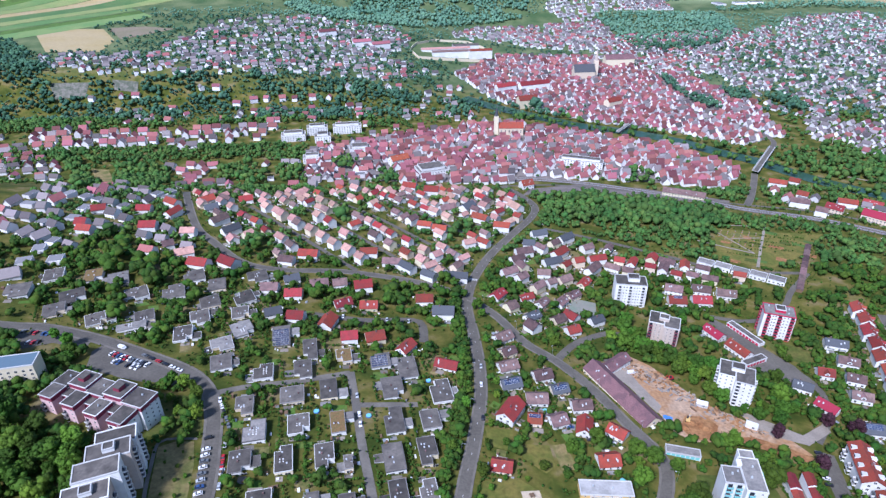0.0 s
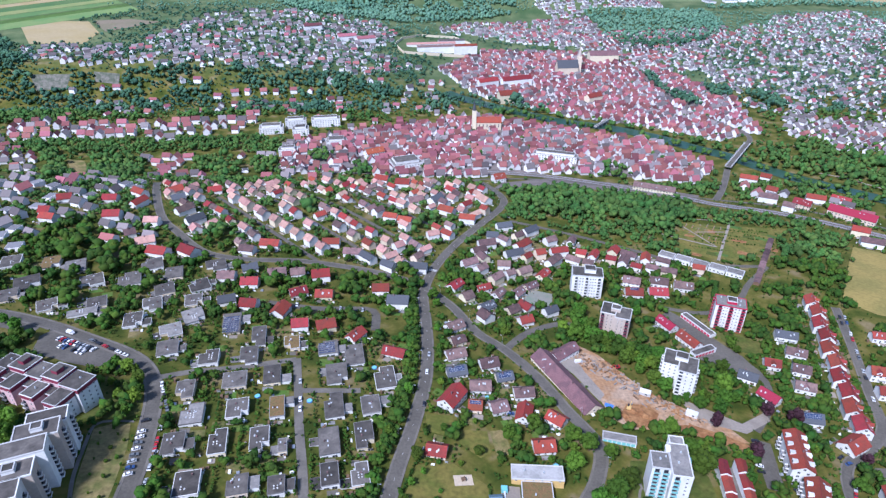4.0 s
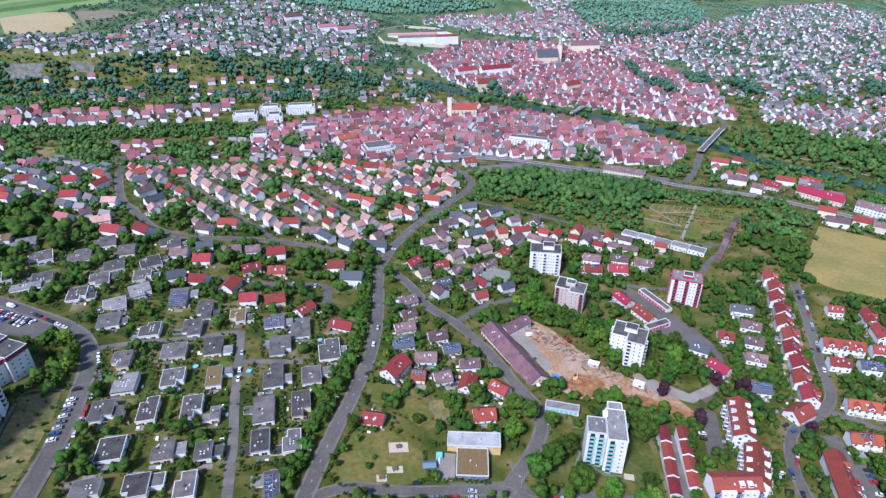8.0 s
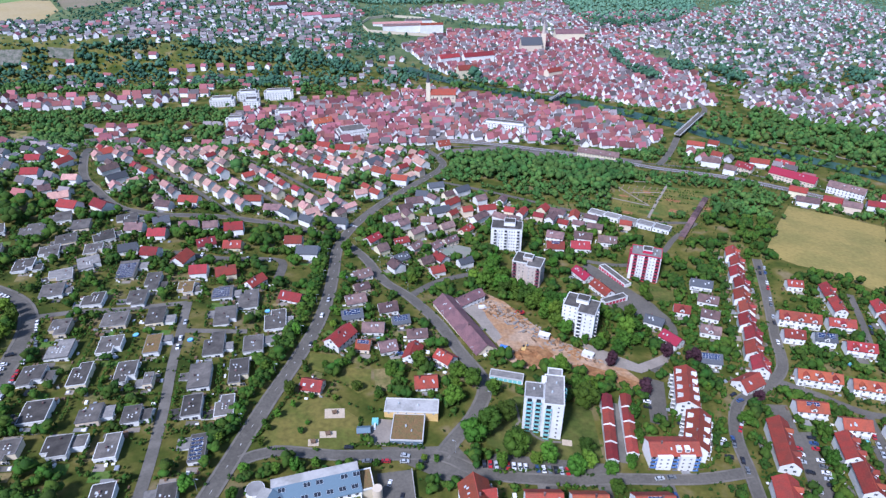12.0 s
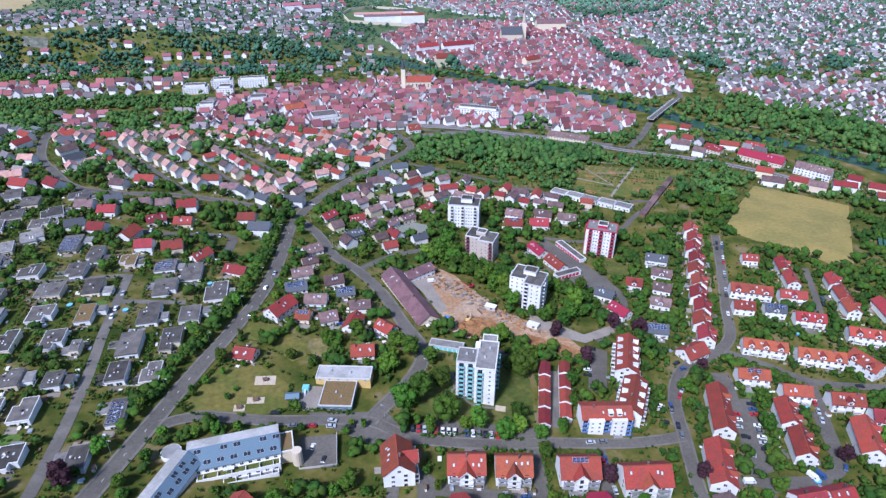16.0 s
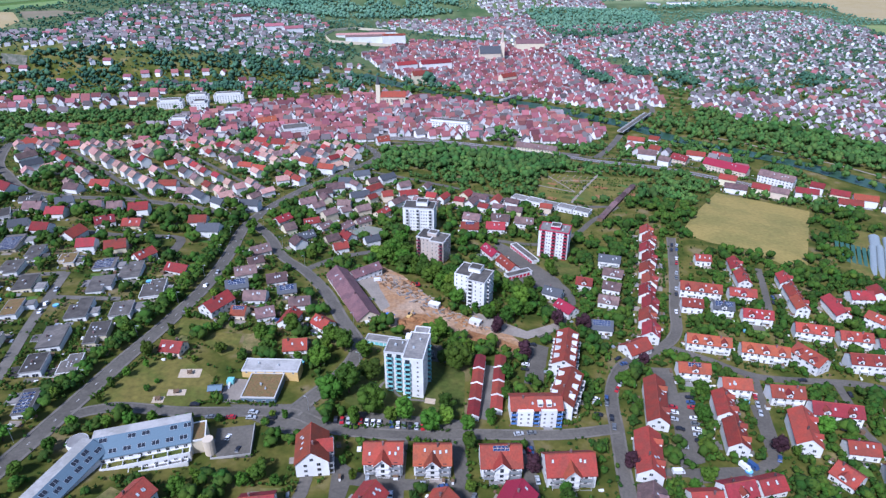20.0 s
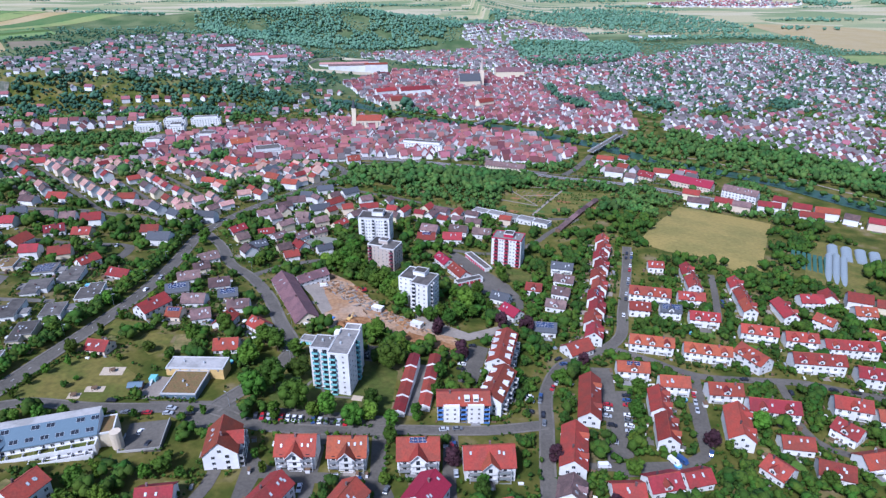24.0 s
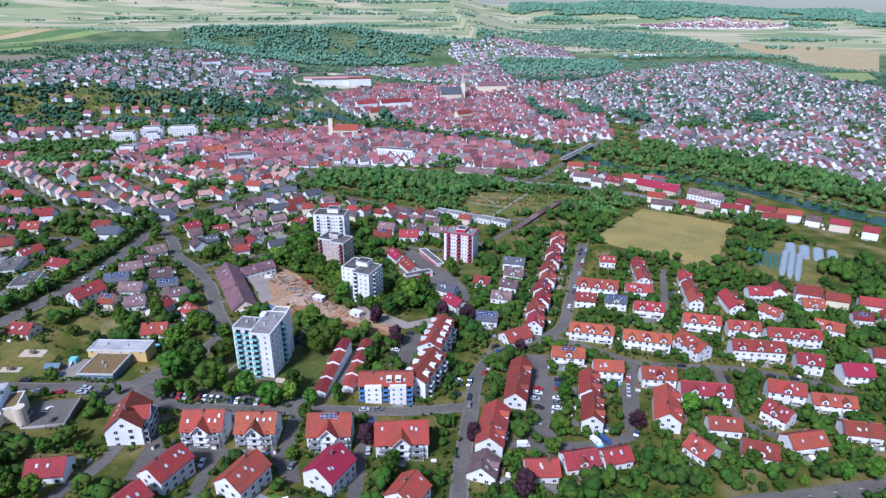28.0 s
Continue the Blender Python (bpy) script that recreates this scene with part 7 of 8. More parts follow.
SLOPE_E = [(-31, 456, -44, 15, 9, 5.0, "d"), (-22, 450, -41, 15, 9, 5.0, "d"), (-12, 444, -35, 13, 9, 5.0, "d"), (43, 422, 36, 18, 11, 5.0, "r"), (67, 425, 20, 9, 9, 4.0, "r"), (79, 416, 36, 12, 9, 4.0, "b"), (93, 414, 40, 11, 9, 4.0, "b"), (58, 459, 26, 14, 10, 4.5, "b"), (76, 499, 15, 16, 11, 4.5, "b"), (68, 485, 27, 13, 9, 4.0, "b"), (83, 516, -8, 11, 10, 4.5, "d")]
SLOPE_F = [(96, 540, 16, 15, 10, 4.0, "d"), (121, 531, 37, 16, 10, 4.5, "d"), (110, 501, 44, 24, 10, 4.0, "r"), (100, 482, 21, 18, 11, 4.0, "d"), (89, 460, -5, 11, 9, 4.0, "b"), (122, 450, 31, 15, 9, 4.5, "r"), (135, 471, 48, 17, 9, 4.5, "b"), (143, 490, 14, 16, 9, 4.5, "r"), (112, 432, 37, 12, 9, 4.5, "b"), (31, 489, 50, 26, 10, 5.0, "b"), (39, 572, -32, 22, 11, 5.0, "r"), (60, 553, -15, 16, 10, 5.0, "r")]
SLOPE_G = [(27, 605, 51, 35, 12, 6.0, "d"), (5, 600, 24, 17, 12, 5.0, "m"), (-13, 670, -9, 27, 13, 7.0, "r"), (-40, 694, -19, 17, 12, 6.0, "r"), (-81, 749, 11, 29, 12, 7.0, "p"), (80, 610, -55, 31, 12, 6.0, "p"), (45, 650, -48, 14, 9, 5.0, "r"), (-10, 571, -5, 15, 10, 5.0, "b"), (11, 528, 7, 11, 10, 4.5, "o"), (25, 513, 22, 11, 9, 4.5, "p"), (-3, 542, -17, 14, 9, 4.5, "r"), (-18, 549, -17, 14, 9, 4.5, "r")]
BANK = [(431, 668), (404, 590), (469, 642), (422, 612), (450, 600), (436, 590), (452, 569), (465, 550), (462, 526), (513, 540), (489, 529), (420, 707), (446, 715), (500, 515), (530, 520), (548, 533), (560, 515), (575, 500), (590, 485), (605, 470), (555, 491), (620, 450), (640, 430), (412, 640), (398, 615)]
for n, (x, y) in enumerate(BANK):
    if free(x, y, 10, 9, -38, 0.0):
        gable_house(x, y, -38 + 7 * (n % 3), 12 + 4 * (n % 3), 10, 5.0 + n % 2, "rrobr"[n % 5], "cream" if n % 3 == 1 else "white", seed=n, full=False, where="beside the valley road", group="houses of the slope")
# two long terraces with pink roofs, house by house
for x, y, turn, length in ((-127, 519, -44, 160), (-146, 579, -50, 120)):
    d = Vector((math.cos(radians(turn)), math.sin(radians(turn))))
    k = int(length / 9.4)
    for i in range(k):
        px, py = Vector((x, y)) + d * ((i - (k - 1) / 2) * 9.4) + Vector((-d.y, d.x)) * (0.8 * (i % 3))
        if free(px, py, 8, 8, turn, 0.0):
            gable_house(px, py, turn, 9.3, 9.5, 6.0 + 0.5 * (i % 2), "pppprpb"[i % 7], "cream" if i % 5 == 3 else "white", seed=i, full=False, where="in a long terrace", group="houses of the slope")
for n, (x, y, turn, lx, ly, eaves, kind) in enumerate(SLOPE_A + SLOPE_B + SLOPE_C + SLOPE_D + SLOPE_E + SLOPE_F + SLOPE_G):
    if free(x, y, lx * 0.8, ly * 0.8, turn, 0.0):
        gable_house(x, y, turn, min(lx, 17), ly * 0.95, eaves, "b" if kind in "lm" else kind, "white", seed=n, full=False, where="on the gentle slope", group="houses of the slope")
# streets of the slope below the crossing
fill([(-235, 500), (-140, 455), (10, 430), (28, 470), (85, 590), (95, 660), (20, 700), (-120, 690), (-220, 640), (-280, 640)], -46, 11.5, 18, 9.5, 8.2, 4.4, "pprpbrppb", 5, 0.97, 8, full=1)
fill([(-420, 470), (-250, 440), (-215, 480), (-300, 640), (-420, 640)], -20, 16, 24, 11, 9, 4.2, "rbbfb", 6, 0.9, 15, full=0)
fill([(-420, 340), (-310, 340), (-290, 440), (-420, 460)], 20, 19, 24, 13, 11, 3.6, "ffffb", 7, 0.85, 10, full=0)
fill([(60, 430), (105, 395), (140, 440), (150, 520), (105, 560), (75, 520)], 30, 15, 20, 10, 8, 4, "rbb", 8, 0.9, 15, full=1)
fill([(150, 470), (300, 440), (300, 465), (250, 475), (160, 525)], -25, 14, 18, 11, 8, 4, "bbr", 9, 0.9, 8, full=1)
fill([(-140, 400), (-100, 392), (10, 392), (12, 412), (-20, 430), (-130, 436)], 0, 15, 19, 12, 10, 4, "rrrro", 21, 0.95, 15, full=1)
fill([(-340, 340), (-290, 340), (-150, 430), (-180, 450), (-340, 470)], 22, 17, 22, 13, 11, 3.8, "fffffr", 22, 0.92, 12, full=0)
fill([(-130, 345), (-60, 330), (-20, 345), (-30, 366), (-100, 368)], 5, 15, 18, 12, 10, 3.6, "rro", 23, 0.9, 20, full=1)
fill([(60, 365), (95, 365), (120, 385), (95, 398), (60, 410), (45, 395)], 35, 13, 17, 11, 9, 3.6, "bbdr", 24, 0.95, 15, full=1)
fill([(420, 300), (520, 260), (540, 300), (470, 320)], -15, 18, 20, 12, 10, 4.5, "ro", 26, 0.9, 12, full=1)
fill([(440, 160), (540, 190), (560, 260), (470, 245)], -12, 20, 20, 14, 10, 4.5, "ror", 27, 0.9, 12, full=1)
# houses between the slope and the valley road
fill([(-420, 735), (-60, 740), (-100, 830), (-250, 805), (-420, 800)], 4, 14, 19, 11, 9, 4.6, "rbbfp", 55, 0.85, 18)
# the old town on both banks
fill([(-190, 740), (60, 720), (200, 740), (350, 700), (400, 760), (350, 860), (200, 930), (90, 985), (-40, 930), (-190, 860)], 12, 8.6, 9.8, 9.8, 8.6, 4.8, "rrrrrbrrb", 11, 0.99, 14, steep=0.3, margin=-1.2)
fill([(230, 990), (360, 925), (450, 860), (520, 900), (560, 1100), (480, 1250), (330, 1400), (130, 1420), (30, 1250), (90, 1110)], 30, 8.6, 10, 9.8, 8.6, 4.8, "rrrrrrbb", 12, 0.99, 14, steep=0.3, margin=-1.2)
fill([(-659, 950), (-479, 955), (-276, 980), (-255, 910), (-354, 869), (-600, 861)], 6, 13, 24, 12, 10, 6, "rrrbo", 13, 0.95, 8, steep=0.2)
fill([(-640, 790), (-560, 745), (-420, 725), (-420, 805), (-600, 812)], 8, 17, 22, 11, 9, 4.4, "rbbf", 56, 0.8, 18)
fill([(-420, 650), (-120, 700), (-60, 740), (-420, 730)], 8, 18, 24, 12, 9, 4, "rbbr", 14, 0.75, 20)
fill([(-190, 900), (-40, 930), (90, 985), (60, 1040), (90, 1110), (30, 1180), (-180, 1110), (-190, 1010)], 10, 18, 26, 10, 9, 5, "rrb", 33, 0.3, 20)
wood([(-185, 950), (-60, 955), (40, 1005), (62, 1100), (-60, 1080), (-180, 1045)], 9, 1.0)
fill([(480, 1250), (560, 1250), (800, 1700), (420, 1620), (330, 1420)], 30, 14, 19, 10, 8, 4.5, "rrbb", 34, 0.75, 25)
fill([(-760, 860), (-560, 770), (-560, 850), (-700, 930)], 15, 18, 24, 11, 9, 5, "rrb", 35, 0.7, 20)
fill([(-700, 960), (-60, 1010), (-60, 1090), (-600, 1090)], 8, 26, 27, 11, 8.5, 4.5, "rrb", 36, 0.42, 30)
# east bank suburbs
fill([(591, 815), (640, 812), (690, 760), (720, 680), (735, 600), (800, 520), (1000, 560), (1000, 800), (740, 960), (600, 1000), (560, 900)], 35, 11, 15, 10, 8.6, 4.6, "rbbbrb", 15, 0.8, 14)
fill([(560, 1000), (740, 960), (1000, 800), (1000, 560), (1150, 620), (1350, 850), (1500, 1200), (1290, 1380), (1260, 1500), (1280, 1960), (1000, 1880), (712, 1549), (560, 1250)], 28, 12.5, 17.5, 9.6, 8.2, 4.2, "bbbbrbbrf", 45, 0.54, 9)
fill([(380, 640), (470, 560), (540, 560), (480, 650), (420, 720)], -35, 14, 18, 11, 9, 5, "rrb", 16, 0.8, 15)
# woods round the edge of the town
wood([(450, 1906), (672, 1966), (834, 1964), (790, 1720), (698, 1549), (562, 1455), (454, 1456), (440, 1600), (454, 1667)], 11, 1.3)
wood([(464, 2228), (640, 2560), (888, 2982), (1196, 2861), (1403, 2460), (1329, 2205), (1008, 2180), (757, 2365)], 19, 1.7)
wood([(861, 1985), (1180, 2060), (1408, 2010), (1440, 1920), (1500, 1950), (1460, 2090), (1180, 2150), (850, 2030)], 14, 1.4)
wood([(-5, 1058), (54, 1095), (60, 1039), (2, 1019)])
wood([(116, 1072), (249, 1047), (247, 1000), (122, 979)])
# suburbs and works beyond
fill([(0, 1600), (100, 1735), (350, 1805), (460, 1850), (450, 1680), (420, 1560), (330, 1440), (120, 1560)], 15, 14, 20, 10, 8.6, 4.4, "rbbrb", 53, 0.8, 20)
fill([(315, 1993), (426, 2038), (757, 2365), (724, 2034), (482, 1888), (358, 1823), (311, 1904)], 24, 13, 19, 10, 8.5, 4.2, "rbbbb", 51, 0.85, 15)
fill([(852, 2028), (1060, 2028), (1080, 2171), (894, 2171)], 8, 60, 60, 46, 24, 6, "ff", 52, 0.8, 5)
fill([(1390, 1080), (1480, 1180), (1290, 1330), (1180, 1290)], 25, 48, 55, 40, 16, 7, "ff", 54, 0.8, 5)
# plateau villages to the west
fill([(-780, 1203), (-653, 1219), (-548, 1230), (-554, 1306), (-495, 1500), (-424, 1540), (-330, 1600), (-120, 1600), (-60, 1480), (-110, 1330), (0, 1230), (-120, 1150), (-248, 1135), (-363, 1118), (-519, 1104), (-657, 1098), (-762, 1170)], 20, 13.5, 19, 10, 8.4, 4.4, "rbbbfb", 17, 0.62, 22)
for x, y, turn in ((-256, 1437, 25), (-174, 1390, 22), (-133, 1393, 22)):
    far_house(x, y, turn, 40, 13, 11, "tile", 0.7)
fill([(1391, 3500), (1967, 3780), (2185, 3379), (1922, 3165), (1372, 3227)], 10, 26, 34, 15, 12, 6, "rrb", 41, 0.7, 30)
for name, key, label in (("far_walls", "wall", "pale rendered walls of many distant town houses"), ("far_roofs", "tile", "crowded red tiled roofs of the old town"), ("far_mixed_roofs", "mixed", "brown and grey tiled roofs of distant houses"), ("far_flat_roofs", "flat", "grey flat roofs of distant houses")):
    structure(name, far[key], [{"wall": "far_wall", "tile": "far_tile", "mixed": "far_mixed", "flat": "far_flat"}[key]], label, "houses", kind="stuff")

# ---- trees ----
def ico(level):
    bm = bmesh.new()
    bmesh.ops.create_icosphere(bm, subdivisions=level, radius=1.0)
    v = np.array([q.co[:] for q in bm.verts])
    f = np.array([[q.index for q in fc.verts] for fc in bm.faces])
    bm.free()
    return v, f


ICO1 = ico(1)


def raw_mesh(name, v, f, mats):
    me = bpy.data.meshes.new(name)
    me.vertices.add(len(v)), me.loops.add(f.size), me.polygons.add(len(f))
    me.vertices.foreach_set("co", v.astype(np.float32).ravel())
    me.loops.foreach_set("vertex_index", f.astype(np.int32).ravel())
    me.polygons.foreach_set("loop_start", np.arange(0, f.size, f.shape[1], dtype=np.int32))
    me.polygons.foreach_set("use_smooth", [True] * len(f))
    me.update(calc_edges=True)
    me.validate()
    for q in mats:
        me.materials.append(M[q])
    return me


def lumps(centres, radii, base, rng, rough=0.3, squash=0.85):
    """Knobbly clumps of foliage at the given centres, no two alike."""
    bv, bf = base
    n, k = len(centres), len(bv)
    v = bv[None] * (1 + rng.uniform(-rough, rough, (n, k, 1))) * radii[:, None, None]
    v *= rng.uniform(0.7, 1.3, (n, 1, 3))
    v[..., 2] *= squash
    v = v + centres[:, None]
    f = bf[None] + (np.arange(n) * k)[:, None, None]
    return v.reshape(-1, 3), f.reshape(-1, 3)


def sprays(points, sizes, rng):
    """Loose leafy twigs: one small ragged triangle at each point."""
    a, b = rng.normal(size=(2, len(points), 3)) * sizes[:, None]
    v = np.stack([points + a, points + b, points - (a + b) * 0.6], 1).reshape(-1, 3)
    return v, np.arange(len(v)).reshape(-1, 3)


def crown_points(n, rng, w, h, base):
    """Points of a crown: near the skin of an uneven egg."""
    d = rng.normal(size=(n, 3))
    d /= np.linalg.norm(d, axis=1)[:, None]
    r = rng.uniform(0.35, 1.0, n) ** 0.6
    lob = 1 + 0.22 * np.sin(3 * np.arctan2(d[:, 1], d[:, 0]) + rng.uniform(0, 6)) * (1 - d[:, 2] ** 2)
    p = d * (r * lob)[:, None] * (w / 2, w / 2, h / 2)
    p[:, 2] += base + h / 2
    return p


def crown_mesh(name, seed, w, h, base, leaf="leaf"):
    rng = np.random.default_rng(seed)
    p = crown_points(42, rng, w * 0.82, h * 0.84, base + h * 0.05)
    r = rng.uniform(0.11, 0.2, len(p)) * w
    v, f = lumps(p, r, ICO1, rng, 0.28)
    # leafy twigs all over the clumps
    k = rng.integers(0, len(p), 1900)
    d = rng.normal(size=(len(k), 3))
    d /= np.linalg.norm(d, axis=1)[:, None]
    q = p[k] + d * (r[k] * rng.uniform(0.8, 1.22, len(k)))[:, None]
    tv, tf = sprays(q, rng.uniform(0.16, 0.38, len(q)), rng)
    return raw_mesh(name, np.concatenate([v, tv]), np.concatenate([f, tf + len(v)]), [leaf])


def trunk_mesh(name, height, r, seed):
    rnd = random.Random(seed)
    g = Geo()

    def limb(p0, p1, r0, r1):
        d = (Vector(p1) - Vector(p0)).normalized()
        u = d.orthogonal().normalized()
        w = d.cross(u)
        ring = lambda p, q: [tuple(Vector(p) + (u * math.cos(t) + w * math.sin(t)) * q) for t in (i * math.tau / 6 for i in range(6))]
        g.loft(ring(p0, r0), ring(p1, r1))

    limb((0, 0, -0.5), (0, 0, height * 0.45), r, r * 0.75)
    limb((0, 0, height * 0.45), (rnd.uniform(-0.4, 0.4), rnd.uniform(-0.4, 0.4), height * 0.85), r * 0.75, r * 0.25)
    for i in range(5):
        t = rnd.uniform(0, math.tau)
        limb((0, 0, height * rnd.uniform(0.3, 0.5)), (math.cos(t) * height * 0.22, math.sin(t) * height * 0.22, height * rnd.uniform(0.6, 0.75)), r * 0.5, r * 0.15)
    return g.mesh(name, ["bark"])


TREES = []
for n, (w, h, base) in enumerate([(9, 9, 2.0), (7.5, 8.5, 1.8), (10.5, 9.5, 2.2), (6, 7, 1.4), (8.5, 11, 2.2), (5, 10, 1.2)]):
    TREES.append((trunk_mesh("trunk", base + h * 0.9, 0.22 + w * 0.015, n), crown_mesh("crown", 40 + n, w, h, base), w))
PURPLE = (TREES[1][0], crown_mesh("crown", 77, 7, 8, 1.4, "leaf_purple"), 7)
tree_rnd = random.Random(21)
tree_count = [0]


def tree(x, y, size=1.0, variety=None, purple=False):
    """A tree of its own near the camera's way; further off it joins the woods."""
    if tree_count[0] >= 300:
        soft_trees.append((x, y, 8.5 * size, 9 * size))
        return
    tree_count[0] += 1
    trunk, crown, w = PURPLE if purple else TREES[variety if variety is not None else tree_rnd.randrange(6)]
    t = thing("tree", x, y, tree_rnd.uniform(0, 360), None, "purple-leaved garden tree with a round crown" if purple else "broad-leaved green tree with an uneven full crown", "tree", "trees of the estate")
    t.scale = (size, size, size * tree_rnd.uniform(0.85, 1.15))
    part("trunk", trunk, t)
    part("crown", crown, t)
    mark(corners(x, y, 3, 3, 0), 5)


def grove(outline, gap, size, near=True, seed=1, gaps=False, skip_cover=True):
    rnd = random.Random(seed)
    xs, ys = [p[0] for p in outline], [p[1] for p in outline]
    x = min(xs)
    while x < max(xs):
        y = min(ys)
        while y < max(ys):
            a, b = x + rnd.uniform(-0.45, 0.45) * gap, y + rnd.uniform(-0.45, 0.45) * gap
            gap_here = gaps and noise.noise(Vector((a * 0.013, b * 0.013, seed))) < -0.3
            if in_outline(a, b, outline) and not (skip_cover and covered(a, b)) and not gap_here:
                s = size * rnd.uniform(0.6, 1.25)
                if any(covered(a + u * 4 * s, b + v * 4 * s) == 2 for u, v in ((1, 0), (-1, 0), (0, 1), (0, -1))):
                    s *= 0.45
                if near:
                    tree(a, b, s)
                else:
                    soft_trees.append((a, b, 8.5 * s, 9 * s))
            y += gap
        x += gap


# single trees, each in its place
TOWER_TREES = [(106, 224, 1.0), (133, 214, 0.85), (128, 233, 1.0), (123, 203, 1.05), (115, 198, 1.0), (135, 190, 1.05), (150, 186, 0.95), (128, 182, 0.8), (144, 184, 0.8), (170, 192, 0.95), (176, 226, 1.0), (162, 179, 0.75), (167, 254, 1.2), (183, 239, 0.9), (176, 240, 0.8), (169, 184, 0.7), (190, 184, 0.75), (179, 180, 0.6), (87, 251, 0.8), (109, 245, 1.0), (117, 238, 0.9), (203, 238, 0.6), (202, 229, 0.6), (201, 220, 0.6), (200, 211, 0.6), (199, 203, 0.55)]
PLAY_TREES = [(24, 214, 0.35), (33, 203, 0.25), (31, 197, 0.3), (35, 247, 0.5), (45, 251, 0.45), (53, 255, 0.45), (24, 246, 0.55), (16, 243, 0.5), (72, 244, 0.95), (15, 186, 0.45), (13, 200, 0.4), (32, 222, 0.4), (44, 222, 0.45), (54, 231, 0.55), (66, 226, 0.45), (78, 231, 0.5), (94, 228, 0.5), (91, 184, 0.5), (97, 183, 0.5), (25, 171, 0.5), (33, 174, 0.5), (42, 176, 0.5), (69, 179, 0.5), (105, 226, 0.7), (108, 236, 0.8)]
YARD_TREES = [(97, 295, 0.8), (88, 317, 0.8), (105, 289, 0.8), (80, 351, 0.9), (128, 251, 1.2), (287, 344, 0.9), (249, 345, 0.9), (220, 400, 0.9), (188, 392, 0.8), (126, 156, 0.5), (131, 148, 0.6), (178, 172, 0.4), (178, 144, 0.5), (216, 144, 0.8)]
SITE_TREES = [(124, 361, 0.95), (135, 352, 1.0), (145, 346, 0.95), (153, 336, 1.0), (161, 325, 1.0), (168, 314, 1.0), (174, 303, 0.95), (179, 295, 0.9), (146, 364, 1.1), (157, 351, 1.1), (166, 335, 1.05), (190, 286, 0.8), (197, 281, 0.85), (203, 290, 1.0), (208, 279, 0.8), (214, 286, 1.1), (222, 288, 1.0), (219, 300, 1.1), (212, 319, 1.0), (228, 321, 0.9), (217, 338, 0.8), (226, 305, 0.9), (234, 299, 0.8), (247, 351, 1.0), (199, 296, 1.0)]
COURT_TREES = [(215, 136, 0.8), (165, 136, 0.5), (210, 239, 0.7), (262, 219, 0.7), (264, 199, 0.65), (252, 246, 0.7), (273, 241, 0.8), (300, 212, 0.9), (292, 191, 0.8), (285, 173, 0.8), (271, 149, 0.7), (348, 185, 0.9), (360, 194, 0.8), (327, 171, 0.7), (359, 150, 0.6), (401, 178, 0.7), (279, 154, 0.7), (304, 138, 0.7), (375, 337, 0.7)]
PURPLE_TREES = [(253, 271, 0.9), (239, 278, 0.8), (205, 156, 0.8), (166, 156, 0.8), (-13, 139, 0.9), (248, 160, 0.7), (213, 239, 0.9), (264, 130, 0.9), (279, 239, 0.6), (320, 173, 0.7), (201, 265, 0.8)]
for x, y, size in [(x, y, 1.25 * size) for x, y, size in TOWER_TREES] + PLAY_TREES + SITE_TREES + YARD_TREES + COURT_TREES:
    if covered(x, y) not in (1, 2):
        tree(x, y, size * 1.05)
for x, y, size in PURPLE_TREES:
    tree(x, y, size * 1.35, purple=True)
grove([(62, 118), (110, 112), (108, 150), (92, 156), (70, 148)], 8, 0.7, seed=40)
# trees beside the roads and towers
grove([(128, 372), (147, 392), (149, 370), (157, 344), (178, 342), (190, 332), (186, 296), (178, 300), (160, 330), (140, 352)], 8.5, 1.1, seed=43)
grove([(124, 352), (140, 352), (178, 306), (215, 262), (208, 285), (188, 326), (156, 344), (140, 366), (130, 375)], 9, 1.15, seed=3)
for a, b in zip(main_road[::2], main_road[2::2]):
    if b.y < 430:
        d = (b - a).normalized()
        for side in (1, -1):
            if side < 0 and tree_rnd.random() < 0.25:
                continue
            x, y = a + Vector((-d.y, d.x)) * side * tree_rnd.uniform(7.5, 11)
            if covered(x, y) not in (1, 2):
                tree(x, y, tree_rnd.uniform(0.4, 0.8))
grove([(-215, 180), (-165, 185), (-182, 218), (-208, 232), (-240, 240), (-270, 225)], 9.5, 1.15, seed=5)
for x, y, size in ((-161, 279, 0.7), (-154, 277, 0.8), (-147, 273, 0.85), (-142, 265, 0.85), (-138, 257, 0.8), (-136, 248, 0.85), (-137, 238, 0.8), (-147, 251, 0.5), (-156, 262, 0.45), (-250, 316, 0.8), (-238, 309, 0.9), (-230, 300, 0.8), (-228, 292, 0.8)):
    tree(x, y, size)
for x, y in ((-143, 222), (-138, 226), (-134, 222), (-140, 214), (-133, 212), (-129, 218), (-137, 204), (-131, 203), (-127, 206), (-134, 194), (-127, 193), (-129, 183), (-123, 181), (-125, 171)):
    tree(x, y, tree_rnd.uniform(0.16, 0.26))
grove([(255, 112), (330, 130), (400, 148), (470, 160), (470, 152), (400, 142), (330, 118), (260, 100)], 6, 0.7, seed=7)
# dense green strip between the bungalows and the main road
for a, b in zip(main_road, main_road[1:]):
    if 165 < a.y < 425:
        d = (b - a).normalized()
        for off in (8.0, 10.5, 13.0):
            x, y = a + Vector((-d.y, d.x)) * (off + tree_rnd.uniform(-1, 1)) + d * tree_rnd.uniform(-2, 2)
            if covered(x, y) not in (1, 2):
                w = tree_rnd.uniform(3.6, 6.2)
                soft_trees.append((x, y, w, w * 1.05))
                mark(corners(x, y, 2.5, 2.5, 0), 5)
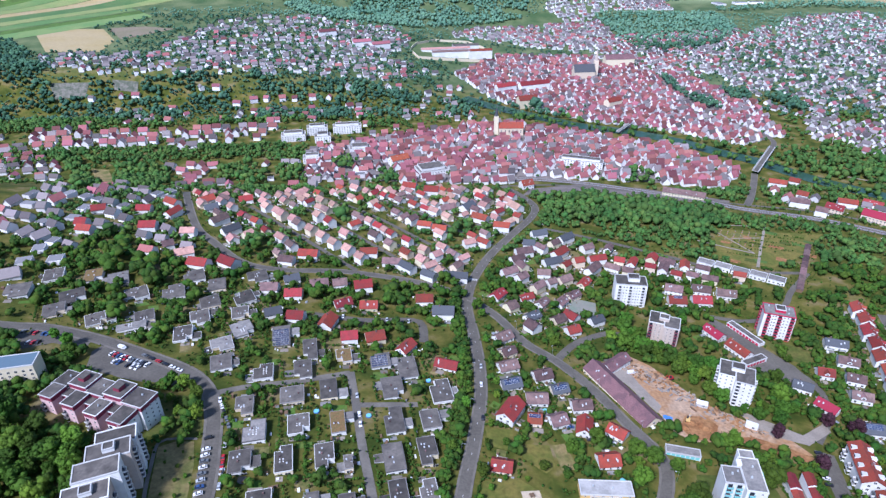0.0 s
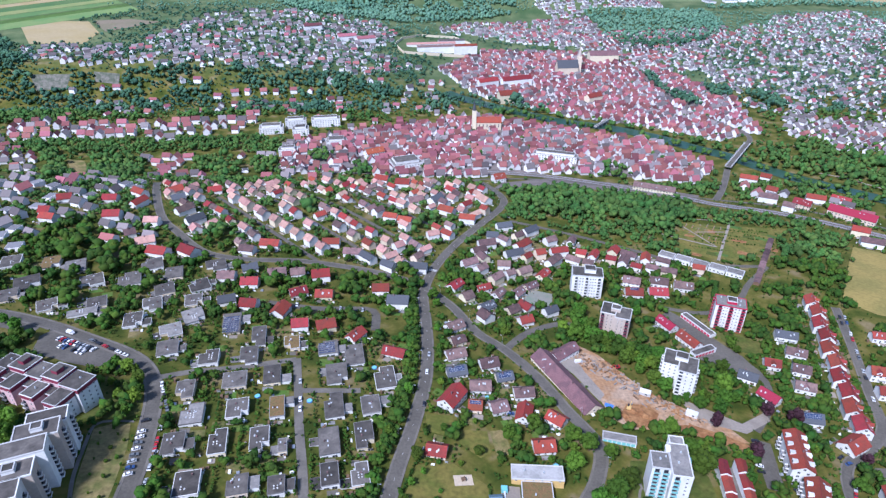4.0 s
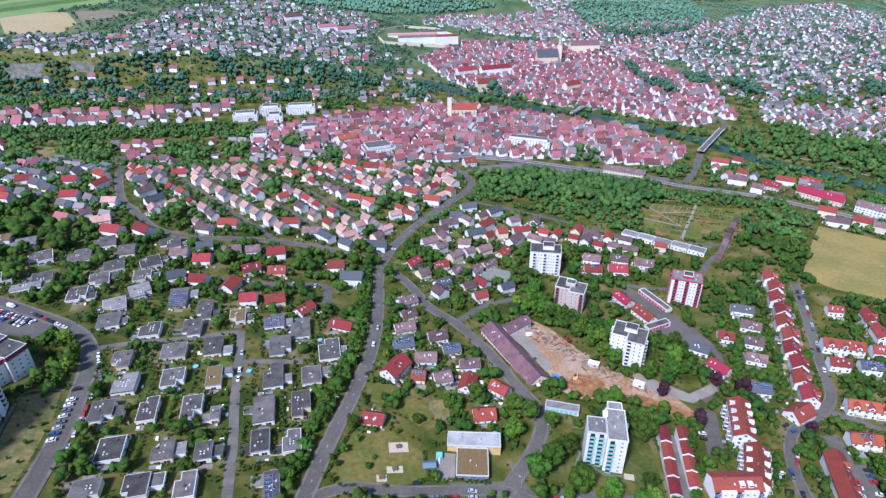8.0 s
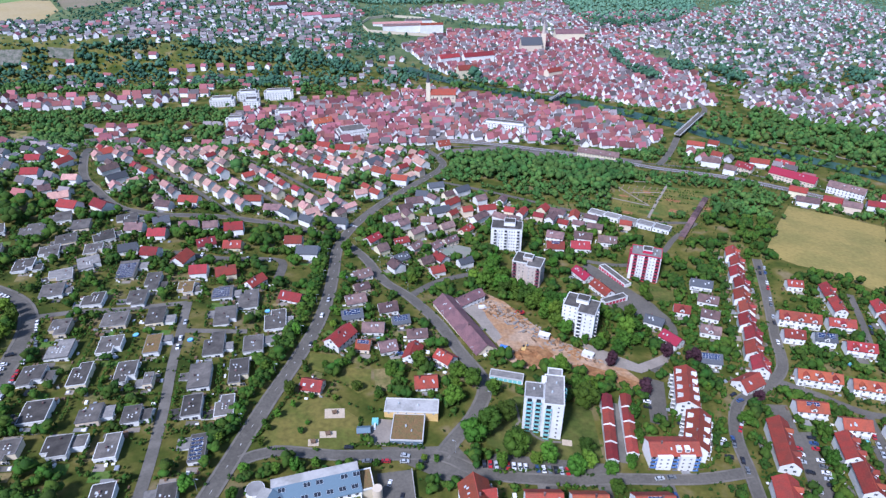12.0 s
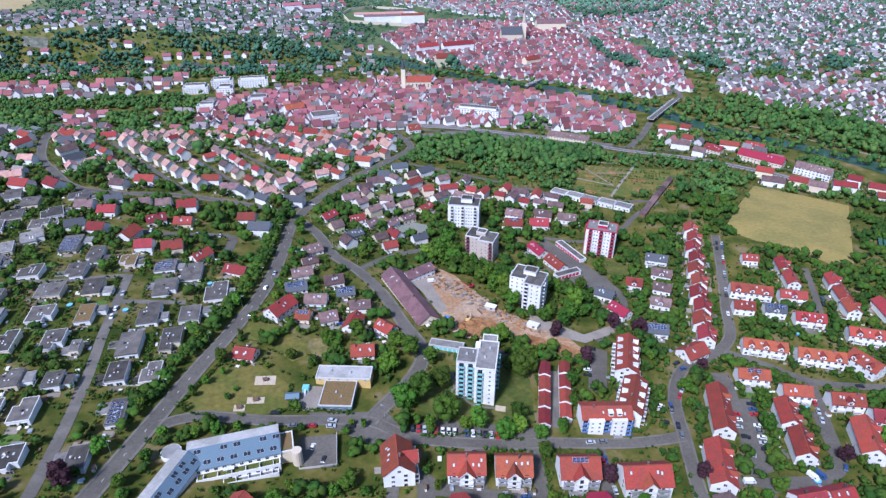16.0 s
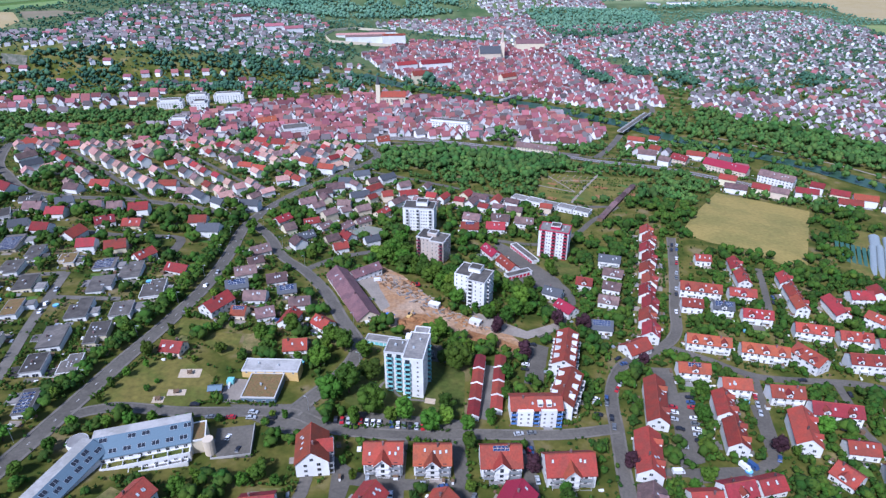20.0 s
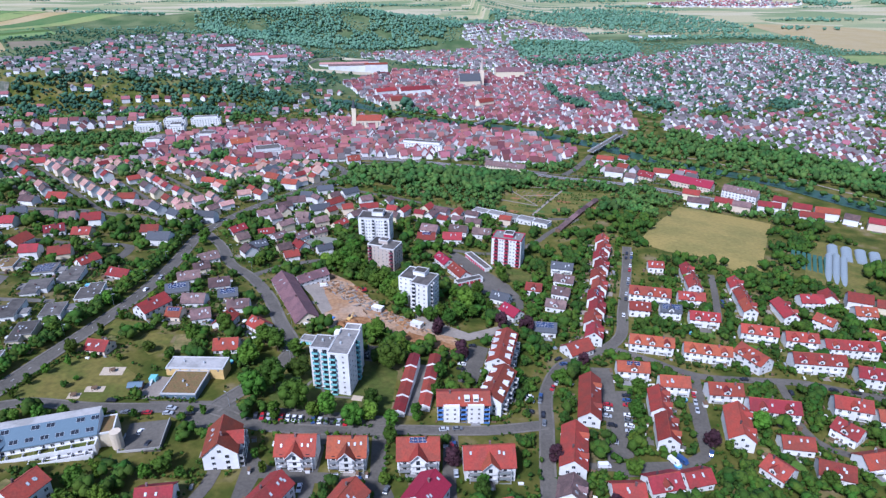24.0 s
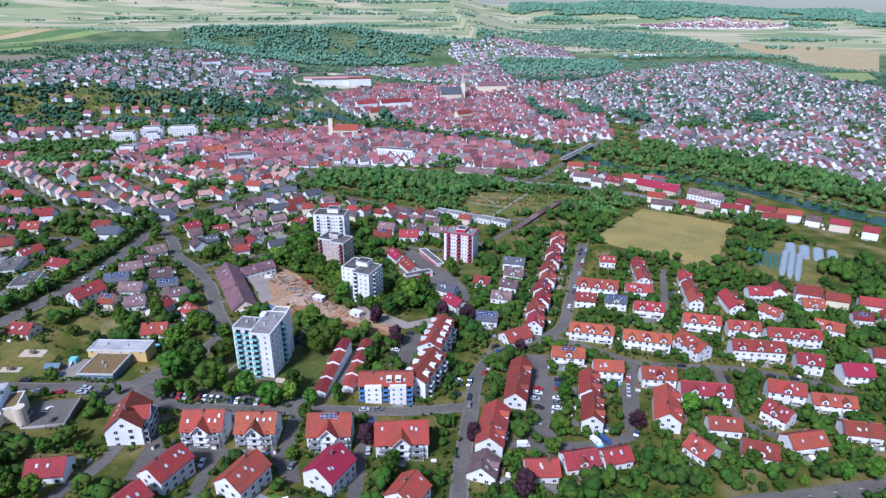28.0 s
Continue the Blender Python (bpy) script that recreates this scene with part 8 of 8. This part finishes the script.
# clipped hedges round the playground and the tower
for hedge in ([(16, 184.5), (34, 185.5), (48, 187.5)], [(56, 190), (72, 192), (90, 191)], [(12, 193), (20, 221), (30, 224)], [(60, 195), (58, 209)], [(24, 262), (42, 262)], [(124, 178), (150, 180), (178, 177)], [(181, 192), (184, 226)], [(204, 186), (226, 186), (240, 198)]):
    for p in smooth_line(hedge, 1.1):
        if covered(p.x, p.y) not in (1, 2):
            soft_trees.append((p.x, p.y, tree_rnd.uniform(1.6, 2.4), tree_rnd.uniform(1.5, 2.1)))
# terraces and drives beside the houses, hedges round the plots
paved = Geo()
clutter = Geo()
lot_rnd = random.Random(61)
for x, y, lx, ly, turn in LOTS:
    c, s = math.cos(radians(turn)), math.sin(radians(turn))
    if y < 700:
        for side in (-1, 1) if y < 430 else (-1, 1, -1, 1):
            w, dp = lot_rnd.uniform(3.5, 7) * (1.0 if y < 470 else 1.5), lot_rnd.uniform(2.5, 5)
            u, v = lot_rnd.uniform(-0.25, 0.25) * lx, side * (ly / 2 + dp / 2 + 0.7)
            px, py = x + u * c - v * s, y + u * s + v * c
            q = corners(px, py, w, dp, turn)
            if covered(px, py) == 0 and not any(covered(*p) == 1 for p in q):
                paved.face([(*p, gz(*p) + 0.12) for p in q], lot_rnd.randrange(3))
                mark(corners(px, py, w, dp, turn, -0.8), 3)
        for n in range(2):
            side = lot_rnd.choice((-1, 1))
            w, dp = lot_rnd.uniform(5, 10), lot_rnd.uniform(4, 8)
            u, v = lot_rnd.uniform(-0.5, 0.5) * lx, side * (ly / 2 + dp / 2 + lot_rnd.uniform(1, 5))
            px, py = x + u * c - v * s, y + u * s + v * c
            q = corners(px, py, w, dp, turn)
            if covered(px, py) == 0 and not any(covered(*p) for p in q):
                paved.face([(*p, gz(*p) + 0.1) for p in q], lot_rnd.choice((3, 3, 4)))
                mark(corners(px, py, w, dp, turn, -0.8), 3)
        for n in range(5):
            u, v = lot_rnd.choice((-1, 1)) * (lx / 2 + lot_rnd.uniform(0.5, 4)), lot_rnd.uniform(-0.9, 0.9) * ly
            if lot_rnd.random() < 0.6:
                u, v = lot_rnd.uniform(-0.6, 0.6) * lx, lot_rnd.choice((-1, 1)) * (ly / 2 + lot_rnd.uniform(1, 5))
            px, py = x + u * c - v * s, y + u * s + v * c
            if covered(px, py) in (0, 3):
                a, b, h, k0 = lot_rnd.uniform(0.3, 1.1), lot_rnd.uniform(0.3, 1.3), lot_rnd.choice((0.5, 0.75, 0.75, 1.9)), len(clutter.v)
                z = gz(px, py)
                clutter.box(-a, -b, -0.3, a, b, h, lot_rnd.randrange(6))
                if h > 1.5:
                    clutter.box(-a - 0.15, -b - 0.15, h, a + 0.15, b + 0.15, h + 0.12, 4)
                clutter.v[k0:] = [(px + p * c - q * s, py + p * s + q * c, z + r) for p, q, r in clutter.v[k0:]]
        gx, gy = lx / 2 + lot_rnd.uniform(3.5, 6), ly / 2 + lot_rnd.uniform(5, 8)
        edge = [(-gx, -gy), (gx, -gy), (gx, gy), (-gx, gy)]
        for (ax, ay), (bx, by) in zip(edge, edge[1:] + edge[:1]):
            if lot_rnd.random() < (0.45 if y < 470 else 0.8):
                continue
            n = int(math.dist((ax, ay), (bx, by)) / 2.0)
            for i in range(n):
                u, v = ax + (bx - ax) * i / n, ay + (by - ay) * i / n
                px, py = x + u * c - v * s, y + u * s + v * c
                if not covered(px, py):
                    soft_trees.append((px, py, 2.3 * lot_rnd.uniform(0.8, 1.3), 2.4))
tagged(new("garden_paving", paved.mesh("garden_paving", ["paving", "gravel", "concrete", "fresh_lawn", "tan_lawn"])), "small paved terraces, drives and lawns beside houses", "paving", kind="stuff")
tagged(new("garden_clutter", clutter.mesh("garden_clutter", ["white", "wood", "metal_grey", "fascia", "wood", "white"])), "small sheds, tables, benches and parasols in gardens", "garden furniture", kind="stuff")
mark([(119, 214), (136, 222), (139, 232), (162, 232), (175, 229), (180, 223), (178, 190), (158, 184), (136, 186), (122, 196)], 5)
# gardens
grd = random.Random(8)
for n in range(30000):
    x, y = grd.uniform(-420, 560), grd.uniform(100, 700)
    if covered(x, y):
        continue
    s = grd.choice((0.25, 0.3, 0.35, 0.45, 0.5, 0.6, 0.7, 0.85, 1.0))
    q = 4.0 * s + 0.6
    if any(covered(x + a * q, y + b * q) in (1, 2) for a, b in ((1, 0), (-1, 0), (0, 1), (0, -1), (0.7, 0.7), (-0.7, 0.7), (0.7, -0.7), (-0.7, -0.7))):
        s = 0.22
    if noise.noise(Vector((x * 0.03, y * 0.03, 2))) < -0.15 and s > 0.3:
        continue
    if tree_count[0] < 300 and y < 330 and s > 0.5 and x > -150:
        tree(x, y, s, purple=grd.random() < 0.04)
    else:
        soft_trees.append((x, y, 8 * s, 8 * s))
    mark(corners(x, y, 4 * s + 0.8, 4 * s + 0.8, 0), 5)
# dense planting between the terraces
for n in range(3200):
    x, y = grd.uniform(235, 480), grd.uniform(118, 340)
    s = grd.uniform(0.25, 0.62)
    if not covered(x, y) and not any(covered(x + a, y + b) in (1, 2) for a, b in ((3, 0), (-3, 0), (0, 3), (0, -3))):
        soft_trees.append((x, y, 8 * s, 8 * s))
        mark(corners(x, y, 4 * s + 1, 4 * s + 1, 0), 5)
# woods: beside the cemetery, along the river, up the western slope, the hill
grove([(112, 645), (177, 668), (242, 642), (292, 612), (312, 600), (295, 573), (262, 545), (238, 548), (225, 575), (176, 572), (136, 576), (109, 592)], 6.5, 1.25, False, 9)
grove([(340, 480), (430, 520), (470, 560), (520, 530), (560, 420), (600, 300), (520, 300), (520, 480), (440, 545), (360, 560), (330, 520)], 10, 1.0, False, 10)
grove([(475, 775), (500, 745), (560, 705), (600, 655), (640, 605), (670, 550), (725, 490), (790, 470), (735, 600), (718, 679), (688, 752), (640, 800), (591, 805), (540, 800)], 9.5, 1.3, False, 31, False)
grove([(-1000, 900), (-560, 955), (-40, 1010), (-20, 1080), (-110, 1140), (-250, 1132), (-520, 1100), (-660, 1094), (-770, 1165), (-800, 1230), (-900, 1330), (-1100, 1350)], 7.8, 1.2, False, 12)
grove([(-640, 868), (-420, 868), (-245, 886), (-195, 862), (-200, 800), (-262, 826), (-420, 815), (-640, 806)], 7.2, 0.9, False, 13)
grove([(-330, 1600), (-200, 1610), (-68, 1650), (67, 1765), (225, 1850), (310, 1895), (440, 1950), (480, 2230), (320, 2170), (130, 2160), (-40, 2140), (-240, 2120), (-470, 2010), (-420, 1700)], 9.6, 1.3, False, 14, True)
# clearings, low scrub and closed canopy in the slope woods
thinned = []
for x, y, w, h in soft_trees:
    if x < 0 and 900 < y < 1400:
        k = noise.noise(Vector((x * 0.013, y * 0.025, 7)))
        small = 0.42 if k > 0.22 else 0.7 if k > 0.05 else 1.0
        if k > 0.22 and noise.noise(Vector((x * 0.05, y * 0.05, 1))) > 0.1:
            continue
        w, h = w * small, h * small
    elif 1560 < y < 2240 and x < 480:
        k = noise.noise(Vector((x * 0.009, y * 0.006, 2)))
        w, h = w * (0.5 if k > 0.33 else 1.15), h * (0.5 if k > 0.33 else 0.85)
    thinned.append((x, y, w, h))
soft_trees[:] = thinned
frd = random.Random(16)
for p in river_line[::2]:
    for s in (-1, 1):
        if frd.random() < (0.9 if p.x < 230 or (p.x > 440 and s < 0) else 0.55):
            x, y = p.x + frd.uniform(-4, 4), p.y + s * frd.uniform(17, 24)
            if covered(x, y) != 2:
                soft_trees.append((x, y, frd.uniform(7, 12), frd.uniform(8, 13)))
for k in range(6):
    soft_trees.append((160 + frd.uniform(-6, 6), 1037 + frd.uniform(-5, 5), 18, 26))
for n in range(9000):
    x, y = frd.uniform(-900, 1600), frd.uniform(640, 1750)
    if not covered(x, y) and not (x < -500 and y > 1240):
        s = frd.uniform(0.4, 0.9)
        soft_trees.append((x, y, 8.5 * s, 9 * s))
for n in range(7500):
    x, y = frd.uniform(560, 1500), frd.uniform(620, 1950)
    if covered(x, y) == 0:
        s = frd.uniform(0.45, 0.95)
        soft_trees.append((x, y, 8.5 * s, 8.5 * s))
for n in range(2600):
    x, y = frd.uniform(-780, 0), frd.uniform(1100, 1620)
    if covered(x, y) == 0:
        s = frd.uniform(0.45, 1.0)
        soft_trees.append((x, y, 8.5 * s, 8.5 * s))
# hedges between the graves and allotments
for i in range(9):
    for k in range(24):
        x, y = 275 + 9 * i + 1.6 * k, 512 + 5 * i - 0.55 * k + (i % 3) * 8
        if frd.random() < 0.6:
            soft_trees.append((x, y, frd.uniform(1.6, 2.6), 2.0))
# woods of the far ridge, copses and hedges on the open upland
for n in range(5200):
    a, r = radians(frd.uniform(8, 40)), frd.uniform(3950, 4680)
    x, y = 200 + r * math.sin(a), r * math.cos(a)
    if noise.noise(Vector((x * 0.004, y * 0.004, 3))) > -0.35 + 0.5 * (r < 4150):
        soft_trees.append((x, y, frd.uniform(22, 34), frd.uniform(13, 18)))
for n in range(26000):
    x, y = frd.uniform(-2600, 3200), frd.uniform(2080, 4600)
    k = noise.noise(Vector((x * 0.0016, y * 0.0052, 4))) + 0.35 * noise.noise(Vector((x * 0.008, y * 0.02, 9)))
    if k > 0.36 and not covered(x, y) and not (1350 < x < 2200 and 3150 < y < 3800):
        soft_trees.append((x, y, frd.uniform(13, 22), frd.uniform(9, 13)))
for n in range(60):
    x, y, a = frd.uniform(-1500, 2800), frd.uniform(2150, 4200), radians(frd.choice((10, 14, 20, -8)))
    for k in range(frd.randrange(6, 26)):
        soft_trees.append((x + k * 11 * math.cos(a), y + k * 11 * math.sin(a) + frd.uniform(-4, 4), frd.uniform(8, 13), frd.uniform(6, 10)))


def build_woods():
    rng = np.random.default_rng(5)
    for name, lo, hi, k, twigs, label, small in (("garden_trees", 0, 480, 6, 36, "many green garden trees between houses", False), ("shrubs", 0, 1e5, 1, 7, "green shrubs and hedges in gardens", True), ("river_woods", 480, 1000, 3, 9, "dense green trees by the cemetery and river", False), ("hill_woods", 1000, 1560, 3, 0, "dark green woods on the far slopes", False), ("upland_woods", 1560, 1e5, 2, 0, "far upland and ridge woods, haze tinted into their green", False)):
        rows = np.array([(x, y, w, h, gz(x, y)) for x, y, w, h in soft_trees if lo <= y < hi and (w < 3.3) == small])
        n = len(rows)
        d = rng.normal(size=(n, k, 3))
        d /= np.linalg.norm(d, axis=2)[..., None]
        d[..., 2] = np.abs(d[..., 2]) * 0.9 - 0.15
        c = d * rows[:, None, 2:3] * 0.32
        c[..., 2] = c[..., 2] * (rows[:, 3] / rows[:, 2])[:, None] * 1.1 + rows[:, None, 4] + rows[:, None, 3] * 0.5
        c[..., 0] += rows[:, None, 0]
        c[..., 1] += rows[:, None, 1]
        c, r = c.reshape(-1, 3), (rng.uniform(0.22, 0.36, (n, k)) * (1.35 if k == 1 and not small else 1) * rows[:, None, 2]).reshape(-1)
        v, f = lumps(c, r, ICO1, rng, 0.34, 0.95)
        if twigs:
            pick = np.repeat(np.arange(n * k), -(-twigs // k))
            d = rng.normal(size=(len(pick), 3))
            d /= np.linalg.norm(d, axis=1)[:, None]
            d[:, 2] = np.abs(d[:, 2])
            tv, tf = sprays(c[pick] + d * (r[pick] * rng.uniform(0.8, 1.2, len(pick)))[:, None], rng.uniform(0.2, 0.5, len(pick)) if lo == 0 else rng.uniform(0.4, 0.9, len(pick)), rng)
            v, f = np.concatenate([v, tv]), np.concatenate([f, tf + len(v)])
        # beyond 1000 m the leaf colours carry the haze
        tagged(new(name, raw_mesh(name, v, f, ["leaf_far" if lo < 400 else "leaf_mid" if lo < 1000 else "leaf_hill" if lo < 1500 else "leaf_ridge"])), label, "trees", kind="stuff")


build_woods()
